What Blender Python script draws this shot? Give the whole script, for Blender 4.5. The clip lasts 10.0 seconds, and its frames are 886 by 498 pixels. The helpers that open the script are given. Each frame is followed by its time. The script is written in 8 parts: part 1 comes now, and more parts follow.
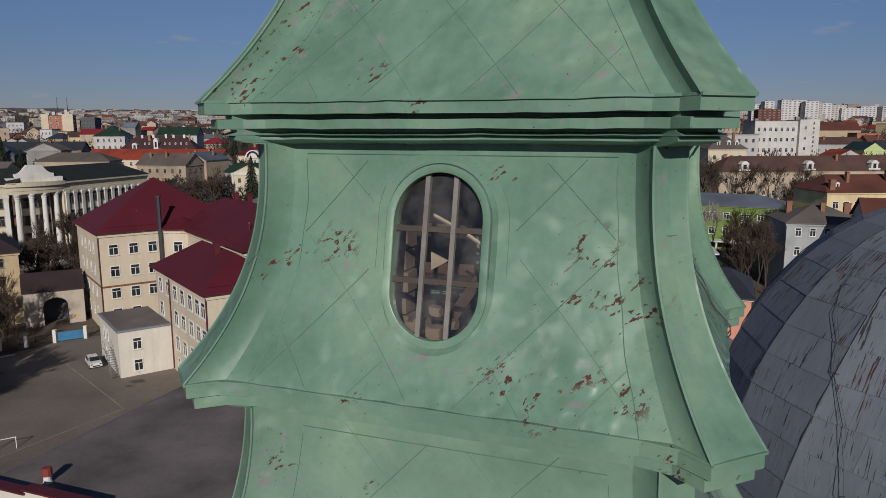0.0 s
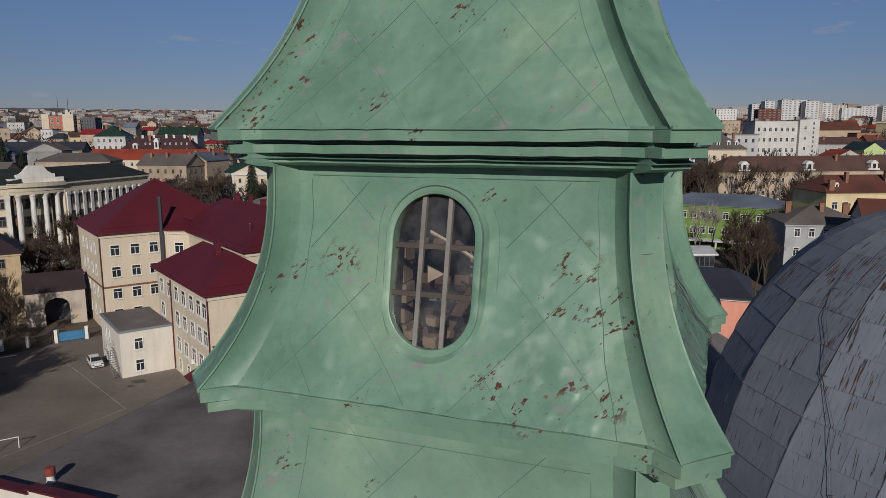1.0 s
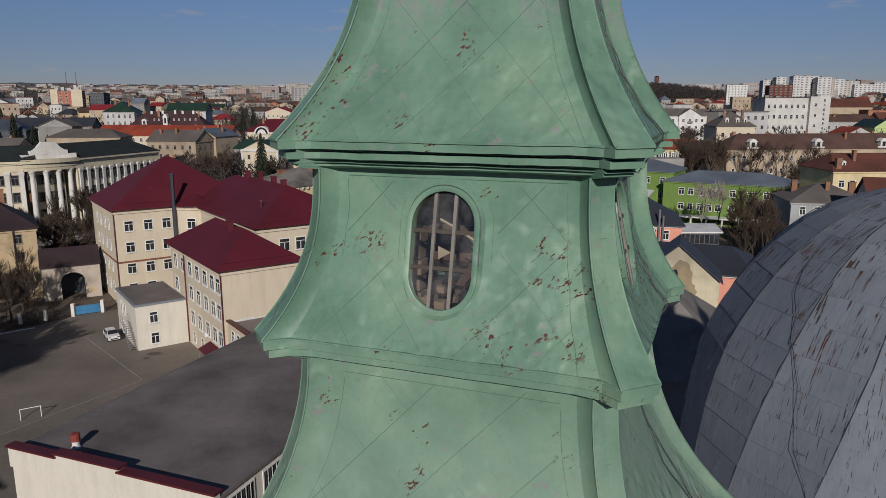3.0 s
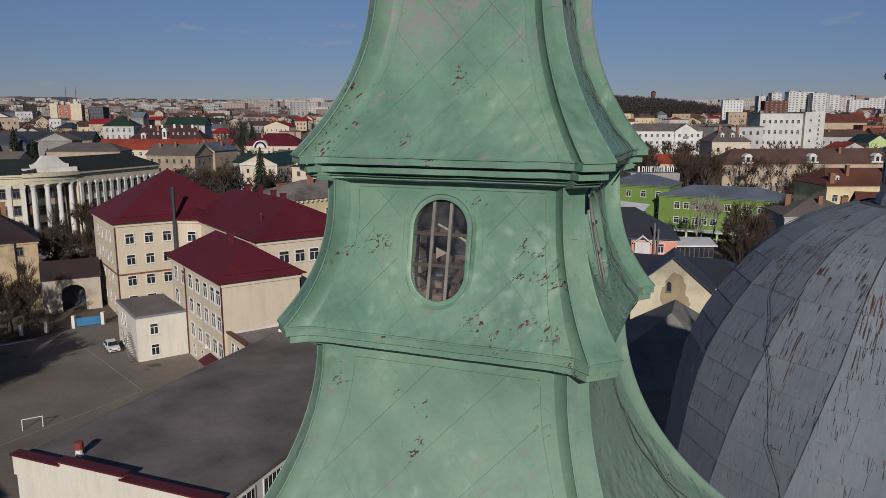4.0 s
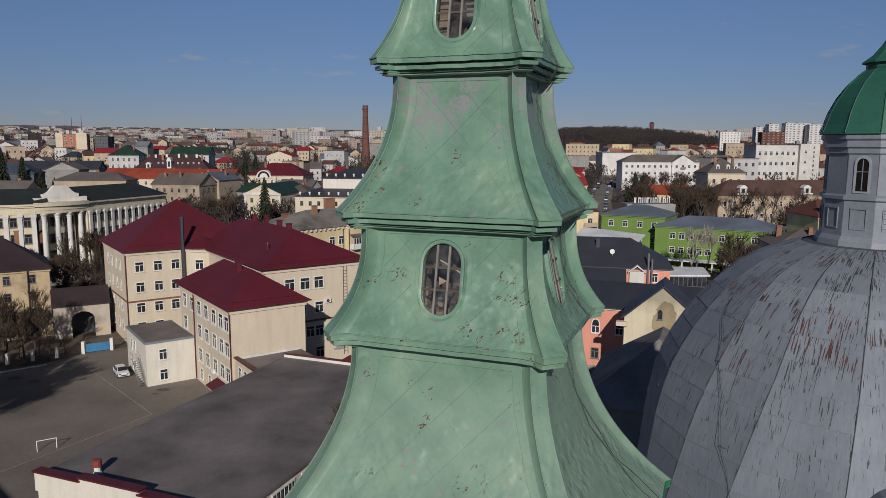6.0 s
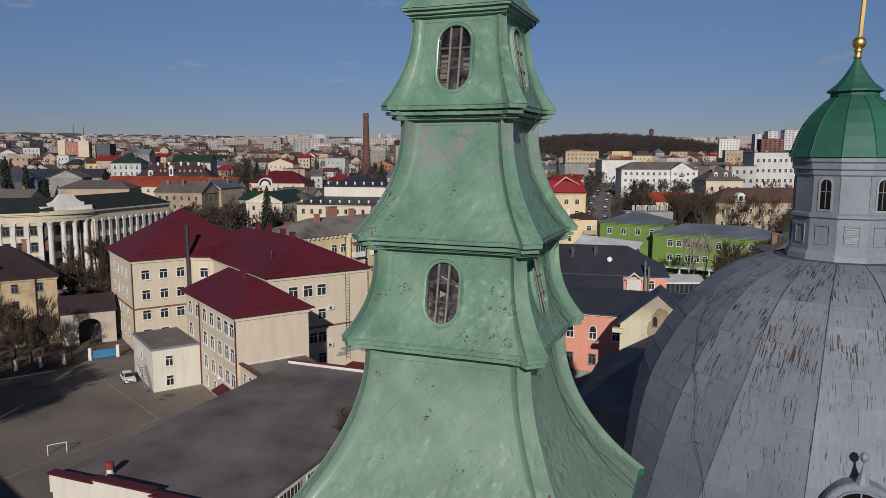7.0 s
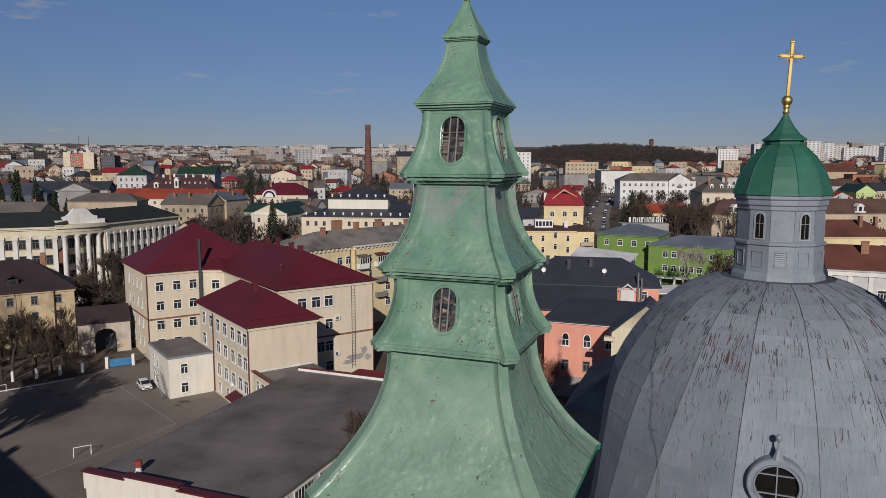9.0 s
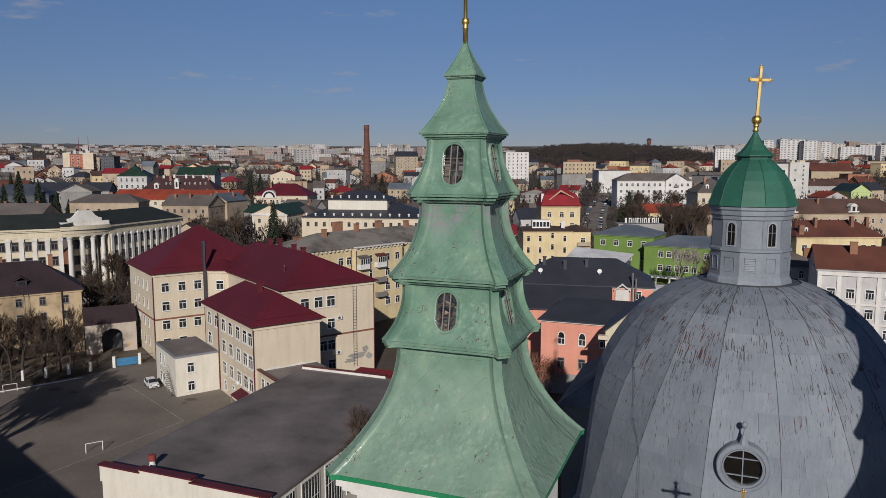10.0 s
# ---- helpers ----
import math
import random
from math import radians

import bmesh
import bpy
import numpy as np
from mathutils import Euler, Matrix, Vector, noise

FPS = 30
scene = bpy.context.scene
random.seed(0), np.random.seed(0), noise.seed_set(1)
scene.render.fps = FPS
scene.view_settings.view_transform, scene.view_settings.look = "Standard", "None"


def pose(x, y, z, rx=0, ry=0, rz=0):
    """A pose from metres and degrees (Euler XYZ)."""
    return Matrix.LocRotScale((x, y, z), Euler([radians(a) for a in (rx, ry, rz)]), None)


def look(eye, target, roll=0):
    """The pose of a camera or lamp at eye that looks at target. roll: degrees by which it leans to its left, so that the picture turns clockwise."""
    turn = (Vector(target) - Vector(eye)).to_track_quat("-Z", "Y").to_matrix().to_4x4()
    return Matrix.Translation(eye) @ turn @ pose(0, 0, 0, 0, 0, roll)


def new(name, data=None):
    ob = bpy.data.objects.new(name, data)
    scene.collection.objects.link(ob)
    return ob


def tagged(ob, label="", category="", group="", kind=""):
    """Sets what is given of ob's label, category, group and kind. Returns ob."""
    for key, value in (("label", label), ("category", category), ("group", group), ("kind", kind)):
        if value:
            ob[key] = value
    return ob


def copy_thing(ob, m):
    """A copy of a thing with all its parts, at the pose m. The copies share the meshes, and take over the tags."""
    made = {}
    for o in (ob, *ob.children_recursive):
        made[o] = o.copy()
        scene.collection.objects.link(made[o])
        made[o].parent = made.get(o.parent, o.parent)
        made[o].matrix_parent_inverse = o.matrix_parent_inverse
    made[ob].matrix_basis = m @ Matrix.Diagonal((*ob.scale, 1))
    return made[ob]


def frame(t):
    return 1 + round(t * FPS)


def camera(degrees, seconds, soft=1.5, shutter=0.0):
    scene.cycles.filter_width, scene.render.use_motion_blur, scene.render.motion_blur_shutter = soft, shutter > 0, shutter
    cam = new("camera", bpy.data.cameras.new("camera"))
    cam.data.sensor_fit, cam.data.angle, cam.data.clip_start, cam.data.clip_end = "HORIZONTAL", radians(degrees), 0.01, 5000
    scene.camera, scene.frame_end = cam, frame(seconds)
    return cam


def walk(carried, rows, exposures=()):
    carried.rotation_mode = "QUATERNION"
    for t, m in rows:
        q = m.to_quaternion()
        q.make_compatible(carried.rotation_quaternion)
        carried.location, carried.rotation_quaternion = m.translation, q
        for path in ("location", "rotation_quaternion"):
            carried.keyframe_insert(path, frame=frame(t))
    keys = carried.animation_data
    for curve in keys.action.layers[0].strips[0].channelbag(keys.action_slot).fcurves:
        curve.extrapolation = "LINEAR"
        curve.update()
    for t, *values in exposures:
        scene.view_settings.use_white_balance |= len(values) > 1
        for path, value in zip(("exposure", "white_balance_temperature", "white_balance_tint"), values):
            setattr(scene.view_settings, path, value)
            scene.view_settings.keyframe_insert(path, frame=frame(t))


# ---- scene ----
cam = camera(63.26, 10.0, soft=0.7)
# seconds, place, and the turn (tilt, lean, heading)
PATH = [
    (0.0, 0.000, 0.000, 31.851, 80.37, 0.15, 0.00),
    (0.5, 0.012, -0.159, 31.949, 80.33, 0.17, 0.00),
    (1.0, 0.038, -0.397, 32.046, 80.35, 0.16, 0.02),
    (1.5, 0.060, -0.706, 32.143, 79.18, 0.15, 0.25),
    (2.0, 0.057, -1.085, 32.238, 78.44, 0.09, 0.57),
    (2.5, 0.042, -1.571, 32.342, 78.34, 0.07, 0.69),
    (4.0, 0.064, -3.384, 32.508, 79.59, -0.05, 0.48),
    (4.5, 0.075, -4.190, 32.570, 80.52, -0.18, 0.52),
    (5.0, 0.077, -5.038, 32.750, 81.29, -0.22, 0.54),
    (5.5, 0.078, -5.939, 32.937, 81.60, -0.24, 0.53),
    (7.0, 0.095, -9.074, 33.713, 82.40, -0.19, 0.55),
    (7.5, 0.118, -10.273, 33.989, 82.51, -0.18, 0.60),
    (8.0, 0.124, -11.577, 34.287, 82.71, -0.15, 0.60),
    (8.5, 0.133, -12.949, 34.596, 83.12, -0.12, 0.66),
    (9.0, 0.130, -14.407, 34.970, 83.15, -0.08, 0.64),
    (9.5, 0.100, -15.886, 35.334, 83.12, -0.03, 0.57),
    (10.0, 0.044, -17.425, 35.684, 83.09, 0.01, 0.50),
]
SIZE = 1.15
walk(cam, [(t, pose(x * SIZE, y * SIZE, z * SIZE, *turn)) for t, x, y, z, *turn in PATH], [(0.0, -0.2), (2.5, -0.16), (5.0, -0.1), (10.0, -0.04)])

# ---- sky and sun ----
SUN_HEIGHT, SUN_SIDE = 23.0, 1.4
world = bpy.data.worlds.new("sky")
scene.world = world
world.use_nodes = True
wn, wl = world.node_tree.nodes, world.node_tree.links
sky = wn.new("ShaderNodeTexSky")
sky.sky_type = "NISHITA"
sky.sun_disc = False
sky.sun_elevation = radians(SUN_HEIGHT)
sky.sun_rotation = radians(180 + SUN_SIDE)
sky.altitude = 300
sky.air_density, sky.dust_density, sky.ozone_density = 0.8, 0.0, 3.0
background = wn["Background"]
background.inputs["Strength"].default_value = 0.040
tint = wn.new("ShaderNodeMix")
tint.data_type, tint.blend_type = "RGBA", "MULTIPLY"
tint.inputs[0].default_value = 1.0
wl.new(sky.outputs["Color"], tint.inputs[6])
where = wn.new("ShaderNodeTexCoord")
# bluish haze towards the horizon
split = wn.new("ShaderNodeSeparateXYZ")
wl.new(where.outputs["Generated"], split.inputs[0])
haze = wn.new("ShaderNodeValToRGB")
haze.color_ramp.elements[0].position, haze.color_ramp.elements[0].color = 0.0, (0.75, 0.69, 0.88, 1)
haze.color_ramp.elements[1].position, haze.color_ramp.elements[1].color = 0.26, (1.34, 1.41, 1.6, 1)
high = haze.color_ramp.elements.new(0.5)
high.color = (0.85, 0.87, 0.97, 1)
wl.new(split.outputs["Z"], haze.inputs["Fac"])
wl.new(haze.outputs["Color"], tint.inputs[7])
# a few thin clouds over the whole sky
flat = wn.new("ShaderNodeMapping")
flat.inputs["Scale"].default_value = (1.0, 1.0, 4.5)
wl.new(where.outputs["Generated"], flat.inputs["Vector"])
puff = wn.new("ShaderNodeTexNoise")
puff.inputs["Scale"].default_value, puff.inputs["Detail"].default_value, puff.inputs["Roughness"].default_value = 11.0, 5, 0.55
wl.new(flat.outputs["Vector"], puff.inputs["Vector"])
thin = wn.new("ShaderNodeValToRGB")
thin.color_ramp.elements[0].position, thin.color_ramp.elements[0].color = 0.65, (0, 0, 0, 1)
thin.color_ramp.elements[1].position, thin.color_ramp.elements[1].color = 0.78, (0.55, 0.55, 0.55, 1)
wl.new(puff.outputs["Fac"], thin.inputs["Fac"])
cloud = wn.new("ShaderNodeMix")
cloud.data_type = "RGBA"
wl.new(thin.outputs["Color"], cloud.inputs[0])
wl.new(tint.outputs[2], cloud.inputs[6])
cloud.inputs[7].default_value = (8.5, 8.3, 8.6, 1)
wl.new(cloud.outputs[2], background.inputs["Color"])
sun = new("sun", bpy.data.lights.new("sun", "SUN"))
sun.data.energy = 3.85
sun.data.angle = radians(0.55)
sun.data.color = (1.0, 0.93, 0.86)
sun.matrix_world = look((-math.sin(radians(SUN_SIDE)) * 60, -math.cos(radians(SUN_SIDE)) * 60, math.tan(radians(SUN_HEIGHT)) * 60), (0, 0, 0))
scene.view_settings.exposure = 0.0


# ---- materials ----
def nodes_of(name):
    m = bpy.data.materials.new(name)
    m.use_nodes = True
    nt = m.node_tree
    return m, nt.nodes, nt.links, nt.nodes["Principled BSDF"]


def ramp(nodes, links, source, stops):
    r = nodes.new("ShaderNodeValToRGB")
    el = r.color_ramp.elements
    while len(el) < len(stops):
        el.new(0.5)
    for e, (at, c) in zip(el, stops):
        e.position, e.color = at, (*c, 1) if len(c) == 3 else c
    links.new(source, r.inputs["Fac"])
    return r.outputs["Color"]


def noise_of(nodes, links, scale, detail=4, rough=0.55, stretch=(1, 1, 1), turn=(0, 0, 0), space="Position"):
    g = nodes.new("ShaderNodeNewGeometry")
    mp = nodes.new("ShaderNodeMapping")
    mp.vector_type = "TEXTURE"
    mp.inputs["Scale"].default_value = [1 / k for k in stretch]
    mp.inputs["Rotation"].default_value = [radians(a) for a in turn]
    links.new(g.outputs[space], mp.inputs["Vector"])
    n = nodes.new("ShaderNodeTexNoise")
    n.inputs["Scale"].default_value, n.inputs["Detail"].default_value, n.inputs["Roughness"].default_value = scale, detail, rough
    links.new(mp.outputs["Vector"], n.inputs["Vector"])
    return n.outputs["Fac"]


def mixed(nodes, links, fac, a, b, kind="MIX"):
    mx = nodes.new("ShaderNodeMix")
    mx.data_type, mx.blend_type = "RGBA", kind
    for s, v in ((mx.inputs[0], fac), (mx.inputs[6], a), (mx.inputs[7], b)):
        if isinstance(v, (int, float)):
            s.default_value = v
        elif isinstance(v, tuple):
            s.default_value = (*v, 1)
        else:
            links.new(v, s)
    return mx.outputs[2]


def shade(c, k):
    return tuple(min(1.0, x * k) for x in c)


def plain(name, colour, rough=0.8, metal=0.0, big=0.25, small=3.0, spread=0.22, bump=0.15, vary=0.0):
    """A worn, even surface: broad stains, fine grain and a little relief; vary: from object to object."""
    m, nodes, links, bsdf = nodes_of(name)
    broad = ramp(nodes, links, noise_of(nodes, links, big, 5), [(0.3, shade(colour, 1 - spread)), (0.7, shade(colour, 1 + spread * 0.6))])
    fine = ramp(nodes, links, noise_of(nodes, links, small, 6, 0.7), [(0.3, (0.8, 0.8, 0.8)), (0.7, (1.08, 1.08, 1.08))])
    out = mixed(nodes, links, 0.8, broad, fine, "MULTIPLY")
    if vary:
        info = nodes.new("ShaderNodeObjectInfo")
        out = mixed(nodes, links, 1.0, out, ramp(nodes, links, info.outputs["Random"], [(0.0, (1 - vary,) * 3), (1.0, (1 + vary,) * 3)]), "MULTIPLY")
    links.new(out, bsdf.inputs["Base Color"])
    bsdf.inputs["Roughness"].default_value, bsdf.inputs["Metallic"].default_value = rough, metal
    if bump:
        bp = nodes.new("ShaderNodeBump")
        bp.inputs["Strength"].default_value, bp.inputs["Distance"].default_value = bump, 0.02
        links.new(noise_of(nodes, links, small * 4, 5, 0.7), bp.inputs["Height"])
        links.new(bp.outputs["Normal"], bsdf.inputs["Normal"])
    return m


def streaked_wall(name, colour, dirt=0.35, vary=0.0):
    """Old plaster: broad stains and grime in vertical streaks."""
    m, nodes, links, bsdf = nodes_of(name)
    broad = ramp(nodes, links, noise_of(nodes, links, 0.18, 6, 0.6), [(0.32, shade(colour, 1 - dirt)), (0.55, colour), (0.8, shade(colour, 1.1))])
    run = ramp(nodes, links, noise_of(nodes, links, 1.1, 5, 0.65, (1, 1, 0.12)), [(0.3, (0.87, 0.86, 0.84)), (0.55, (1, 1, 1))])
    fine = ramp(nodes, links, noise_of(nodes, links, 4.0, 5, 0.7), [(0.3, (0.94, 0.94, 0.94)), (0.7, (1.03, 1.03, 1.03))])
    out = mixed(nodes, links, 1.0, mixed(nodes, links, 0.75, broad, run, "MULTIPLY"), fine, "MULTIPLY")
    if vary:
        info = nodes.new("ShaderNodeObjectInfo")
        out = mixed(nodes, links, 1.0, out, ramp(nodes, links, info.outputs["Random"], [(0.0, (1 - vary,) * 3), (1.0, (1 + vary,) * 3)]), "MULTIPLY")
    links.new(out, bsdf.inputs["Base Color"])
    bsdf.inputs["Roughness"].default_value = 0.9
    return m


def painted_tin(name, colour, dark, pale, rust=0.55, gloss=0.27, pale_amount=0.62, worn=0.85):
    """Old painted sheet metal: faded patches, pale spots for sun glints, flaked slanting rust specks, dents."""
    m, nodes, links, bsdf = nodes_of(name)
    base = ramp(nodes, links, noise_of(nodes, links, 0.9, 5, 0.55), [(0.36, dark), (0.54, colour), (0.69, (colour[0] * 1.32, colour[1] * 1.16, colour[2] * 1.12))])
    fine = ramp(nodes, links, noise_of(nodes, links, 14, 6, 0.7), [(0.25, (0.86, 0.88, 0.86)), (0.75, (1.06, 1.05, 1.06))])
    base = mixed(nodes, links, 0.9, base, fine, "MULTIPLY")
    # the lower cladding is mixed paler and greyer towards its foot
    g = nodes.new("ShaderNodeNewGeometry")
    sp = nodes.new("ShaderNodeSeparateXYZ")
    links.new(g.outputs["Position"], sp.inputs[0])
    low = nodes.new("ShaderNodeMapRange")
    low.inputs[1].default_value, low.inputs[2].default_value, low.inputs[3].default_value, low.inputs[4].default_value = 32.6, 34.6, 0.3, 0.0
    links.new(sp.outputs["Z"], low.inputs[0])
    base = mixed(nodes, links, low.outputs[0], base, (0.27, 0.335, 0.275))
    # soft pale spots in some stretches: sun glints put into the colour
    where = ramp(nodes, links, noise_of(nodes, links, 0.55, 3), [(0.5, (0, 0, 0)), (0.62, (1, 1, 1))])
    spot = ramp(nodes, links, noise_of(nodes, links, 5.0, 1.5, 0.4), [(pale_amount - 0.09, (0, 0, 0)), (pale_amount + 0.14, (1, 1, 1))])
    painted_glint = mixed(nodes, links, 1.0, where, spot, "MULTIPLY")
    base = mixed(nodes, links, mixed(nodes, links, 1.0, painted_glint, (0.32, 0.32, 0.32), "MULTIPLY"), base, pale)
    # bared zinc, then rust
    zinc_where = ramp(nodes, links, noise_of(nodes, links, 0.9, 4, 0.6, (1, 1, 1), (20, 30, 0)), [(0.49, (0, 0, 0)), (0.58, (1, 1, 1))])
    # a worn belt where the paint has peeled under one of the eaves
    zr = nodes.new("ShaderNodeMapRange")
    zr.inputs[1].default_value, zr.inputs[2].default_value = 36.0, 40.0
    links.new(sp.outputs["Z"], zr.inputs[0])
    belt_z = ramp(nodes, links, zr.outputs[0], [(0.50, (0, 0, 0)), (0.68, (1, 1, 1)), (0.86, (1, 1, 1)), (0.92, (0, 0, 0))])
    peeled = mixed(nodes, links, 1.0, belt_z, ramp(nodes, links, noise_of(nodes, links, 1.5, 5, 0.6, (1, 1, 0.7)), [(0.45, (0, 0, 0)), (0.53, (1, 1, 1))]), "MULTIPLY")
    peel = mixed(nodes, links, 1.0, peeled, ramp(nodes, links, noise_of(nodes, links, 7.0, 7, 0.75), [(0.44, (0, 0, 0)), (0.52, (worn, worn, worn))]), "MULTIPLY")
    base = mixed(nodes, links, peel, base, (0.225, 0.21, 0.228))
    zinc = ramp(nodes, links, noise_of(nodes, links, 6.5, 7, 0.72, (1.0, 1.0, 1.7), (0, -40, 0)), [(0.56, (0, 0, 0)), (0.62, (1, 1, 1))])
    base = mixed(nodes, links, mixed(nodes, links, 1.0, mixed(nodes, links, 1.0, zinc_where, zinc, "MULTIPLY"), (0.75, 0.75, 0.75), "MULTIPLY"), base, (0.235, 0.215, 0.225))
    rust_where = ramp(nodes, links, noise_of(nodes, links, 1.15, 5, 0.65, (1, 1, 1), (0, 0, 60)), [(0.61, (0, 0, 0)), (0.64, (1, 1, 1))])
    # badly flaked spots on the front
    for spot, near, far in (((-1.29, 6.55, 37.72), 0.22, 0.4), ((-1.45, 6.45, 37.35), 0.22, 0.4), ((-1.74, 6.3, 37.04), 0.2, 0.36), ((-0.62, 6.04, 37.05), 0.12, 0.26), ((1.05, 5.55, 35.32), 0.12, 0.3), ((1.19, 5.59, 35.68), 0.12, 0.26), ((1.48, 5.35, 35.25), 0.18, 0.36), ((0.45, 5.45, 34.63), 0.15, 0.28), ((0.62, 5.3, 34.53), 0.16, 0.28), ((0.83, 5.18, 34.48), 0.15, 0.28), ((1.04, 5.3, 34.78), 0.1, 0.24), ((1.34, 5.11, 34.66), 0.15, 0.28), ((-0.95, 6.38, 35.57), 0.12, 0.26), ((1.15, 4.19, 30.82), 0.2, 0.4), ((0.04, 7.26, 43.58), 0.3, 0.5), ((2.35, 7.4, 37.4), 0.35, 0.9), ((2.9, 7.5, 35.0), 0.3, 0.9)):
        away = nodes.new("ShaderNodeVectorMath")
        away.operation = "DISTANCE"
        links.new(g.outputs["Position"], away.inputs[0])
        away.inputs[1].default_value = spot
        rust_where = mixed(nodes, links, 1.0, rust_where, ramp(nodes, links, away.outputs["Value"], [(near, (1, 1, 1)), (far, (0, 0, 0))]), "LIGHTEN")
    speck = ramp(nodes, links, noise_of(nodes, links, 11.5, 5, 0.62, (1.0, 1.0, 2.4), (0, -42, 0)), [(rust, (0, 0, 0)), (rust + 0.014, (1, 1, 1))])
    rows = ramp(nodes, links, noise_of(nodes, links, 3.4, 3, 0.5, (1.0, 1.0, 2.6), (0, -42, 0)), [(0.515, (0, 0, 0)), (0.54, (1, 1, 1))])
    flake = mixed(nodes, links, 1.0, mixed(nodes, links, 1.0, rust_where, rows, "MULTIPLY"), speck, "MULTIPLY")
    rust_tint = ramp(nodes, links, noise_of(nodes, links, 24, 4, 0.6), [(0.3, (0.045, 0.018, 0.014)), (0.7, (0.11, 0.036, 0.024))])
    base = mixed(nodes, links, flake, base, rust_tint)
    # fine dark nicks here and there
    nick = ramp(nodes, links, noise_of(nodes, links, 26, 2, 0.5, (1.0, 1.0, 2.0), (0, -42, 0)), [(0.74, (0, 0, 0)), (0.755, (0.8, 0.8, 0.8))])
    base = mixed(nodes, links, nick, base, (0.05, 0.04, 0.035))
    links.new(base, bsdf.inputs["Base Color"])
    rg = nodes.new("ShaderNodeMath")
    rg.operation = "MULTIPLY_ADD"
    links.new(flake, rg.inputs[0])
    rg.inputs[1].default_value = 0.4
    # the paint has kept its gloss in patches and gone chalky between
    links.new(ramp(nodes, links, noise_of(nodes, links, 1.3, 4, 0.6), [(0.36, (gloss,) * 3), (0.62, (gloss + 0.22,) * 3)]), rg.inputs[2])
    links.new(rg.outputs[0], bsdf.inputs["Roughness"])
    bsdf.inputs["Specular IOR Level"].default_value = 0.4
    bp = nodes.new("ShaderNodeBump")
    bp.inputs["Strength"].default_value, bp.inputs["Distance"].default_value = 0.35, 0.05
    links.new(noise_of(nodes, links, 2.2, 3, 0.45), bp.inputs["Height"])
    dent = nodes.new("ShaderNodeBump")
    dent.inputs["Strength"].default_value, dent.inputs["Distance"].default_value = 1.0, 0.07
    # the bent sheets of the flared feet have buckled; the upright ones lie smooth
    level = nodes.new("ShaderNodeMath")
    level.operation = "SUBTRACT"
    links.new(noise_of(nodes, links, 4.2, 1.2, 0.4), level.inputs[0])
    level.inputs[1].default_value = 0.5
    beaten = nodes.new("ShaderNodeMath")
    beaten.operation = "MULTIPLY"
    links.new(level.outputs[0], beaten.inputs[0])
    lean = nodes.new("ShaderNodeSeparateXYZ")
    links.new(g.outputs["Normal"], lean.inputs[0])
    flared = ramp(nodes, links, lean.outputs["Z"], [(0.3, (0.1, 0.1, 0.1)), (0.48, (1, 1, 1))])
    uneven = ramp(nodes, links, noise_of(nodes, links, 0.8, 2, 0.5), [(0.42, (0.15, 0.15, 0.15)), (0.56, (1, 1, 1))])
    links.new(mixed(nodes, links, 1.0, flared, uneven, "MULTIPLY"), beaten.inputs[1])
    links.new(beaten.outputs[0], dent.inputs["Height"])
    links.new(bp.outputs["Normal"], dent.inputs["Normal"])
    b2 = nodes.new("ShaderNodeBump")
    b2.inputs["Strength"].default_value, b2.inputs["Distance"].default_value, b2.invert = 0.4, 0.004, True
    links.new(flake, b2.inputs["Height"])
    links.new(dent.outputs["Normal"], b2.inputs["Normal"])
    links.new(b2.outputs["Normal"], bsdf.inputs["Normal"])
    return m


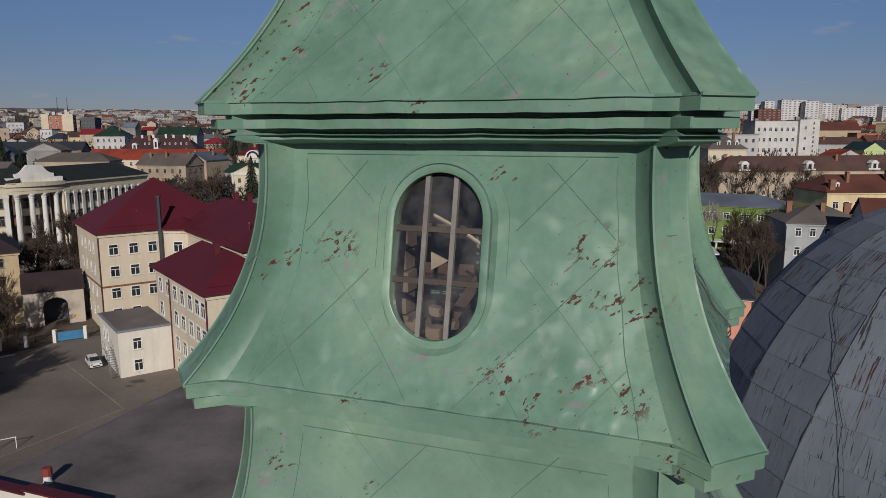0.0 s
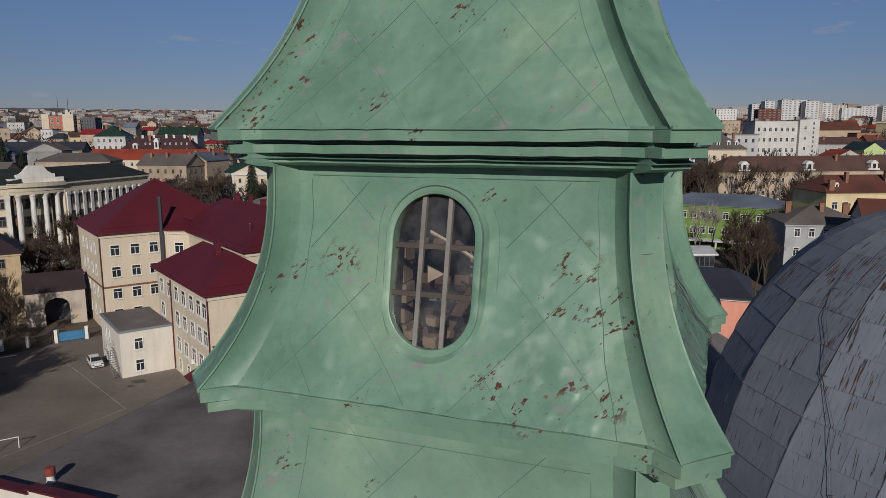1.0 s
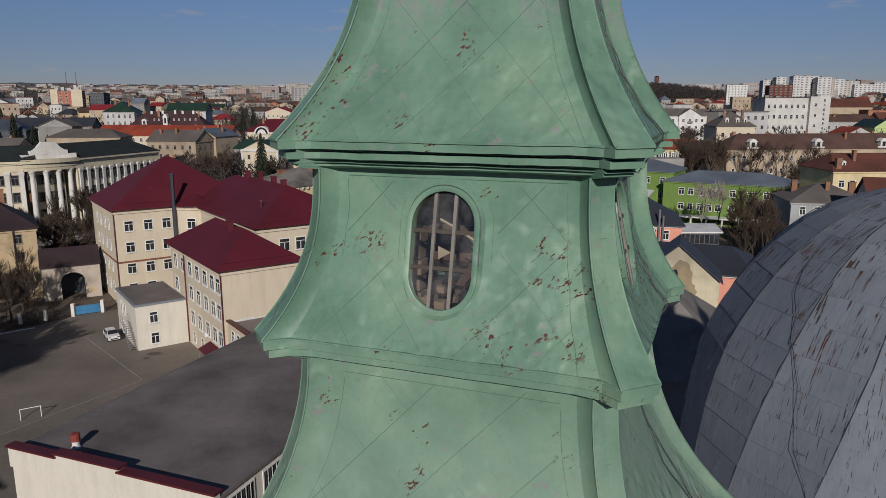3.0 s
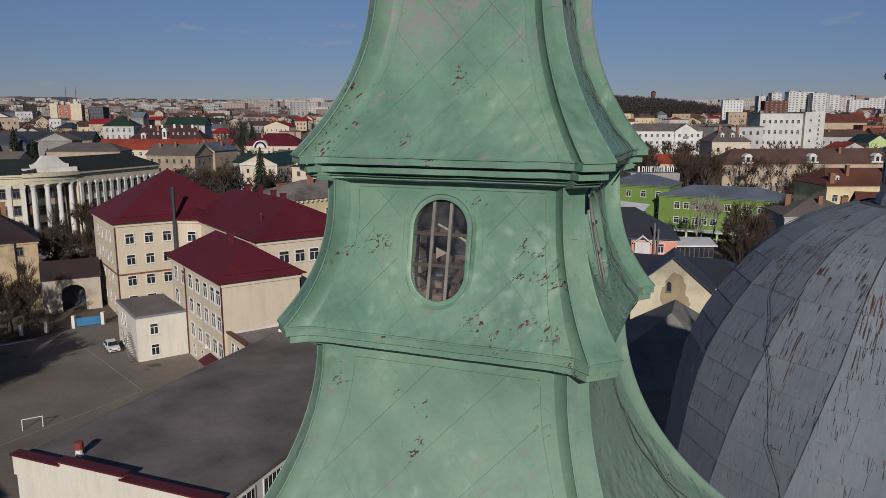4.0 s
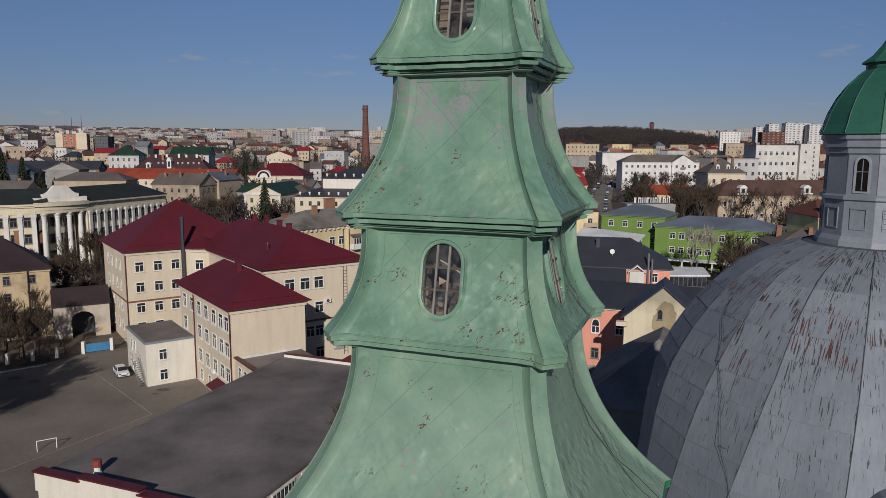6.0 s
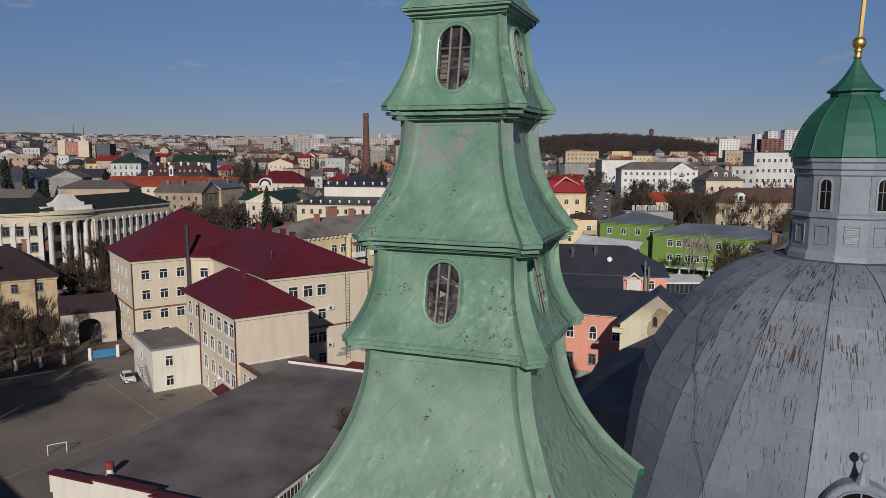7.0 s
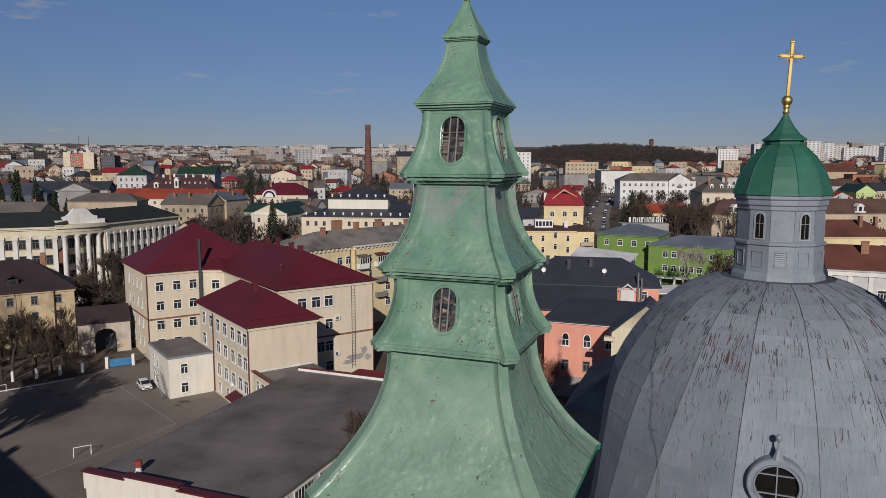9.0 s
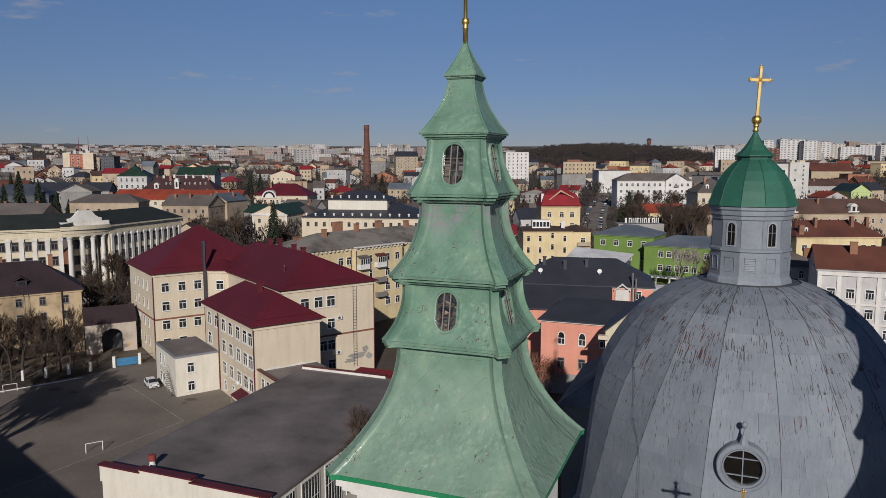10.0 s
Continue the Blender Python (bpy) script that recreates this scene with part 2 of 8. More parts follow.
def dome_tin(name):
    """Grey painted roofing sheets with long dark and rusty flakes that run down the slope of each sheet."""
    m, nodes, links, bsdf = nodes_of(name)
    info = nodes.new("ShaderNodeObjectInfo")
    own = nodes.new("ShaderNodeTexCoord")

    def down(scale, detail, rough, stretch, seed):
        mp = nodes.new("ShaderNodeMapping")
        mp.inputs["Scale"].default_value = stretch
        links.new(own.outputs["Object"], mp.inputs["Vector"])
        n = nodes.new("ShaderNodeTexNoise")
        n.noise_dimensions = "4D"
        n.inputs["Scale"].default_value, n.inputs["Detail"].default_value, n.inputs["Roughness"].default_value = scale, detail, rough
        links.new(mp.outputs["Vector"], n.inputs["Vector"])
        w = nodes.new("ShaderNodeMath")
        w.operation = "MULTIPLY_ADD"
        links.new(info.outputs["Random"], w.inputs[0])
        w.inputs[1].default_value, w.inputs[2].default_value = 53.0, seed
        links.new(w.outputs[0], n.inputs["W"])
        return n.outputs["Fac"]

    base = ramp(nodes, links, noise_of(nodes, links, 0.35, 5, 0.6), [(0.3, (0.19, 0.218, 0.262)), (0.6, (0.252, 0.28, 0.325)), (0.8, (0.315, 0.34, 0.375))])
    base = mixed(nodes, links, 1.0, base, ramp(nodes, links, info.outputs["Random"], [(0.0, (0.94, 0.945, 0.95)), (1.0, (1.05, 1.05, 1.045))]), "MULTIPLY")
    base = mixed(nodes, links, 1.0, base, ramp(nodes, links, down(10.0, 5, 0.7, (1, 0.15, 0.15), 3.0), [(0.3, (0.84, 0.84, 0.86)), (0.7, (1.06, 1.06, 1.05))]), "MULTIPLY")
    where = ramp(nodes, links, noise_of(nodes, links, 0.42, 4, 0.62), [(0.37, (0, 0, 0)), (0.5, (1, 1, 1))])
    patch = ramp(nodes, links, down(1.6, 3, 0.55, (1, 0.6, 0.6), 9.0), [(0.38, (0, 0, 0)), (0.56, (1, 1, 1))])
    heavy = mixed(nodes, links, 1.0, where, patch, "MULTIPLY")
    # the flatter, more weathered top has lost more paint than the steep foot
    g = nodes.new("ShaderNodeNewGeometry")
    sp = nodes.new("ShaderNodeSeparateXYZ")
    links.new(g.outputs["Position"], sp.inputs[0])
    zr = nodes.new("ShaderNodeMapRange")
    zr.inputs[1].default_value, zr.inputs[2].default_value, zr.inputs[3].default_value = 27.0, 31.5, 0.3
    links.new(sp.outputs["Z"], zr.inputs[0])
    heavy = mixed(nodes, links, 1.0, heavy, zr.outputs[0], "MULTIPLY")
    # the more worn the sheet, the more flakes are gone
    lift = nodes.new("ShaderNodeMath")
    lift.operation = "MULTIPLY_ADD"
    links.new(heavy, lift.inputs[0])
    lift.inputs[1].default_value = 0.145
    links.new(down(30.0, 4, 0.55, (1, 0.06, 0.06), 0.0), lift.inputs[2])
    flake = ramp(nodes, links, lift.outputs[0], [(0.672, (0, 0, 0)), (0.692, (1, 1, 1))])
    tint = ramp(nodes, links, noise_of(nodes, links, 0.55, 4, 0.6), [(0.5, (0.055, 0.052, 0.055)), (0.58, (0.095, 0.043, 0.033))])
    base = mixed(nodes, links, flake, base, tint)
    links.new(base, bsdf.inputs["Base Color"])
    bsdf.inputs["Roughness"].default_value = 0.76
    bsdf.inputs["Metallic"].default_value = 0.38
    bp = nodes.new("ShaderNodeBump")
    bp.inputs["Strength"].default_value, bp.inputs["Distance"].default_value = 0.3, 0.03
    links.new(noise_of(nodes, links, 2.5, 4, 0.5), bp.inputs["Height"])
    links.new(bp.outputs["Normal"], bsdf.inputs["Normal"])
    return m


def pane_glass(name, tint=(0.02, 0.022, 0.026), rough=0.12):
    m, nodes, links, bsdf = nodes_of(name)
    col = ramp(nodes, links, noise_of(nodes, links, 0.6, 3), [(0.3, shade(tint, 0.5)), (0.7, shade(tint, 2.2))])
    links.new(col, bsdf.inputs["Base Color"])
    bsdf.inputs["Roughness"].default_value = rough
    return m


def dusty_glass(name):
    """Thin old glass: see-through, with a film of dust and a faint mirror."""
    m, nodes, links, bsdf = nodes_of(name)
    nodes.remove(bsdf)
    clear = nodes.new("ShaderNodeBsdfTransparent")
    clear.inputs["Color"].default_value = (0.62, 0.64, 0.66, 1)
    dust = nodes.new("ShaderNodeBsdfDiffuse")
    dust.inputs["Color"].default_value = (0.42, 0.40, 0.38, 1)
    shine = nodes.new("ShaderNodeBsdfGlossy")
    shine.inputs["Roughness"].default_value = 0.06
    mx = nodes.new("ShaderNodeMixShader")
    f = ramp(nodes, links, noise_of(nodes, links, 3.0, 5, 0.6), [(0.42, (0.02, 0.02, 0.02)), (0.75, (0.2, 0.2, 0.2))])
    links.new(f, mx.inputs[0])
    links.new(clear.outputs[0], mx.inputs[1])
    links.new(dust.outputs[0], mx.inputs[2])
    fr = nodes.new("ShaderNodeFresnel")
    fr.inputs["IOR"].default_value = 1.6
    m2 = nodes.new("ShaderNodeMixShader")
    links.new(fr.outputs[0], m2.inputs[0])
    links.new(mx.outputs[0], m2.inputs[1])
    links.new(shine.outputs[0], m2.inputs[2])
    links.new(m2.outputs[0], nodes["Material Output"].inputs["Surface"])
    return m


def far_wall(name, stops):
    """Walls of many far houses in one mesh, each of its own colour."""
    m, nodes, links, bsdf = nodes_of(name)
    g = nodes.new("ShaderNodeNewGeometry")
    own = ramp(nodes, links, g.outputs["Random Per Island"], stops)
    fine = ramp(nodes, links, noise_of(nodes, links, 0.08, 5, 0.65), [(0.3, (0.78, 0.78, 0.78)), (0.7, (1.08, 1.08, 1.08))])
    links.new(mixed(nodes, links, 1.0, own, fine, "MULTIPLY"), bsdf.inputs["Base Color"])
    bsdf.inputs["Roughness"].default_value = 0.9
    return m


FAR_PALE = far_wall("far_pale_walls", [(0.0, (0.50, 0.49, 0.48)), (0.25, (0.40, 0.39, 0.38)), (0.45, (0.46, 0.41, 0.34)), (0.65, (0.52, 0.52, 0.53)), (0.82, (0.36, 0.25, 0.21)), (1.0, (0.30, 0.31, 0.34))])
FAR_DULL = far_wall("far_dull_walls", [(0.0, (0.36, 0.31, 0.25)), (0.3, (0.25, 0.24, 0.23)), (0.6, (0.42, 0.38, 0.31)), (0.8, (0.22, 0.14, 0.11)), (1.0, (0.44, 0.43, 0.42))])
FAR_PANE = plain("far_window_glass", (0.17, 0.175, 0.19), 0.4, 0, 0.05, 0.5, 0.3, 0.0)
GREEN_TIN = painted_tin("faded_green_tin", (0.152, 0.268, 0.196), (0.11, 0.208, 0.148), (0.44, 0.55, 0.46))
GREEN_EDGE = plain("fresh_green_paint", (0.02, 0.22, 0.09), 0.45, 0, 0.6, 8, 0.2, 0.1)
GREEN_ROOF = plain("bottle_green_tin", (0.022, 0.118, 0.08), 0.62, 0, 0.5, 6, 0.2, 0.15)
SEAM = plain("seam_green", (0.112, 0.205, 0.15), 0.6, 0, 0.6, 8, 0.3, 0.0)
GREY_TIN = dome_tin("grey_roof_sheet")
GREY_PAINT = plain("grey_painted_sheet", (0.215, 0.24, 0.28), 0.5, 0, 0.5, 6, 0.16, 0.1)
PALE_TRIM = plain("pale_grey_trim", (0.31, 0.335, 0.37), 0.5, 0, 0.5, 6, 0.12, 0.05)
GREY_DARK = plain("dark_grey_seam", (0.07, 0.075, 0.085), 0.6, 0, 0.5, 6, 0.3, 0.0)
GOLD = plain("gilded_metal", (0.9, 0.62, 0.2), 0.42, 1.0, 1.0, 8, 0.15, 0.05)
OLD_WOOD = plain("weathered_wood", (0.215, 0.2, 0.185), 0.85, 0, 2.0, 14, 0.3, 0.3)
# darker copy of the weathered wood: the transoms' shade put into its colour
SHADED_WOOD = plain("shaded_weathered_wood", (0.085, 0.068, 0.058), 0.85, 0, 2.0, 14, 0.3, 0.3)
DARK_WOOD = plain("dark_old_timber", (0.11, 0.062, 0.042), 0.85, 0, 1.0, 8, 0.4, 0.3)
DUSTY = dusty_glass("dusty_old_glass")
WHITE_PLASTER = streaked_wall("white_plaster", (0.66, 0.645, 0.61), 0.18)
CREAM = streaked_wall("cream_plaster", (0.605, 0.525, 0.405), 0.05)
CREAM_WHITE = streaked_wall("pale_cream_plaster", (0.65, 0.615, 0.54), 0.05)
OCHRE_OLD = streaked_wall("stained_ochre_plaster", (0.50, 0.385, 0.24), 0.6)
YELLOW = streaked_wall("yellow_plaster", (0.66, 0.54, 0.32), 0.16)
HALL_WALL = streaked_wall("hall_plaster", (0.62, 0.55, 0.41), 0.12)
BEIGE = streaked_wall("beige_plaster", (0.45, 0.36, 0.265), 0.25, 0.2)
LIME = streaked_wall("lime_green_plaster", (0.15, 0.245, 0.055), 0.14)
CORAL = streaked_wall("coral_plaster", (0.68, 0.30, 0.22), 0.1)
GREY_WALL = streaked_wall("grey_plaster", (0.27, 0.262, 0.25), 0.25, 0.2)
WHITE_WALL = streaked_wall("white_town_wall", (0.64, 0.63, 0.61), 0.14)
COOL_WALL = streaked_wall("cool_grey_wall", (0.36, 0.38, 0.39), 0.25)
BLOCK_WALL = streaked_wall("pale_block_wall", (0.56, 0.55, 0.52), 0.14)
PALE_WALL = streaked_wall("pale_wall", (0.47, 0.465, 0.46), 0.18, 0.2)
DARK_WALL = streaked_wall("dark_grey_wall", (0.1, 0.108, 0.125), 0.25)
BRICK_WALL = streaked_wall("brick_red_wall", (0.36, 0.16, 0.10), 0.2, 0.1)
ORANGE_WALL = streaked_wall("salmon_block_wall", (0.42, 0.155, 0.1), 0.15)
PIER_WALL = streaked_wall("cream_pier_wall", (0.62, 0.53, 0.40), 0.1)
TAN_WALL = streaked_wall("tan_wall", (0.42, 0.34, 0.24), 0.15, 0.15)
MAROON = plain("maroon_roof_sheet", (0.105, 0.010, 0.020), 0.6, 0, 0.15, 3, 0.18, 0.1)
TERRACOTTA = plain("terracotta_band", (0.235, 0.095, 0.058), 0.8, 0, 0.4, 4, 0.25, 0.1)
TRIM_RED = plain("dark_red_flashing", (0.10, 0.015, 0.02), 0.5, 0, 0.3, 5, 0.2, 0.0)
PURPLE_ROOF = plain("purple_brown_roof", (0.06, 0.025, 0.028), 0.75, 0, 0.12, 3, 0.3, 0.2)
PALE_TIN = plain("pale_tin_roof", (0.7, 0.7, 0.7), 0.5, 0.0, 0.3, 3, 0.2, 0.1)
RED_ROOF = plain("orange_red_roof", (0.26, 0.045, 0.022), 0.7, 0, 0.12, 2, 0.3, 0.1)
BRIGHT_RED = plain("bright_red_roof", (0.23, 0.012, 0.02), 0.85, 0, 0.2, 3, 0.2, 0.1)
BROWN_ROOF = plain("brown_tile_roof", (0.085, 0.045, 0.036), 0.85, 0, 0.12, 3, 0.35, 0.3, 0.15)
RUST_ROOF = plain("rust_red_tile_roof", (0.125, 0.042, 0.028), 0.85, 0, 0.12, 3, 0.35, 0.3, 0.1)
CHARCOAL_ROOF = plain("charcoal_green_roof", (0.022, 0.028, 0.025), 0.65, 0, 0.25, 3, 0.3, 0.1)
SOIL = plain("dark_soil", (0.042, 0.031, 0.024), 0.95, 0, 0.35, 2.5, 0.5, 0.3)
DARK_BROWN_ROOF = plain("dark_brown_roof", (0.034, 0.02, 0.024), 0.7, 0, 0.2, 3, 0.3, 0.2)
GREY_ROOF = plain("grey_slate_roof", (0.125, 0.107, 0.098), 0.85, 0, 0.12, 3, 0.3, 0.3, 0.15)
BLUE_ROOF = plain("blue_grey_tin_roof", (0.13, 0.155, 0.19), 0.55, 0, 0.12, 3, 0.25, 0.1, 0.1)
# darker copy of the blue-grey tin, with shade put into the colour
DARK_BLUE_ROOF = plain("dark_blue_grey_roof", (0.055, 0.065, 0.09), 0.6, 0, 0.12, 3, 0.25, 0.1)
BLACK_ROOF = plain("black_blue_roof", (0.036, 0.039, 0.052), 0.55, 0, 0.2, 3, 0.2, 0.1)
DARKGREEN_ROOF = plain("dark_green_roof", (0.018, 0.045, 0.03), 0.55, 0, 0.2, 3, 0.25, 0.1)
SLATE = plain("weathered_slate", (0.20, 0.185, 0.175), 0.85, 0, 0.3, 3, 0.35, 0.3)
FELT = plain("bitumen_felt", (0.178, 0.155, 0.149), 0.75, 0, 0.16, 2.5, 0.42, 0.2)
ASPHALT = plain("worn_asphalt", (0.197, 0.168, 0.143), 0.9, 0, 0.06, 1.5, 0.35, 0.2)
EARTH = plain("bare_spring_ground", (0.10, 0.078, 0.058), 0.95, 0, 0.02, 0.4, 0.45, 0.2)
PAINT_LINE = plain("worn_line_paint", (0.38, 0.36, 0.33), 0.9, 0, 0.5, 3, 0.35, 0.0)
WHITE_PAINT = plain("white_paint", (0.75, 0.75, 0.73), 0.5, 0, 0.5, 5, 0.1, 0.0)
BLUE_PAINT = plain("blue_gate_paint", (0.05, 0.20, 0.38), 0.5, 0, 0.5, 5, 0.2, 0.0)
STAINED = streaked_wall("damp_stained_plaster", (0.33, 0.265, 0.165), 0.4)
WORN_ROOF = streaked_wall("worn_grey_slate_roof", (0.215, 0.195, 0.175), 0.55)
GLASS = pane_glass("window_glass")
DARK_GLASS = pane_glass("old_dark_glass", (0.006, 0.005, 0.004), 0.08)
STACK_BRICK = plain("sooty_brick", (0.14, 0.065, 0.05), 0.9, 0, 0.1, 1.5, 0.3, 0.2)
PALE_BOARD = plain("pale_board", (0.62, 0.50, 0.36), 0.85, 0, 2.0, 14, 0.2, 0.2)
DUSTY_BRICK = plain("dusty_brick", (0.27, 0.19, 0.13), 0.9, 0, 1, 10, 0.35, 0.2)
BRICK = plain("chimney_brick", (0.28, 0.14, 0.085), 0.9, 0, 0.3, 4, 0.35, 0.2)
TRUNK = plain("bark", (0.062, 0.048, 0.037), 0.95, 0, 1, 8, 0.35, 0.2)
BIRCH = plain("pale_birch_bark", (0.30, 0.27, 0.23), 0.9, 0, 1, 8, 0.35, 0.0)
RED_TWIG = plain("reddish_twigs", (0.27, 0.12, 0.075), 0.95, 0, 0.5, 4, 0.3, 0.0)
TWIG = plain("bare_twigs", (0.066, 0.044, 0.031), 0.95, 0, 0.5, 4, 0.3, 0.0)
NEEDLE = plain("conifer_needles", (0.025, 0.035, 0.016), 0.9, 0, 0.5, 4, 0.35, 0.0)
# haze of distance put into the colour: paler and bluer than the bare woods
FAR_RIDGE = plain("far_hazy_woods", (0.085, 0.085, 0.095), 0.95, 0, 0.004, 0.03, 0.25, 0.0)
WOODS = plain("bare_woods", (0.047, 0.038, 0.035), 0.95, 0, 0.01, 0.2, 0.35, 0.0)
TYRE = plain("black_rubber", (0.02, 0.02, 0.02), 0.85, 0, 2, 9, 0.2, 0.0)
METAL = plain("grey_metal", (0.32, 0.32, 0.33), 0.45, 0.6, 1, 9, 0.2, 0.0)


# ---- builders ----
def part(name, bm, materials, parent=None, label="", smooth=False):
    """Links a bmesh as one mesh object under a thing or a part."""
    me = bpy.data.meshes.new(name)
    bmesh.ops.recalc_face_normals(bm, faces=bm.faces)
    bm.to_mesh(me)
    bm.free()
    for m in (materials if isinstance(materials, (list, tuple)) else [materials]):
        me.materials.append(m)
    if smooth:
        me.polygons.foreach_set("use_smooth", [True] * len(me.polygons))
    ob = new(name, me)
    ob.parent = parent
    if label:
        tagged(ob, label)
    return ob


def share(name, me, parent, m=None):
    ob = new(name, me)
    ob.parent = parent
    if m is not None:
        ob.matrix_basis = m
    return ob


def thing(name, label, category, m=None, group="", kind=""):
    ob = new(name)
    ob.empty_display_size = 0.3
    if m is not None:
        ob.matrix_basis = m
    return tagged(ob, label, category, group, kind)


def face(bm, pts, mi=0):
    f = bm.faces.new([bm.verts.new(p) for p in pts])
    f.material_index = mi
    return f


def box(bm, x0, x1, y0, y1, z0, z1, mi=0):
    v = [bm.verts.new((x, y, z)) for z in (z0, z1) for x, y in ((x0, y0), (x1, y0), (x1, y1), (x0, y1))]
    for q in ((0, 3, 2, 1), (4, 5, 6, 7), (0, 1, 5, 4), (1, 2, 6, 5), (2, 3, 7, 6), (3, 0, 4, 7)):
        bm.faces.new([v[i] for i in q]).material_index = mi
    return v


def slab(bm, pts, z0, z1, mi=0):
    lo, hi = [bm.verts.new((x, y, z0)) for x, y in pts], [bm.verts.new((x, y, z1)) for x, y in pts]
    n = len(pts)
    for i in range(n):
        bm.faces.new((lo[i], lo[(i + 1) % n], hi[(i + 1) % n], hi[i])).material_index = mi
    bm.faces.new(hi).material_index = mi
    bm.faces.new(lo[::-1]).material_index = mi


def rings(bm, loops, closed=True, mi=0, caps=False):
    rows = [[bm.verts.new(p) for p in loop] for loop in loops]
    n = len(rows[0])
    for a, b in zip(rows, rows[1:]):
        for i in range(n if closed else n - 1):
            j = (i + 1) % n
            bm.faces.new((a[i], a[j], b[j], b[i])).material_index = mi
    if caps:
        bm.faces.new(rows[0][::-1]).material_index = mi
        bm.faces.new(rows[-1]).material_index = mi
    return rows


def lathe(bm, profile, n, phase=0.0, mi=0, caps=True, centre=(0, 0)):
    """profile: (radius to the corners, z)."""
    loops = [[(centre[0] + r * math.cos(phase + i * math.tau / n), centre[1] + r * math.sin(phase + i * math.tau / n), z) for i in range(n)] for r, z in profile]
    rings(bm, loops, True, mi, caps)


def tube(bm, pts, radii, n=6, mi=0):
    loops = []
    pts = [Vector(p) for p in pts]
    for i, p in enumerate(pts):
        d = (pts[min(i + 1, len(pts) - 1)] - pts[max(i - 1, 0)]).normalized()
        s = d.orthogonal().normalized()
        if abs(d.z) < 0.95:
            s = d.cross(Vector((0, 0, 1))).normalized()
        t = d.cross(s)
        r = radii[i] if isinstance(radii, (list, tuple)) else radii
        loops.append([p + (s * math.cos(k * math.tau / n) + t * math.sin(k * math.tau / n)) * r for k in range(n)])
    rings(bm, loops, True, mi, True)


def ball(bm, c, r, mi=0, u=12, v=8, squash=1.0):
    lathe(bm, [(r * math.sin(math.pi * (i + 0.02) / (v + 0.04)), c[2] - squash * r * math.cos(math.pi * (i + 0.02) / (v + 0.04))) for i in range(v + 1)], u, 0, mi, True, c[:2])


def quarter(k):
    return Matrix.Rotation(k * math.pi / 2, 4, "Z")


# ---- the church: axes turned by CHURCH_TURN, tower and dome on them ----
CHURCH_TURN = -20.7
TOWER_AT = (0.565, 6.63)
HALF_FRONT, DOME_BACK = 9.36, 15.18


def church_point(u, s, z=0.0):
    """u along the front from its middle, s back from it."""
    c, n = math.cos(radians(CHURCH_TURN)), math.sin(radians(CHURCH_TURN))
    u += HALF_FRONT
    return (TOWER_AT[0] + c * u - n * s, TOWER_AT[1] + n * u + c * s, z)


# eaves of the storeys: height, and plan (face distance, half field, corner strip from, to)
EAVES = {1: (25.78, (3.50, 2.95, 3.24, 3.60)), 2: (29.91, (1.99, 1.461, 1.889, 2.192)), 3: (32.04, (1.815, 1.432, 1.711, 2.007)),
         4: (34.67, (1.33, 0.90, 1.274, 1.535)), 5: (36.61, (1.147, 1.06, 1.13, 1.16)), 6: (38.45, (0.536, 0.50, 0.53, 0.54))}
NECKS = {1: (29.62, (1.60, 1.22, 1.58, 1.78)), 2: (31.73, (1.435, 1.20, 1.44, 1.63)), 3: (34.38, (0.99, 0.76, 1.02, 1.19)),
         4: (36.40, (0.92, 0.72, 0.88, 0.99)), 5: (38.32, (0.44, 0.40, 0.43, 0.45)), 6: (39.55, (0.05, 0.04, 0.045, 0.052))}
FLARE = {1: 1.95, 2: 2.5, 3: 2.3, 4: 2.2, 5: 1.8, 6: 1.25}
TOP_OF_CORNICE = {2: 0.29, 3: 0.31, 4: 0.29, 5: 0.21, 6: 0.13}


def plan_at(k, s):
    """The plan of storey k at s (0 at its neck, 1 at its eave) and the height there."""
    (zb, b), (zt, t) = EAVES[k], NECKS[k]
    g = s ** FLARE[k]
    if s > 0.93:
        g = 0.93 ** FLARE[k] + (1 - 0.93 ** FLARE[k]) * (s - 0.93) / 0.07
    return [x + (y - x) * g for x, y in zip(t, b)], zt + (zb - zt) * s


def face_out(k, z):
    """How far the field of storey k stands out at height z."""
    s = (NECKS[k][0] - z) / (NECKS[k][0] - EAVES[k][0])
    return plan_at(k, min(max(s, 0), 1))[0][0]


def field_mesh(k, cut=None):
    """The curved field of one side; cut: centre x, z, half width, half straight height of the opening to leave."""
    bm = bmesh.new()
    across, down = (104, 88) if cut else (14, 24)
    grid = []
    for j in range(down + 1):
        (H, a, p, q), z = plan_at(k, j / down)
        grid.append([bm.verts.new((-a + 2 * a * i / across, -H, z)) for i in range(across + 1)])
    for j in range(down):
        for i in range(across):
            f = (grid[j][i], grid[j + 1][i], grid[j + 1][i + 1], grid[j][i + 1])
            if cut:
                c = sum((v.co for v in f), Vector()) / 4
                dx, dz = c.x - cut[0], c.z - cut[1]
                dz = max(abs(dz) - cut[3], 0)
                if math.hypot(dx, dz) < cut[2] + 0.115:
                    continue
            bm.faces.new(f)
    return bm


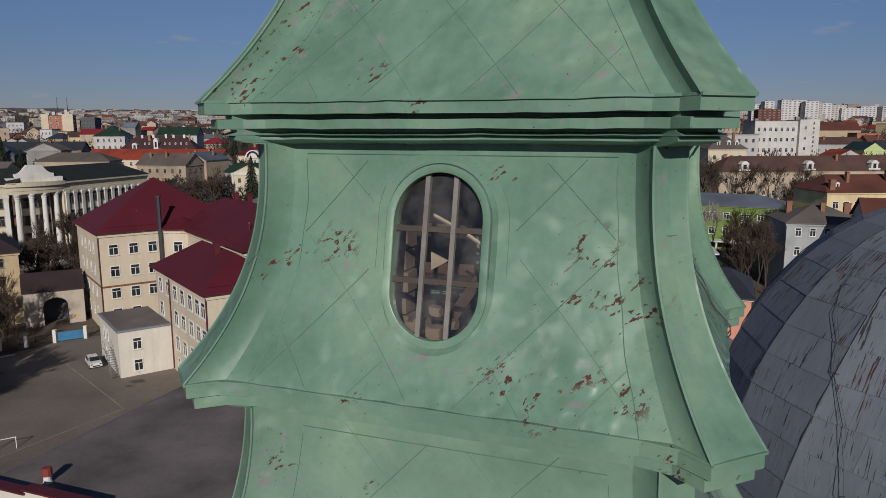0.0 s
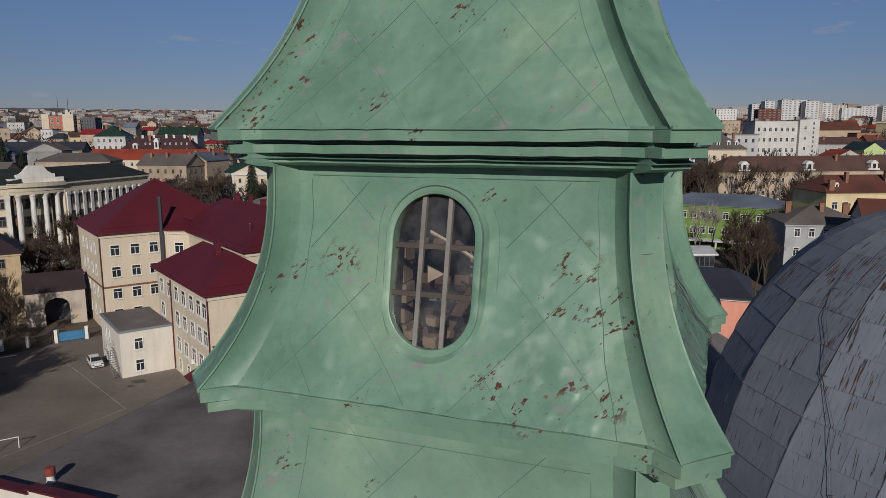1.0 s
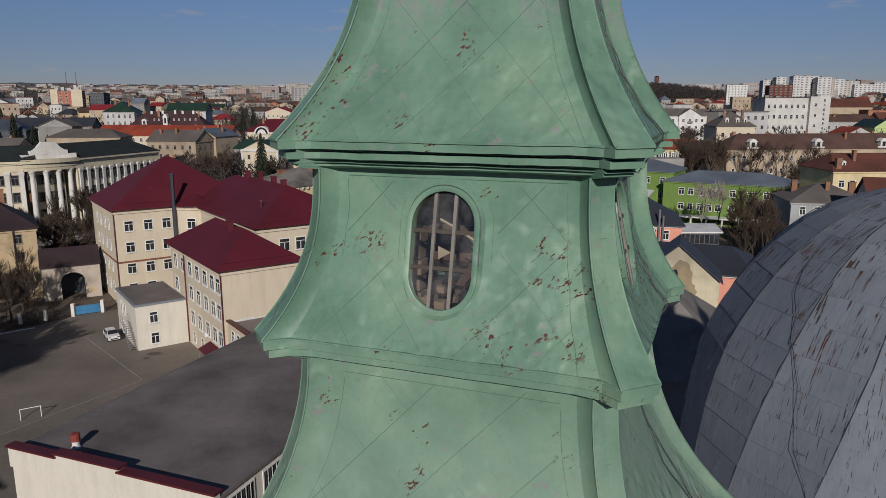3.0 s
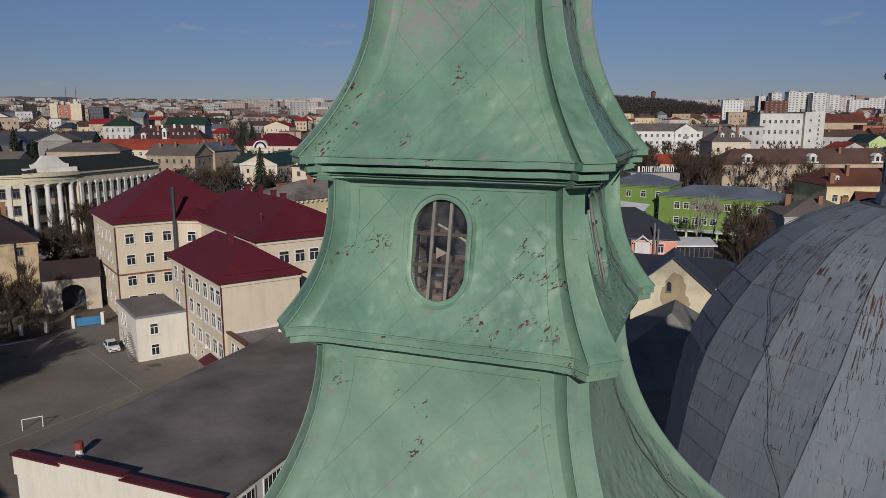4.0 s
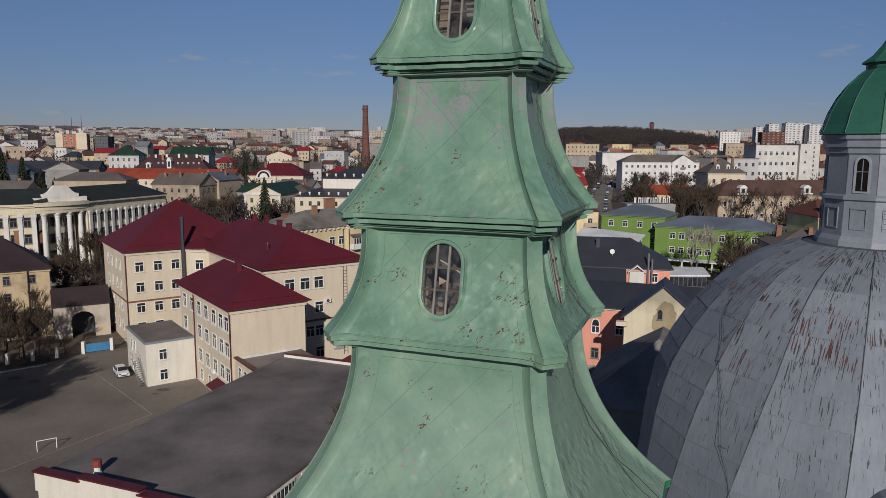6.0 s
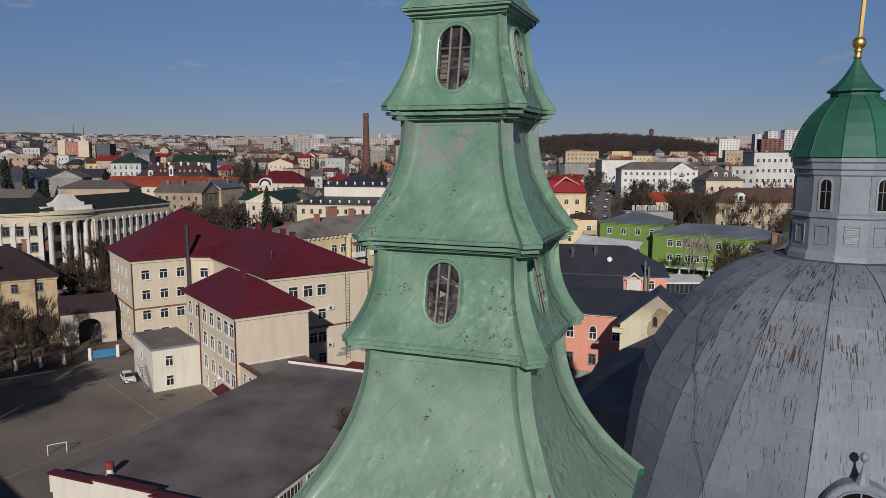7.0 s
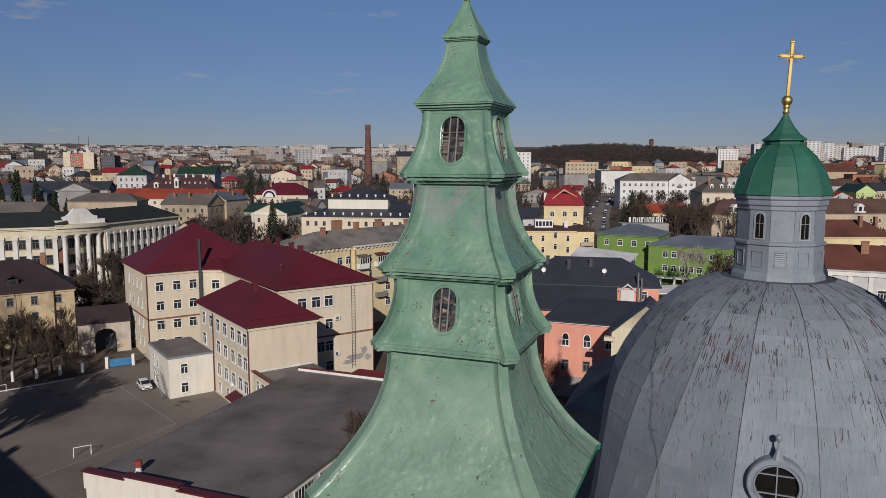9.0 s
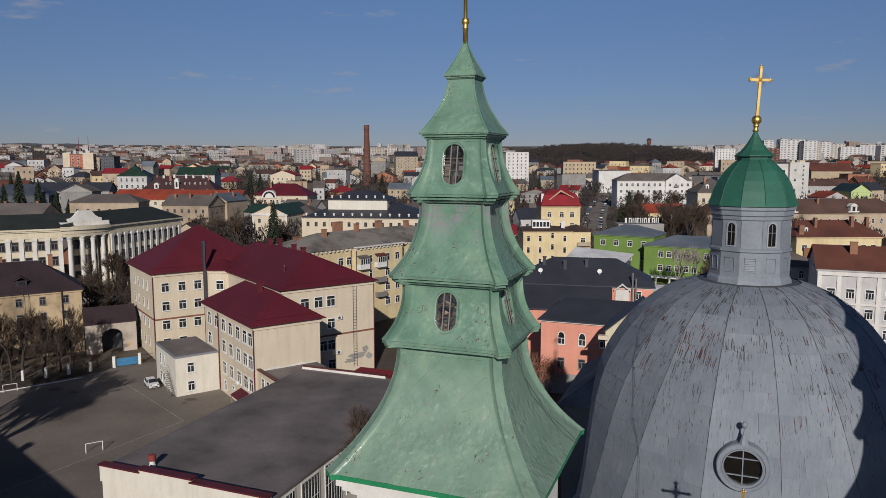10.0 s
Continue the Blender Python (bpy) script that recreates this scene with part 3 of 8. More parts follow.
def corner_mesh(k):
    """Cove, diagonal strip and cove at the right end of a side."""
    cove, strip = [bmesh.new(), bmesh.new()], bmesh.new()
    down, n = 24, 14
    for side in (0, 1):
        flat, wall = [], []
        for j in range(down + 1):
            (H, a, p, q), z = plan_at(k, j / down)
            c = p - 0.52 * (p - a)
            flat.append([(a + (c - a) * t / 3, -H - 0.012 * (t / 3) ** 2, z) for t in range(4)])
            wall.append([((1 - t) ** 2 * c + 2 * t * (1 - t) * (c + 0.6 * (p - c)) + t * t * p, (1 - t) ** 2 * (-H - 0.012) + 2 * t * (1 - t) * (-H - 0.42 * (q - H)) - t * t * q, z) for t in [i / 7 for i in range(8)]])
        for loops in (flat, wall):
            if side:
                loops = [[(-y, -x, z) for x, y, z in loop] for loop in loops]
            rings(cove[side], loops, False)
    loops = []
    for j in range(down + 1):
        (H, a, p, q), z = plan_at(k, j / down)
        loops.append([(p, -q, z), (p + 0.012, -q - 0.008, z), ((p + q) / 2 + 0.004, -(p + q) / 2 - 0.004, z), (q + 0.008, -p - 0.012, z), (q, -p, z)])
    rings(strip, loops, False)
    return cove[0], cove[1], strip


def plan_loop(P, z, step=0.0):
    """The outline at one height, a little dented along its sides."""
    H, a, p, q = P
    out = []
    for k in range(4):
        m = quarter(k)
        side = [(-a + a * i / 9, -H) for i in range(19)] + [((a + p) / 2 + 0.02, -H - 0.25 * (q - H)), (p, -q), (q, -p), (H + 0.25 * (q - H), -(a + p) / 2 - 0.02)]
        for i, (x, y) in enumerate(side):
            w = 0.012 * noise.noise(Vector((i * 0.41 + k * 31, P[0] * 3, 0))) + 0.008 * noise.noise(Vector((i * 0.9 + k * 17, step * 5, 4)))
            out.append(m @ Vector((x, y - w, z + 0.8 * w)))
    return out


def inset(P, d):
    H, a, p, q = P
    return (H - d, max(a - 0.6 * d, 0.02), p - 0.6 * d, q - 0.88 * d)


def cornice_mesh(k):
    z, P = EAVES[k]
    depth = TOP_OF_CORNICE[k] if k > 1 else 0.24
    if k in (3, 4):
        steps = [(0.30, 0.012), (-0.02, 0.006), (-0.02, -0.012), (0.0, -0.014), (0.0, -0.096), (0.19, -0.1), (0.19, -0.128), (0.085, -0.133), (0.085, -0.2), (0.22, -0.204), (0.22, -0.222),
                 (0.15, -0.245), (0.21, -0.252), (0.20, -0.262), (0.20, -0.28), (0.27, -0.30), (0.42, -depth - 0.01)]
    elif k == 2:
        steps = [(0.35, 0.012), (-0.02, 0.006), (-0.02, -0.012), (0.0, -0.014), (0.0, -0.108), (0.1, -0.111), (0.1, -0.119), (0.055, -0.121), (0.055, -0.205), (0.28, -0.235), (0.48, -depth - 0.01)]
    elif k == 1:
        steps = [(0.5, 0.012), (-0.02, 0.006), (-0.02, -0.012), (0.0, -0.014), (0.0, -0.16), (0.06, -0.17), (0.7, -0.2)]
    else:
        w = 1.0 if k == 5 else 0.55
        steps = [(0.2 * w, 0.012), (-0.02, 0.006), (-0.02, -0.01), (0.0, -0.012), (0.0, -0.055 * w), (0.07 * w, -0.06 * w), (0.07 * w, -0.13 * w), (0.14 * w, -0.14 * w), (0.14 * w, -0.18 * w), (0.26 * w, -depth - 0.01)]
    bm = bmesh.new()
    rings(bm, [plan_loop(inset(P, d), z + dz, i // 3) for i, (d, dz) in enumerate(steps)])
    return bm


def stadium(cx, cz, hw, hh, n=16):
    pts = [(cx + hw * math.cos(math.pi * i / n), cz + hh + hw * math.sin(math.pi * i / n)) for i in range(n + 1)]
    pts += [(cx - hw * math.cos(math.pi * i / n), cz - hh - hw * math.sin(math.pi * i / n)) for i in range(n + 1)]
    # close the long sides with a few points
    out = []
    for i, p in enumerate(pts):
        out.append(p)
        q = pts[(i + 1) % len(pts)]
        if abs(p[1] - q[1]) > hh * 1.2:
            out += [(p[0], p[1] + (q[1] - p[1]) * t) for t in (0.25, 0.5, 0.75)]
    return out


def strip_along(pts, w, t):
    """A thin raised strip along pts that lie on a side of the tower."""
    bm = bmesh.new()
    tube(bm, pts, w, 4)
    return bm


WINDOWS = {2: (-0.06, 30.92, 0.345, 0.26), 4: (-0.02, 35.60, 0.335, 0.30)}


def tower_window(k, side, parent):
    """An upright oval window: its casing stands proud at the head and dies into the flaring sheet at the foot."""
    cx, cz, hw, hh = WINDOWS[k]
    zt, zb = cz + hh + hw, cz - hh - hw
    top, low = face_out(k, zt) + 0.012, face_out(k, zb) - 0.02
    up = lambda z: min(max((z - zb) / (zt - zb), 0.0), 1.0)
    plane = lambda z: top + (low - top) * (1 - up(z))
    m = quarter(side)
    at = lambda x, z, d=0.0: m @ Vector((x, -(plane(z) + d * (0.3 + 0.7 * up(z) ** 0.6)), z))
    around = lambda g: stadium(cx, cz, hw + g, hh, 20)
    on = lambda x, z, d: m @ Vector((x, -(face_out(k, min(max(z, EAVES[k][0]), NECKS[k][0])) + d), min(z, NECKS[k][0] - 0.015)))
    # reveal, flat ring, its edge, and the sheet dressed back on to the field: each with its own crisp edges
    bm = bmesh.new()
    rings(bm, [[at(x, z, -0.10) for x, z in around(0.0)], [at(x, z, 0.04) for x, z in around(0.0)]])
    rings(bm, [[at(x, z, 0.04) for x, z in around(0.0)], [at(x, z, 0.048) for x, z in around(0.006)], [at(x, z, 0.048) for x, z in around(0.058)]])
    rings(bm, [[at(x, z, 0.048) for x, z in around(0.058)], [at(x, z, 0.018) for x, z in around(0.062)]])
    collar = part("window_collar", bm, GREEN_TIN, parent, smooth=True)
    bm = bmesh.new()
    rings(bm, [[at(x, z, 0.02) for x, z in around(0.058)], [on(x, z, 0.006) for x, z in around(0.09)]])
    rings(bm, [[on(x, z, 0.006) for x, z in around(0.09)], [on(x, z, 0.004) for x, z in around(0.172)]])
    part("skirt", bm, GREEN_TIN, collar, smooth=True)
    # dark open joint round the head and down the sides
    loop = [at(x, z, 0.026) for x, z in around(0.064)]
    n = len(loop)
    first = next(i for i, (x, z) in enumerate(around(0.064)) if x < cx and z < cz - hh * 0.6)
    head = loop[:first]
    bm = bmesh.new()
    tube(bm, [at(cx + hw + 0.064, cz - hh * 0.5, 0.026)] + head, 0.0045, 4)
    part("joint", bm, GREY_DARK, collar)
    # edge of the sheet patch in which the casing is set
    bm = bmesh.new()
    rim = around(0.172)
    left = [on(x, z, 0.005) for x, z in rim if x < cx - 0.02 and cz - hh < z < cz + hh + hw * 0.7]
    right = [on(x, z, 0.005) for x, z in rim if x > cx + 0.02 and cz - hh < z < cz + hh + hw * 0.7]
    for edge in (left, sorted(right, key=lambda p: p.z)):
        tube(bm, edge, 0.0022, 4)
    part("seam", bm, SEAM, collar)
    bm = bmesh.new()
    bm.faces.new([bm.verts.new(at(x, z, -0.045)) for x, z in stadium(cx, cz, hw + 0.005, hh)])
    pane = part("pane", bm, DUSTY, parent, "dusty old window glass")
    pane.visible_shadow = False
    for dx in (-hw / 3.1, hw / 3.1):
        h = hh + math.sqrt(hw * hw - dx * dx)
        bm = bmesh.new()
        x0, x1 = cx + dx - 0.018, cx + dx + 0.018
        loops = [[at(x0, z, -0.05), at(x1, z, -0.05), at(x1, z, -0.004), at(x0, z, -0.004)] for z in (cz - h, cz, cz + h)]
        rings(bm, loops, True, 0, True)
        part("mullion", bm, OLD_WOOD, parent)
    for zz in (cz + (zt - zb) * 0.155, cz - (zt - zb) * 0.155):
        bm = bmesh.new()
        loops = [[at(x, zz - 0.02, -0.055), at(x, zz + 0.02, -0.055), at(x, zz + 0.02, -0.02), at(x, zz - 0.02, -0.02)] for x in (cx - hw, cx + hw)]
        rings(bm, loops, True, 0, True)
        part("transom", bm, SHADED_WOOD, parent)


def tower(at):
    t = thing("bell_tower", "tall church bell tower clad in faded green sheet metal", "tower", pose(*at, 0, 0, 0, CHURCH_TURN))
    rnd = random.Random(5)
    for k in range(1, 7):
        fields = {}
        plain_mesh = None
        for side in range(4):
            m = quarter(side)
            if k in WINDOWS:
                bm = field_mesh(k, WINDOWS[k])
            else:
                bm = field_mesh(k)
            bm.transform(m)
            fields[side] = part("roof_panel", bm, GREEN_TIN, t, smooth=True)
            c0, c1, st = corner_mesh(k)
            for b in (c0, c1, st):
                b.transform(m)
            part("corner_cove", c0, GREEN_TIN, t, smooth=True)
            part("corner_cove", c1, GREEN_TIN, t, smooth=True)
            strip = part("corner_strip", st, GREEN_TIN, t, smooth=False)
            # joints across the strip
            z0, z1 = NECKS[k][0], EAVES[k][0]
            n = max(1, int((z0 - z1) / 0.55)) if k < 5 else 0
            for i in range(1, n):
                s = (i + rnd.uniform(-0.15, 0.15)) / n
                (H, a, p, q), z = plan_at(k, s)
                part("seam", strip_along([m @ Vector((p + 0.004, -q - 0.004, z)), m @ Vector(((p + q) / 2 + 0.006, -(p + q) / 2 - 0.006, z - 0.01)), m @ Vector((q + 0.004, -p - 0.004, z))], 0.004, 0), SEAM, strip)
            # standing edges of the strip
            for e in (0, 1):
                pts = []
                for i in range(25):
                    (H, a, p, q), z = plan_at(k, i / 24)
                    pts.append(m @ Vector((p + 0.006, -q - 0.01, z) if e == 0 else (q + 0.01, -p - 0.006, z)))
                part("edge_roll", strip_along(pts, 0.011, 0), GREEN_TIN, strip)
            # slanting joints of the field, a joint below the neck and the upright joints at its sides
            if k in (1, 2, 3, 4):
                step = {1: 0.95, 2: 0.82, 3: 0.74, 4: 0.62}[k]
                lo, hi = EAVES[k][0] + 0.02, NECKS[k][0] - 0.10
                for slope in (1, -1):
                    for c in range(-8, 9):
                        if rnd.random() < 0.1:
                            continue
                        run = []
                        for i in range(61):
                            z = lo + (hi - lo) * i / 60
                            x = slope * (z - lo) * 0.95 + c * step + (0.2 if slope > 0 else -0.15)
                            s = (NECKS[k][0] - z) / (NECKS[k][0] - EAVES[k][0])
                            (H, a, p, q), zz = plan_at(k, s)
                            ok = abs(x) < a
                            if k in WINDOWS:
                                cx, cz, hw, hh = WINDOWS[k]
                                ok = ok and math.hypot(x - cx, max(abs(z - cz) - hh, 0)) > hw + 0.22
                            if ok:
                                run.append(m @ Vector((x, -H - 0.002, z)))
                            elif len(run) > 4:
                                part("seam", strip_along(run[::2], 0.0028, 0), SEAM, fields[side])
                                run = []
                            else:
                                run = []
                        if len(run) > 4:
                            part("seam", strip_along(run[::2], 0.0028, 0), SEAM, fields[side])
                (H, a, p, q), z = plan_at(k, 0.045)
                part("seam", strip_along([m @ Vector((x * a, -H - 0.003, z)) for x in (-1, 0, 1)], 0.004, 0), SEAM, fields[side])
                for e in (-1, 1):
                    part("seam", strip_along([m @ Vector((e * (P[1] + 0.008 * math.sin(i * 1.3 + k + e)), -P[0] - 0.0015, z)) for i, (P, z) in enumerate([plan_at(k, i / 16) for i in range(1, 17)])], 0.003, 0), SEAM, fields[side])
            if k in WINDOWS:
                tower_window(k, side, fields[side])
        part("cornice", cornice_mesh(k), GREEN_EDGE if k == 1 else GREEN_TIN, t, "bright green eaves board" if k == 1 else "")
    # timber inside, seen through the windows
    for k, z in ((2, 30.4), (4, 35.1)):
        r = face_out(k, z) * 0.75
        for x0, y0, x1, y1, z0, z1, w in ((-r, 0.3, r, 0.35, z, z, 0.09), (-0.5, -r * 0.7, 0.35, r * 0.6, z - 0.6, z + 1.1, 0.07), (0.4, -r * 0.6, -0.3, r * 0.5, z - 0.6, z + 1.0, 0.07), (-r, -0.4, r, -0.5, z + 0.55, z + 0.5, 0.06)):
            bm = bmesh.new()
            tube(bm, [(x0, y0, z0), (x1, y1, z1)], w, 4)
            part("timber", bm, DARK_WOOD, t)
        for q in range(6):
            bm = bmesh.new()
            box(bm, -r * 0.62 + 0.02 * (q % 2), -r * 0.62 + 0.2 + 0.02 * (q % 2), -r * 0.75, -r * 0.75 + 0.2, z - 0.5 + q * 0.19, z - 0.33 + q * 0.19)
            part("brick", bm, DUSTY_BRICK, t, "dusty brick of an inner pier")
        if k == 2:
            bm = bmesh.new()
            rings(bm, [[(-0.315, y, 30.85), (-0.165, y, 30.785), (-0.315, y, 30.70)] for y in (-1.05, -1.03)], True, 0, True)
            part("board_scrap", bm, PALE_BOARD, t, "pale triangular scrap of board")
            rq = random.Random(3)
            for x, y, zc, q in ((-0.27, -1.05, 30.36, 0.05), (-0.385, -1.08, 30.25, 0.055), (-0.255, -1.12, 30.2, 0.06), (-0.16, -1.0, 30.24, 0.05), (-0.48, -1.05, 30.22, 0.05)):
                bm = bmesh.new()
                v = box(bm, -q, q, -q, q, -q * 0.8, q * 0.8)
                for p in v:
                    p.co *= rq.uniform(0.75, 1.15)
                bmesh.ops.bevel(bm, geom=bm.edges[:], offset=q * 0.3, segments=2)
                bm.transform(Matrix.Translation((x, y, zc)))
                part("rubble_stone", bm, DUSTY_BRICK, t, "dusty rubble stone inside the window")
            for x0, z0, x1, z1 in ((-0.36, 31.17, -0.12, 31.05), (-0.02, 31.0, 0.16, 30.88)):
                bm = bmesh.new()
                tube(bm, [(x0, -1.0, z0), (x1, -0.98, z1)], 0.016, 4)
                part("batten", bm, PALE_BOARD, t)
        bm = bmesh.new()
        slab(bm, [(-0.02, -r * 0.6), (0.24, -r * 0.62), (0.24, -r * 0.58), (-0.02, -r * 0.56)], z + 0.32, z + 0.55)
        part("board", bm, OLD_WOOD, t, "pale scrap of board")
        bm = bmesh.new()
        box(bm, -r, r, -r, r, z - 0.62, z - 0.55)
        part("loft_floor", bm, DARK_WOOD, t)
    # gilded finial
    bm = bmesh.new()
    lathe(bm, [(0.085, 39.5), (0.085, 39.95), (0.10, 39.97), (0.10, 40.03), (0.075, 40.06), (0.12, 40.14), (0.13, 40.2), (0.11, 40.28), (0.065, 40.32), (0.06, 41.1)], 12)
    part("finial", bm, GOLD, t, "gilded finial with a ball", True)
    # masonry below
    bm = bmesh.new()
    box(bm, -2.75, 2.75, -2.75, 2.75, 0, 24.9)
    part("shaft", bm, WHITE_PLASTER, t, "white plastered tower shaft")
    bm = bmesh.new()
    for r, z0, z1 in ((3.25, 25.28, 25.62), (3.1, 25.08, 25.28), (2.9, 24.9, 25.08)):
        box(bm, -r, r, -r, r, z0, z1)
    part("masonry_cornice", bm, WHITE_PLASTER, t, "chipped white plaster cornice")
    return t


bell_tower = tower(TOWER_AT)
# lightning wires down the side of the tower
wires = thing("lightning_wire", "thin dark lightning wires clipped down the green tower", "cable", pose(*TOWER_AT, 0, 0, 0, CHURCH_TURN))
for lane, wob in ((0.62, 0.05), (0.72, 0.09)):
    for k in (4, 3, 2, 1):
        pts = []
        for i in range(21):
            (H, a, p, q), z = plan_at(k, i / 20)
            y = lane * a + wob * math.sin(i * 0.9 + k * 2 + lane * 30)
            pts.append((H + 0.035 + 0.015 * math.sin(i * 1.7), y, z))
        if k > 1:
            (H, a, p, q) = EAVES[k][1]
            pts += [(H + 0.05, lane * a, EAVES[k][0] - 0.05), (H - 0.1, lane * a, EAVES[k][0] - TOP_OF_CORNICE[k])]
        bm = bmesh.new()
        tube(bm, pts, 0.007, 4)
        part("wire", bm, GREY_DARK, wires)

copy_thing(bell_tower, pose(*church_point(HALF_FRONT + 0.75, 0), 0, 0, CHURCH_TURN))

# ---- dome ----
DOME_AT = church_point(0, DOME_BACK)
DOME = [(8.4, 16.4), (8.1, 17.7), (7.85, 19.0), (7.7, 20.2), (7.58, 21.5), (7.45, 22.8), (7.3, 24.0), (7.1, 25.0), (6.84, 25.8), (6.5, 26.5), (6.08, 27.2), (5.72, 27.7), (5.28, 28.25), (4.82, 28.7), (4.35, 29.1), (3.85, 29.4), (3.2, 29.7), (2.4, 29.97)]
FACETS = 18
HALF = math.pi / FACETS
dome = thing("church_dome", "large grey sheet metal church dome with rusty streaks, faceted", "dome", pose(*DOME_AT[:2], 0, 0, 0, CHURCH_TURN - 0.8))


def dome_at(z):
    return float(np.interp(z, [p[1] for p in DOME], [p[0] for p in DOME]))


# ribs: their bearing from the front axis; the lower dome opens out towards the diagonals
RIBS = [10.2, 29.3, 46.8, 66.3, 87.0, 108.0, 129.0, 150.0, 170.0]
SPLAY = [0.2, 1.0, 0.9, 0.25, 0.0, 0.0, 0.0, 0.0, 0.0]
RIB_AT = [(-q, g) for q, g in zip(RIBS[::-1], SPLAY[::-1])] + list(zip(RIBS, SPLAY))


def rib_bearing(i, z):
    """Bearing of rib i at height z, in radians from the front axis."""
    q, g = RIB_AT[i % 18]
    low = max(0.0, 26.8 - z) / 5.0
    return radians(q + (8.0 * g * low ** 1.3 if q > 0 else -8.0 * g * low ** 1.3))


def rib_point(i, z, out=0.0):
    a, r = rib_bearing(i, z), dome_at(z) + out
    return Vector((r * math.sin(a), -r * math.cos(a), z))


bm = bmesh.new()
rings(bm, [[rib_point(i, z, -0.16) for i in range(18)] for r, z in DOME], True, 0, True)
part("dome_shell", bm, GREY_DARK, dome)
levels, along, zz = [DOME[0][1]], 0.0, DOME[0][1]
for i in range(1, 4000):
    z = DOME[0][1] + (DOME[-1][1] - DOME[0][1]) * i / 4000
    along += math.hypot(z - zz, dome_at(z) - dome_at(zz))
    zz = z
    if along >= 0.84:
        levels.append(z)
        along = 0.0
levels.append(DOME[-1][1])
rest_v, rest_f = [], []
made = 0
SHEET_FACES = [(0, 1, 2, 3), (7, 6, 5, 4), (0, 4, 5, 1), (1, 5, 6, 2), (2, 6, 7, 3), (3, 7, 4, 0)]
rnd = random.Random(11)
for f in sorted(range(18), key=lambda q: abs(q - 8)):
    mid = (rib_bearing(f, 26) + rib_bearing(f + 1, 26)) / 2 if f < 17 else math.pi
    turn = Matrix.Rotation(mid, 4, "Z")
    back = turn.inverted()
    seen = 3 <= f <= 12
    for j, (z0, z1) in enumerate(zip(levels, levels[1:])):
        cuts = [0, 0.5 + (0.06, -0.16, 0.2, -0.05)[(j + f) % 4] + rnd.uniform(-0.04, 0.04), 1] if j < len(levels) - 6 else [0, 1]
        for s0, s1 in zip(cuts, cuts[1:]):
            g = 0.0045
            lo, hi = (rib_point(f, z0), rib_point(f + 1, z0)), (rib_point(f, z1), rib_point(f + 1, z1))
            q = [lo[0].lerp(lo[1], s0), lo[0].lerp(lo[1], s1), hi[0].lerp(hi[1], s1), hi[0].lerp(hi[1], s0)]
            q = [back @ p for p in q]
            tilt = rnd.uniform(0.0, 0.012)
            q = [Vector((p.x + (g if k in (0, 3) else -g), p.y - (0.012 + tilt if k < 2 else 0.0), p.z - (0.012 if k < 2 else 0.004))) for k, p in enumerate(q)]
            v = q + [p + Vector((0, 0.022, 0)) for p in q]
            if seen and j > 4 and made < 298:
                me = bpy.data.meshes.new("roof_sheet")
                me.from_pydata(v, [], SHEET_FACES)
                me.materials.append(GREY_TIN)
                share("roof_sheet", me, dome, turn)
                made += 1
            else:
                base = len(rest_v)
                rest_v += [turn @ p for p in v]
                rest_f += [tuple(base + k for k in face_of) for face_of in SHEET_FACES[:1] + SHEET_FACES[2:4] + SHEET_FACES[5:]]
me = bpy.data.meshes.new("roof_sheeting")
me.from_pydata(rest_v, [], rest_f)
me.materials.append(GREY_TIN)
tagged(share("roof_sheeting", me, dome), kind="stuff")
for i in range(18):
    bm = bmesh.new()
    tube(bm, [rib_point(i, z, 0.004) for r, z in DOME], 0.013, 5)
    part("rib", bm, GREY_DARK, dome)
# two thin cables with small clips, hanging slack down one side of the dome
dome_cable = thing("dome_cable", "thin dark cable hanging loosely down the grey dome", "cable", pose(*DOME_AT[:2], 0, 0, 0, CHURCH_TURN - 0.8))
CABLE = [(29.6, -63.5), (28.8, -60.0), (28.2, -57.5), (27.6, -54.0), (27.1, -49.5), (26.5, -48.0), (25.6, -42.5), (25.0, -40.5), (24.2, -39.0), (23.5, -36.0), (22.5, -34.5), (20.0, -33.0)]
for strand in (0, 1):
    pts = []
    for k, (z, bearing) in enumerate(CABLE):
        bearing = radians(bearing + (1.1 * math.sin(k * 1.35) if strand else 0.0))
        r = dome_at(z) + 0.03
        pts.append((r * math.sin(bearing), -r * math.cos(bearing), z))
    bm = bmesh.new()
    tube(bm, pts, 0.0055, 4)
    part("wire", bm, GREY_DARK, dome_cable)
for k in (2, 5, 8):
    z, bearing = CABLE[k]
    r, a = dome_at(z), radians(bearing)
    bm = bmesh.new()
    tube(bm, [((r - 0.05) * math.sin(a), -(r - 0.05) * math.cos(a), z), ((r + 0.05) * math.sin(a), -(r + 0.05) * math.cos(a), z), ((r + 0.05) * math.sin(a + 0.035), -(r + 0.05) * math.cos(a + 0.035), z)], 0.008, 4)
    part("clip", bm, GREY_DARK, dome_cable)
# round dormer in the front facet
DZ = 23.39
out = dome_at(DZ) * math.cos(HALF)
bm = bmesh.new()
circle = lambda r, y, n=28: [(r * math.cos(i * math.tau / n), y, DZ + r * math.sin(i * math.tau / n)) for i in range(n)]
rings(bm, [circle(1.02, -out + 0.9), circle(1.02, -out - 0.30), circle(0.98, -out - 0.36), circle(0.86, -out - 0.36), circle(0.84, -out - 0.30), circle(0.80, -out - 0.30), circle(0.78, -out - 0.36), circle(0.74, -out - 0.36), circle(0.72, -out - 0.30), circle(0.72, -out + 0.2)])
dormer = part("dormer_ring", bm, GREY_PAINT, dome, "round dormer casing of painted tin")
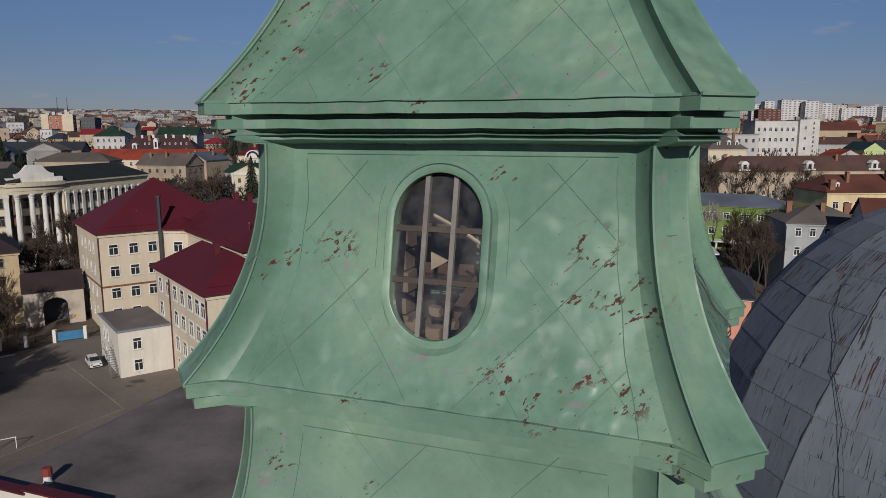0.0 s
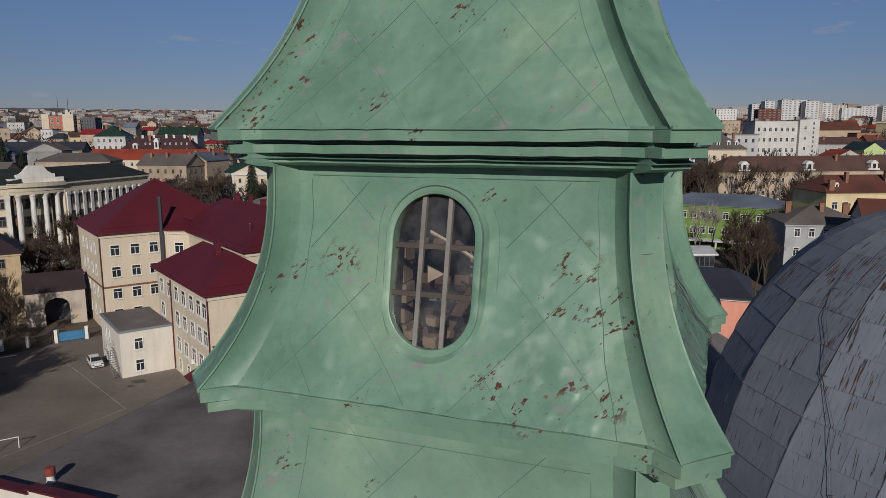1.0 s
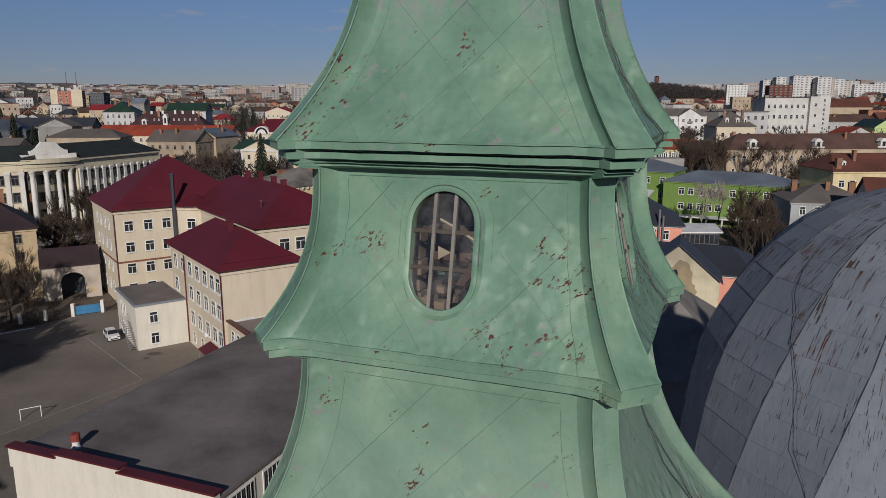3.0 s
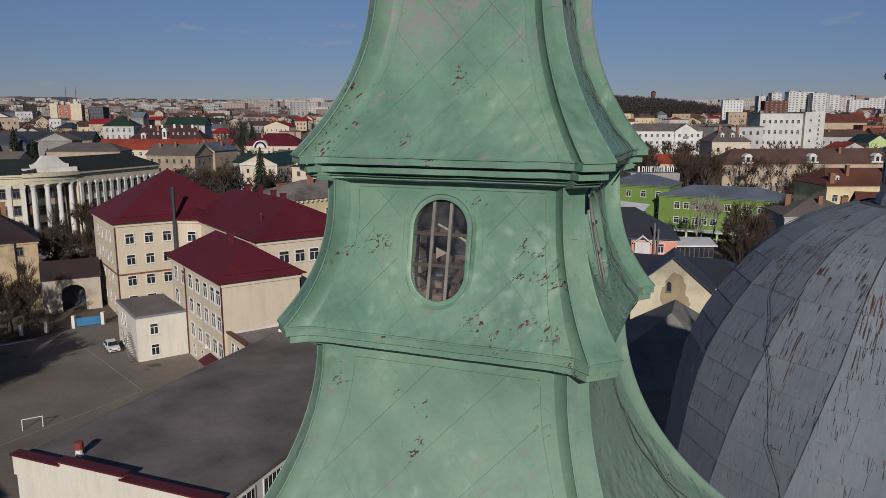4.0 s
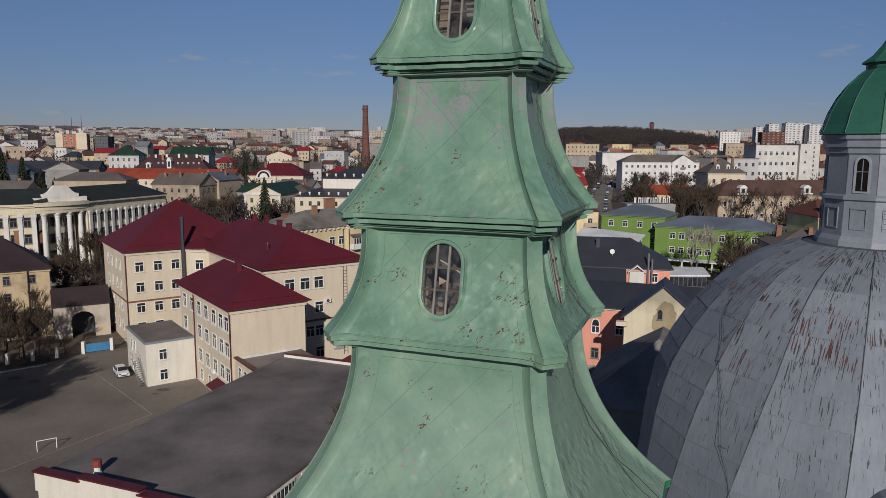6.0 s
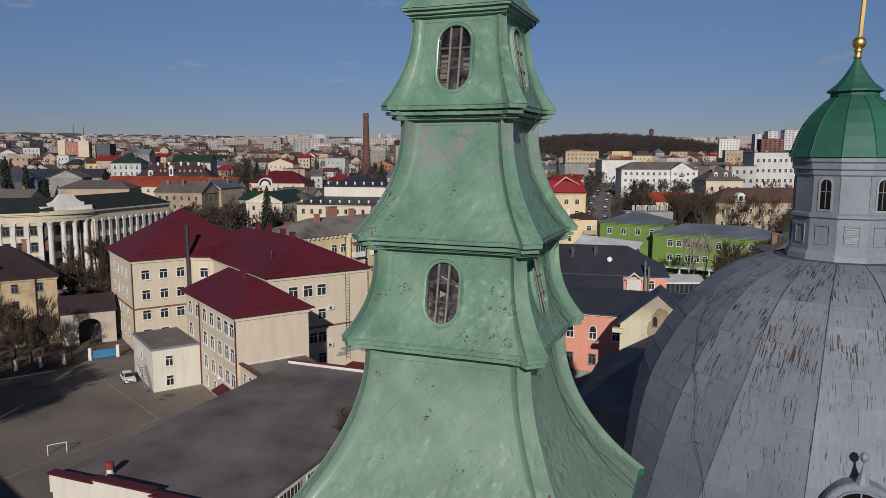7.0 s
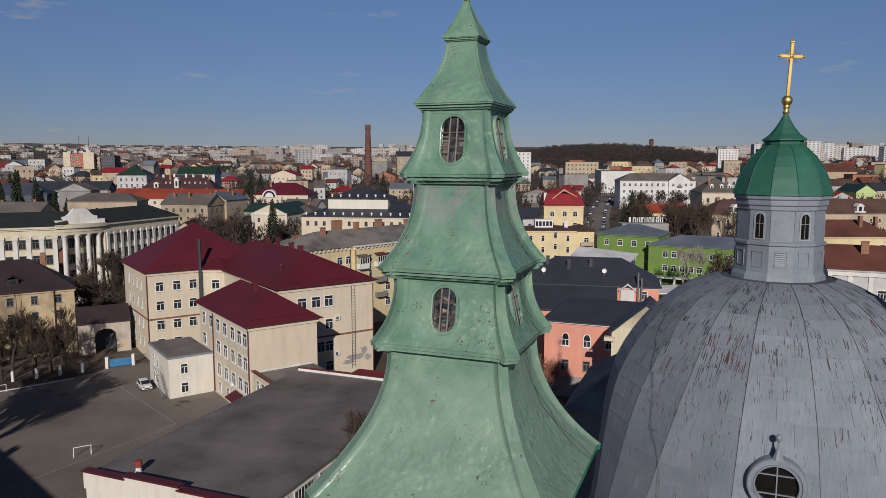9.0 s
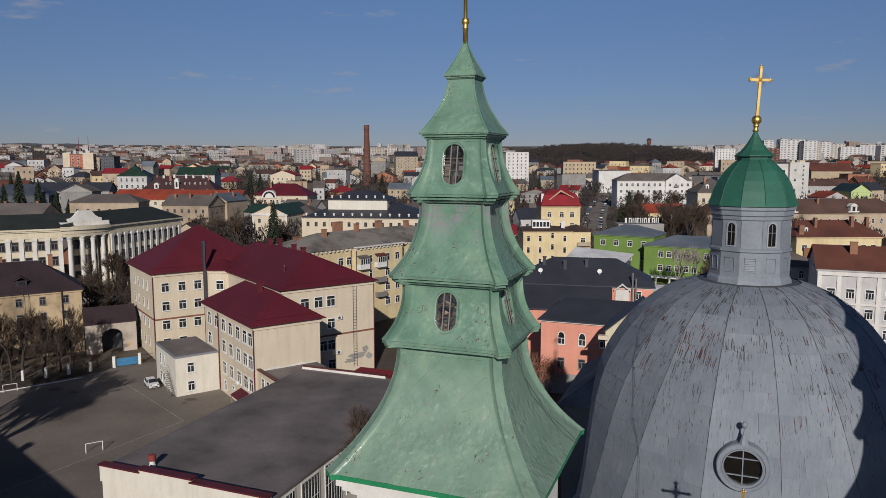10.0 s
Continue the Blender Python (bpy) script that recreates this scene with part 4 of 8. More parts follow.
bm = bmesh.new()
bm.faces.new([bm.verts.new(p) for p in circle(0.73, -out - 0.16)])
part("pane", bm, DARK_GLASS, dormer)
for dx in (0.0,):
    h = math.sqrt(0.72 ** 2 - dx * dx)
    bm = bmesh.new()
    box(bm, dx - 0.022, dx + 0.022, -out - 0.23, -out - 0.17, DZ - h, DZ + h)
    part("mullion", bm, GREY_PAINT, dormer)
for dz in (-0.36, 0.36):
    h = math.sqrt(0.72 ** 2 - dz * dz)
    bm = bmesh.new()
    box(bm, -h, h, -out - 0.235, -out - 0.175, DZ + dz - 0.018, DZ + dz + 0.018)
    part("transom", bm, GREY_PAINT, dormer)
bm = bmesh.new()
lathe(bm, [(0.20, DZ + 0.98), (0.17, DZ + 1.08), (0.09, DZ + 1.3), (0.035, DZ + 1.5), (0.03, DZ + 1.62), (0.10, DZ + 1.68), (0.13, DZ + 1.78), (0.09, DZ + 1.88), (0.02, DZ + 1.92)], 8, 0.3, 0, True, (0, -out - 0.22))
part("dormer_finial", bm, GREY_PAINT, dome, "small tin finial above the round dormer")

# ---- lantern on the dome ----
lantern = thing("dome_lantern", "grey twelve-sided lantern with arched windows under a green cupola", "cupola", pose(*DOME_AT[:2], 0.2, 0, 0, CHURCH_TURN))
lantern.scale = (0.925, 0.925, 1.0)
TW = math.pi / 12
ph = -math.pi / 2 + TW
bm = bmesh.new()
lathe(bm, [(2.2, 29.2), (2.15, 29.6), (2.1, 29.95), (2.0, 30.1), (1.97, 31.25), (2.06, 31.3), (2.06, 31.4), (1.94, 31.46), (1.92, 32.75), (1.98, 32.8), (1.98, 32.95), (2.06, 33.0), (2.06, 33.2), (2.14, 33.26), (2.14, 33.4), (1.6, 33.42)], 12, ph)
part("drum", bm, GREY_PAINT, lantern)
bm = bmesh.new()
lathe(bm, [(2.0, 33.4), (2.22, 33.42), (2.2, 33.49), (2.10, 33.73), (1.98, 34.12), (1.74, 34.6), (1.42, 35.04), (1.05, 35.39), (0.84, 35.54), (0.86, 35.59), (0.86, 35.71), (1.0, 35.74), (0.99, 35.80), (0.68, 36.02), (0.42, 36.33), (0.21, 36.66), (0.1, 36.89), (0.075, 37.0)], 12, ph)
part("cupola_roof", bm, GREEN_ROOF, lantern, "bottle green faceted cupola roof")
for i in range(12):
    a = ph + i * TW * 2
    bm = bmesh.new()
    tube(bm, [(r * math.cos(a), r * math.sin(a), z) for r, z in ((2.23, 33.48), (2.12, 33.73), (2.0, 34.12), (1.76, 34.6), (1.44, 35.04), (1.07, 35.39), (0.86, 35.55))], 0.016, 4)
    part("seam", bm, GREEN_ROOF, lantern)
    bm = bmesh.new()
    tube(bm, [(1.93 * math.cos(a), 1.93 * math.sin(a), 31.46), (1.92 * math.cos(a), 1.92 * math.sin(a), 32.75)], 0.014, 4)
    part("seam", bm, GREY_DARK, lantern)
    turn = Matrix.Rotation(i * TW * 2, 4, "Z")
    r = 1.93 * math.cos(TW)
    if i % 2:
        arch = lambda w, h, b: [(-w, b), (w, b), (w, h)] + [(w * math.cos(math.pi * q / 8), h + w * math.sin(math.pi * q / 8)) for q in range(1, 8)] + [(-w, h)]
        bm = bmesh.new()
        loops = [[(x, -r + 0.02, 31.62 + z) for x, z in arch(0.27, 0.84, -0.1)], [(x, -r - 0.045, 31.62 + z) for x, z in arch(0.27, 0.84, -0.1)], [(x, -r - 0.045, 31.62 + z) for x, z in arch(0.2, 0.82, -0.04)], [(x, -r - 0.008, 31.62 + z) for x, z in arch(0.2, 0.82, -0.04)]]
        rings(bm, loops)
        bm.transform(turn)
        wf = part("window_frame", bm, PALE_TRIM, lantern, "pale grey arched window surround")
        bm = bmesh.new()
        bm.faces.new([bm.verts.new((x, -r - 0.012, 31.62 + z)) for x, z in arch(0.205, 0.82, -0.04)])
        bm.transform(turn)
        part("pane", bm, DARK_GLASS, wf)
        bm = bmesh.new()
        box(bm, -0.012, 0.012, -r - 0.035, -r - 0.01, 31.62, 32.6)
        box(bm, -0.2, 0.2, -r - 0.033, -r - 0.012, 32.20, 32.22)
        bm.transform(turn)
        part("mullion", bm, GREY_PAINT, wf)
    r = 1.99 * math.cos(TW)
    bm = bmesh.new()
    rings(bm, [[(-0.27, -r - y, 30.35 - g), (0.27, -r - y, 30.35 - g), (0.27, -r - y, 31.02 + g), (-0.27, -r - y, 31.02 + g)] if g else [(-0.24, -r - y, 30.38), (0.24, -r - y, 30.38), (0.24, -r - y, 30.99), (-0.24, -r - y, 30.99)] for g, y in ((0.02, -0.02), (0.02, 0.03), (0, 0.03), (0, 0.005))])
    bm.transform(turn)
    pn = part("panel_frame", bm, GREY_PAINT, lantern)
    if i == 0:
        for q in range(7):
            bm = bmesh.new()
            z = 30.42 + q * 0.08
            face(bm, [(-0.23, -r - 0.035, z), (0.23, -r - 0.035, z), (0.23, -r - 0.01, z + 0.055), (-0.23, -r - 0.01, z + 0.055)])
            face(bm, [(-0.23, -r - 0.035, z), (0.23, -r - 0.035, z), (0.23, -r - 0.01, z - 0.006), (-0.23, -r - 0.01, z - 0.006)])
            part("slat", bm, GREY_PAINT, pn)
gold_cross = thing("gilded_cross", "gilded metal cross on a ball atop the cupola", "cross", pose(*DOME_AT[:2], 0, 0, 0, 0))
bm = bmesh.new()
lathe(bm, [(0.10, 37.1), (0.15, 37.16), (0.10, 37.26), (0.13, 37.36), (0.15, 37.42), (0.09, 37.48)], 12)
part("neck", bm, GOLD, gold_cross, smooth=True)
bm = bmesh.new()
ball(bm, (0, 0, 37.66), 0.23)
part("ball", bm, GOLD, gold_cross, smooth=True)


def cross_parts(parent, z0, h, arm, w, lean=0.0):
    bm = bmesh.new()
    box(bm, -w, w, -w * 0.8, w * 0.8, z0, z0 + h)
    part("upright", bm, GOLD, parent)
    za = z0 + h * 0.74
    bm = bmesh.new()
    box(bm, -arm, arm, -w * 0.8, w * 0.8, za - w, za + w)
    part("arm", bm, GOLD, parent)
    for x, z in ((-arm, za), (arm, za), (0, z0 + h)):
        bm = bmesh.new()
        ball(bm, (x, 0, z), w * 1.25)
        for dx, dz in ((0, 1.3), (1.3, 0), (-1.3, 0), (0, -1.3)):
            ball(bm, (x + dx * w, 0, z + dz * w), w * 0.75, 0, 8, 6)
        part("trefoil_end", bm, GOLD, parent, smooth=True)
    bm = bmesh.new()
    ball(bm, (0, 0, za), w * 1.7)
    part("boss", bm, GOLD, parent, smooth=True)
    for i in range(12):
        a = math.pi / 4 + (i // 3) * math.pi / 2 + (i % 3 - 1) * 0.25
        bm = bmesh.new()
        tube(bm, [(math.cos(a) * w * 2, 0, za + math.sin(a) * w * 2), (math.cos(a) * w * 6.5, 0, za + math.sin(a) * w * 6.5)], [w * 0.25, w * 0.08], 4)
        part("ray", bm, GOLD, parent)


cross_parts(gold_cross, 37.8, 2.35, 0.47, 0.058)
gold_cross.matrix_basis = Matrix.Translation((DOME_AT[0], DOME_AT[1], 37.2)) @ pose(0, 0, 0, 0, 2.2, 0) @ Matrix.Translation((0, 0, -37.2))
front_cross = thing("front_cross", "gilded metal cross on the church front", "cross", pose(*church_point(-0.3, 1.55), 0, 0, CHURCH_TURN))
cross_parts(front_cross, 23.45, 1.62, 0.45, 0.045)

# ---- church body under dome and towers ----
church = thing("church", "plastered church nave with grey tin roofs below the dome", "church", pose(*church_point(0, 0)[:2], 0, 0, 0, CHURCH_TURN))
bm = bmesh.new()
box(bm, -6.6, 6.6, -1.2, 6.0, 0, 20.5)
slab(bm, [(-6.6, -1.2), (6.6, -1.2), (6.6, 2.4), (-6.6, 2.4)], 20.5, 21.4)
part("front_wall", bm, WHITE_PLASTER, church)
bm = bmesh.new()
for y in (0.7, 2.3):
    face(bm, [(-3.5, y, 21.4), (3.5, y, 21.4), (0, y, 23.45)])
for x in (-3.5, 3.5):
    face(bm, [(x, 0.7, 21.4), (x, 2.3, 21.4), (0, 2.3, 23.45), (0, 0.7, 23.45)])
part("pediment", bm, WHITE_PLASTER, church)
bm = bmesh.new()
lathe(bm, [(8.5, 0), (8.5, 16.2), (8.9, 16.25), (8.9, 16.5), (8.6, 16.55)], FACETS, -math.pi / 2 + HALF, 0, True, (0, DOME_BACK))
part("drum_wall", bm, WHITE_PLASTER, church)
bm = bmesh.new()
box(bm, -6.6, 6.6, 6.0, 34, 0, 14.5)
part("nave_wall", bm, WHITE_PLASTER, church)
bm = bmesh.new()
rings(bm, [[(-7.1, y, 14.4), (0, y, 18.5), (7.1, y, 14.4)] for y in (22, 34.4)], False)
face(bm, [(-7.1, 34.4, 14.4), (0, 34.4, 18.5), (7.1, 34.4, 14.4)])
part("nave_roof", bm, GREY_ROOF, church)


# ---- ground ----
def ground_z(x, y):
    return max(0.0, 0.03 * (math.hypot(x, y) - 120))


bm = bmesh.new()
loops = []
for r in (0.5, 30, 60, 90, 115, 120, 126, 150, 200, 260, 340, 450, 600, 800, 1100, 1500, 2000, 2700, 3600, 4400):
    loops.append([(r * math.cos(i * math.tau / 72), r * math.sin(i * math.tau / 72), max(0.0, 0.03 * (r - 120)) - 0.02) for i in range(72)])
rings(bm, loops, True, 0, False)
tagged(part("ground", bm, EARTH), "bare brown spring ground of the town", "ground", kind="structure")

YARD_TURN = 36.0
SCHOOL_AT = (-27.17, 80.21)
E1 = (math.cos(radians(YARD_TURN)), math.sin(radians(YARD_TURN)))
E2 = (-E1[1], E1[0])


def school_point(x, y, z=0.0):
    return (SCHOOL_AT[0] + E1[0] * x + E2[0] * y, SCHOOL_AT[1] + E1[1] * x + E2[1] * y, z)


bm = bmesh.new()
slab(bm, [(-62, 40), (-30, 30), (-8, 66), (-24, 92), (-52, 112), (-57, 107), (-61.5, 99.5), (-69, 92.3), (-90, 84), (-90, 50)], -0.3, 0.0)
yard = tagged(part("yard", bm, ASPHALT), "worn grey asphalt school yard", "yard", kind="structure")


def line(p, q, w=0.09):
    d = Vector((q[0] - p[0], q[1] - p[1], 0)).normalized()
    n = Vector((-d.y, d.x, 0)) * w / 2
    bm = bmesh.new()
    a, b = Vector((*p, 0.006)), Vector((*q, 0.006))
    face(bm, [a - n, b - n, b + n, a + n])
    return part("painted_line", bm, PAINT_LINE, yard)


line((-56.5, 99.6), (-36.8, 78.5))
line((-36.8, 78.5), (-50, 54.5))
line((-50, 54.5), (-70, 75))

# kerb, fence posts and gate along the yard's far side
kerb = thing("yard_kerb", "whitewashed low kerb along the yard", "kerb")
for p, q in (((-61.0, 98.3), (-70, 90.6)), ((-70, 90.6), (-92, 82.5))):
    bm = bmesh.new()
    tube(bm, [(*p, 0.06), (*q, 0.06)], 0.1, 4)
    part("kerb_stone", bm, WHITE_PAINT, kerb)
fence = thing("yard_fence", "white fence posts with thin dark rails", "fence")
posts = [(-61.4 - i * 2.85, 102.0 - i * 1.75) for i in range(9)]
for x, y in posts:
    bm = bmesh.new()
    box(bm, x - 0.2, x + 0.2, y - 0.2, y + 0.2, 0, 1.7)
    bmesh.ops.bevel(bm, geom=bm.edges[:], offset=0.03, segments=1)
    part("post", bm, WHITE_PLASTER, fence)
for (x0, y0), (x1, y1) in list(zip(posts, posts[1:])) + [((-58.7, 104.2), posts[0]), ((-54.7, 106.9), (-53.2, 108.5))]:
    for z in (0.4, 1.5):
        bm = bmesh.new()
        tube(bm, [(x0, y0, z), (x1, y1, z)], 0.025, 4)
        part("rail", bm, GREY_DARK, fence)
    for i in range(1, 12):
        t = i / 12
        bm = bmesh.new()
        tube(bm, [(x0 + (x1 - x0) * t, y0 + (y1 - y0) * t, 0.2), (x0 + (x1 - x0) * t, y0 + (y1 - y0) * t, 1.7)], 0.014, 3)
        part("bar", bm, GREY_DARK, fence)
bm = bmesh.new()
slab(bm, [(-59.0, 104.3), (-61.2, 100.4), (-70.4, 92.4), (-92, 84), (-96, 97), (-78.6, 107.3), (-66.4, 114.6), (-63.5, 112.6)], -0.25, 0.03)
tagged(part("soil_bed", bm, SOIL), "dark soil and dead leaves behind the yard fence", "soil", kind="structure")
gate = thing("yard_gate", "blue sheet metal yard gate between white posts", "gate")
for x, y in ((-58.4, 104.4), (-54.9, 106.7)):
    bm = bmesh.new()
    box(bm, x - 0.25, x + 0.25, y - 0.25, y + 0.25, 0, 2.0)
    part("post", bm, WHITE_PLASTER, gate)
bm = bmesh.new()
tube(bm, [(-58.1, 104.6, 0.75), (-55.2, 106.5, 0.75)], 0.04, 4)
slab(bm, [(-58.1, 104.6), (-55.2, 106.5), (-55.23, 106.55), (-58.13, 104.65)], 0.15, 1.5)
part("gate_leaf", bm, BLUE_PAINT, gate)


# damp patches and a drain cover in the asphalt
DAMP = plain("damp_asphalt", (0.075, 0.066, 0.056), 0.6, 0, 0.4, 3, 0.3, 0.0)
rp = random.Random(9)
for x, y, r in ((-39.0, 87.5, 0.75), (-39.4, 85.8, 0.35), (-62.0, 92.0, 0.9), (-58.5, 90.5, 0.7), (-47.0, 99.0, 1.0)):
    bm = bmesh.new()
    bm.faces.new([bm.verts.new((x + r * 1.5 * rp.uniform(0.6, 1.1) * math.cos(a * math.tau / 18), y + r * rp.uniform(0.6, 1.1) * math.sin(a * math.tau / 18), 0.066)) for a in range(18)])
    tagged(part("damp_patch", bm, DAMP), "dark damp patch on the asphalt yard", "puddle", kind="structure")


# ---- windows and houses ----
def window_mesh(w, h, sash=2, frame_m=None, arch=False, broad=0.11):
    """A window with its origin at the middle of its foot, facing -y: frame, sashes, sill, glass."""
    bm = bmesh.new()
    t = min(broad, w * 0.09)
    top = [(-w / 2 + w * i / 8, h + (math.sqrt(max(0, (w / 2) ** 2 - (-w / 2 + w * i / 8) ** 2)) if arch else 0)) for i in range(9)]
    if arch:
        outer = [(-w / 2, 0), (w / 2, 0)] + top[::-1]
        innr = [(x * (1 - 2 * t / w), max(t, z - t * 0.9)) for x, z in outer]
    else:
        outer = [(-w / 2, 0), (w / 2, 0), (w / 2, h), (-w / 2, h)]
        innr = [(-w / 2 + t, t), (w / 2 - t, t), (w / 2 - t, h - t), (-w / 2 + t, h - t)]
    rings(bm, [[(x, 0.02, z) for x, z in outer], [(x, -0.07, z) for x, z in outer], [(x, -0.07, z) for x, z in innr], [(x, -0.012, z) for x, z in innr]])
    f = bm.faces.new([bm.verts.new((x, -0.014, z)) for x, z in innr])
    f.material_index = 1
    for i in range(1, sash):
        x = -w / 2 + w * i / sash
        box(bm, x - t * 0.4, x + t * 0.4, -0.06, -0.018, t, h * 0.68)
    if h > 1.2:
        box(bm, -w / 2 + t, w / 2 - t, -0.06, -0.018, h * 0.68 - t * 0.35, h * 0.68 + t * 0.35)
    box(bm, -w / 2 - 0.08, w / 2 + 0.08, -0.16, 0.0, -0.07, -0.02)
    me = bpy.data.meshes.new("window")
    bmesh.ops.recalc_face_normals(bm, faces=bm.faces)
    bm.to_mesh(me)
    bm.free()
    me.materials.append(frame_m or WHITE_PAINT)
    me.materials.append(GLASS)
    return me


WIN = window_mesh(1.45, 1.75, 2)
WIN_WIDE = window_mesh(2.0, 1.8, 3)
WIN_SLIM = window_mesh(0.95, 1.75, 1)
WIN_TALL = window_mesh(1.3, 2.3, 2)
WIN_ARCH = window_mesh(1.15, 1.45, 2, None, True)
WIN_DARK = window_mesh(1.1, 1.55, 2, OLD_WOOD)
WIN_SMALL = window_mesh(1.15, 1.6, 2)
WIN_SIDE = window_mesh(1.8, 2.05, 2, None, False, 0.2)
WIN_DARKTALL = window_mesh(1.5, 2.2, 2, OLD_WOOD)


def windows_on(parent, me, p, q, spots, sills, wob=0.0):
    """Windows on the wall from p to q (seen from outside, left to right) at the distances spots and heights sills."""
    d = Vector((q[0] - p[0], q[1] - p[1], 0)).normalized()
    rz = math.degrees(math.atan2(d.y, d.x))
    for z in sills:
        for s in spots:
            share("window", me, parent, pose(p[0] + d.x * s, p[1] + d.y * s, z, 0, 0, rz))


def even(n, length, margin=1.5):
    return [margin + (length - 2 * margin) * (i + 0.5) / n for i in range(n)]


def roof_mesh(kind, x0, x1, y0, y1, h, rise, o=0.45, run=None):
    """A roof over a rectangle; material 0 its covering, 1 the wall under its gables."""
    bm = bmesh.new()
    X0, X1, Y0, Y1 = x0 - o, x1 + o, y0 - o, y1 + o
    drop = 0.16
    e = [(X0, Y0, h), (X1, Y0, h), (X1, Y1, h), (X0, Y1, h)]
    lo = [(x, y, z - drop) for x, y, z in e]
    if kind == "hip":
        run = run if run is not None else min(X1 - X0, Y1 - Y0) / 2
        if X1 - X0 >= Y1 - Y0:
            a, b = (X0 + run, (Y0 + Y1) / 2, h + rise), (X1 - run, (Y0 + Y1) / 2, h + rise)
            faces = [(e[0], e[1], b, a), (e[2], e[3], a, b), (e[1], e[2], b), (e[3], e[0], a)]
        else:
            a, b = ((X0 + X1) / 2, Y0 + run, h + rise), ((X0 + X1) / 2, Y1 - run, h + rise)
            faces = [(e[0], e[1], a), (e[2], e[3], b), (e[1], e[2], b, a), (e[3], e[0], a, b)]
        gab = []
    elif kind == "gable_x":
        a, b = (X0, (Y0 + Y1) / 2, h + rise), (X1, (Y0 + Y1) / 2, h + rise)
        faces, gab = [(e[0], e[1], b, a), (e[2], e[3], a, b)], [((x0, y0, h), (x0, y1, h), (x0, (y0 + y1) / 2, h + rise * 0.97)), ((x1, y0, h), (x1, y1, h), (x1, (y0 + y1) / 2, h + rise * 0.97))]
    elif kind == "gable_y":
        a, b = ((X0 + X1) / 2, Y0, h + rise), ((X0 + X1) / 2, Y1, h + rise)
        faces, gab = [(e[1], e[2], b, a), (e[3], e[0], a, b)], [((x0, y0, h), (x1, y0, h), ((x0 + x1) / 2, y0, h + rise * 0.97)), ((x0, y1, h), (x1, y1, h), ((x0 + x1) / 2, y1, h + rise * 0.97))]
    else:
        faces, gab = [tuple(e)], []
    for f in faces:
        face(bm, f)
        if kind.startswith("gable"):
            face(bm, [(x, y, z - drop) for x, y, z in f])
    for g in gab:
        face(bm, g, 1)
    for i in range(4):
        j = (i + 1) % 4
        if (kind, i % 2) not in (("gable_x", 1), ("gable_y", 0)):
            face(bm, (e[i], e[j], lo[j], lo[i]))
    if kind.startswith("gable"):
        # edge boards of the verges
        ends = ((e[0], a, e[3]), (e[1], b, e[2])) if kind == "gable_x" else ((e[0], a, e[1]), (e[3], b, e[2]))
        for pts in ends:
            for p0, p1 in zip(pts, pts[1:]):
                face(bm, (p0, p1, (p1[0], p1[1], p1[2] - drop), (p0[0], p0[1], p0[2] - drop)))
    if kind in ("hip", "flat"):
        face(bm, lo)
    bmesh.ops.remove_doubles(bm, verts=bm.verts, dist=0.001)
    return bm


def chimney_part(parent, x, y, z0, z1, w=0.8, d=0.6, mat=None):
    bm = bmesh.new()
    box(bm, x - w / 2, x + w / 2, y - d / 2, y + d / 2, z0, z1)
    box(bm, x - w / 2 - 0.08, x + w / 2 + 0.08, y - d / 2 - 0.08, y + d / 2 + 0.08, z1, z1 + 0.15)
    return part("chimney", bm, mat or BRICK, parent)


def house(name, label, at, turn, w, d, h, wall, roof, kind="hip", rise=4.0, rows=3, cols=6, win=None, side_cols=0, chimneys=0, category="building", group="", sill0=1.2, storey=None, band=True, overhang=0.45, sides="fr", run=None):
    """A block with its front foot's middle at `at`: walls, roof, windows, cornice."""
    t = thing(name, label, category, pose(at[0], at[1], at[2] if len(at) > 2 else ground_z(at[0], at[1]) - 0.3, 0, 0, turn), group)
    bm = bmesh.new()
    box(bm, -w / 2, w / 2, 0, d, -1.0, h)
    part("wall", bm, wall, t)
    if band:
        bm = bmesh.new()
        box(bm, -w / 2 - 0.2, w / 2 + 0.2, -0.2, d + 0.2, h - 0.55, h - 0.2)
        part("cornice", bm, wall, t)
    part("roof", roof_mesh(kind, -w / 2, w / 2, 0, d, h, rise, overhang, run), [roof, wall], t)
    st = storey or (h - 0.8) / max(rows, 1)
    sills = [sill0 + st * i for i in range(rows)]
    me = win or WIN
    if cols:
        windows_on(t, me, (-w / 2, 0), (w / 2, 0), even(cols, w, 0.8), sills)
    if side_cols:
        if "r" in sides:
            windows_on(t, me, (w / 2, 0), (w / 2, d), even(side_cols, d, 0.8), sills)
        if "l" in sides:
            windows_on(t, me, (-w / 2, d), (-w / 2, 0), even(side_cols, d, 0.8), sills)
    r = random.Random(hash_of(name) + int(w * 7 + at[1]))
    for i in range(chimneys):
        x = -w / 2 + w * (i + 0.5) / chimneys + r.uniform(-0.5, 0.5)
        zc = h + rise * 0.35 if kind != "flat" else h
        chimney_part(t, x, d * r.choice((0.32, 0.6, 0.7)), zc, h + rise * (0.95 if kind != "flat" else 0.2) + r.uniform(0.4, 1.0), r.uniform(0.7, 1.3))
    return t


def hash_of(s):
    return sum((i + 1) * ord(c) for i, c in enumerate(s))


# ---- school ----
school = thing("school", "cream plastered school of three wings under maroon sheet roofs", "school", pose(*SCHOOL_AT, 0, 0, 0, YARD_TURN))


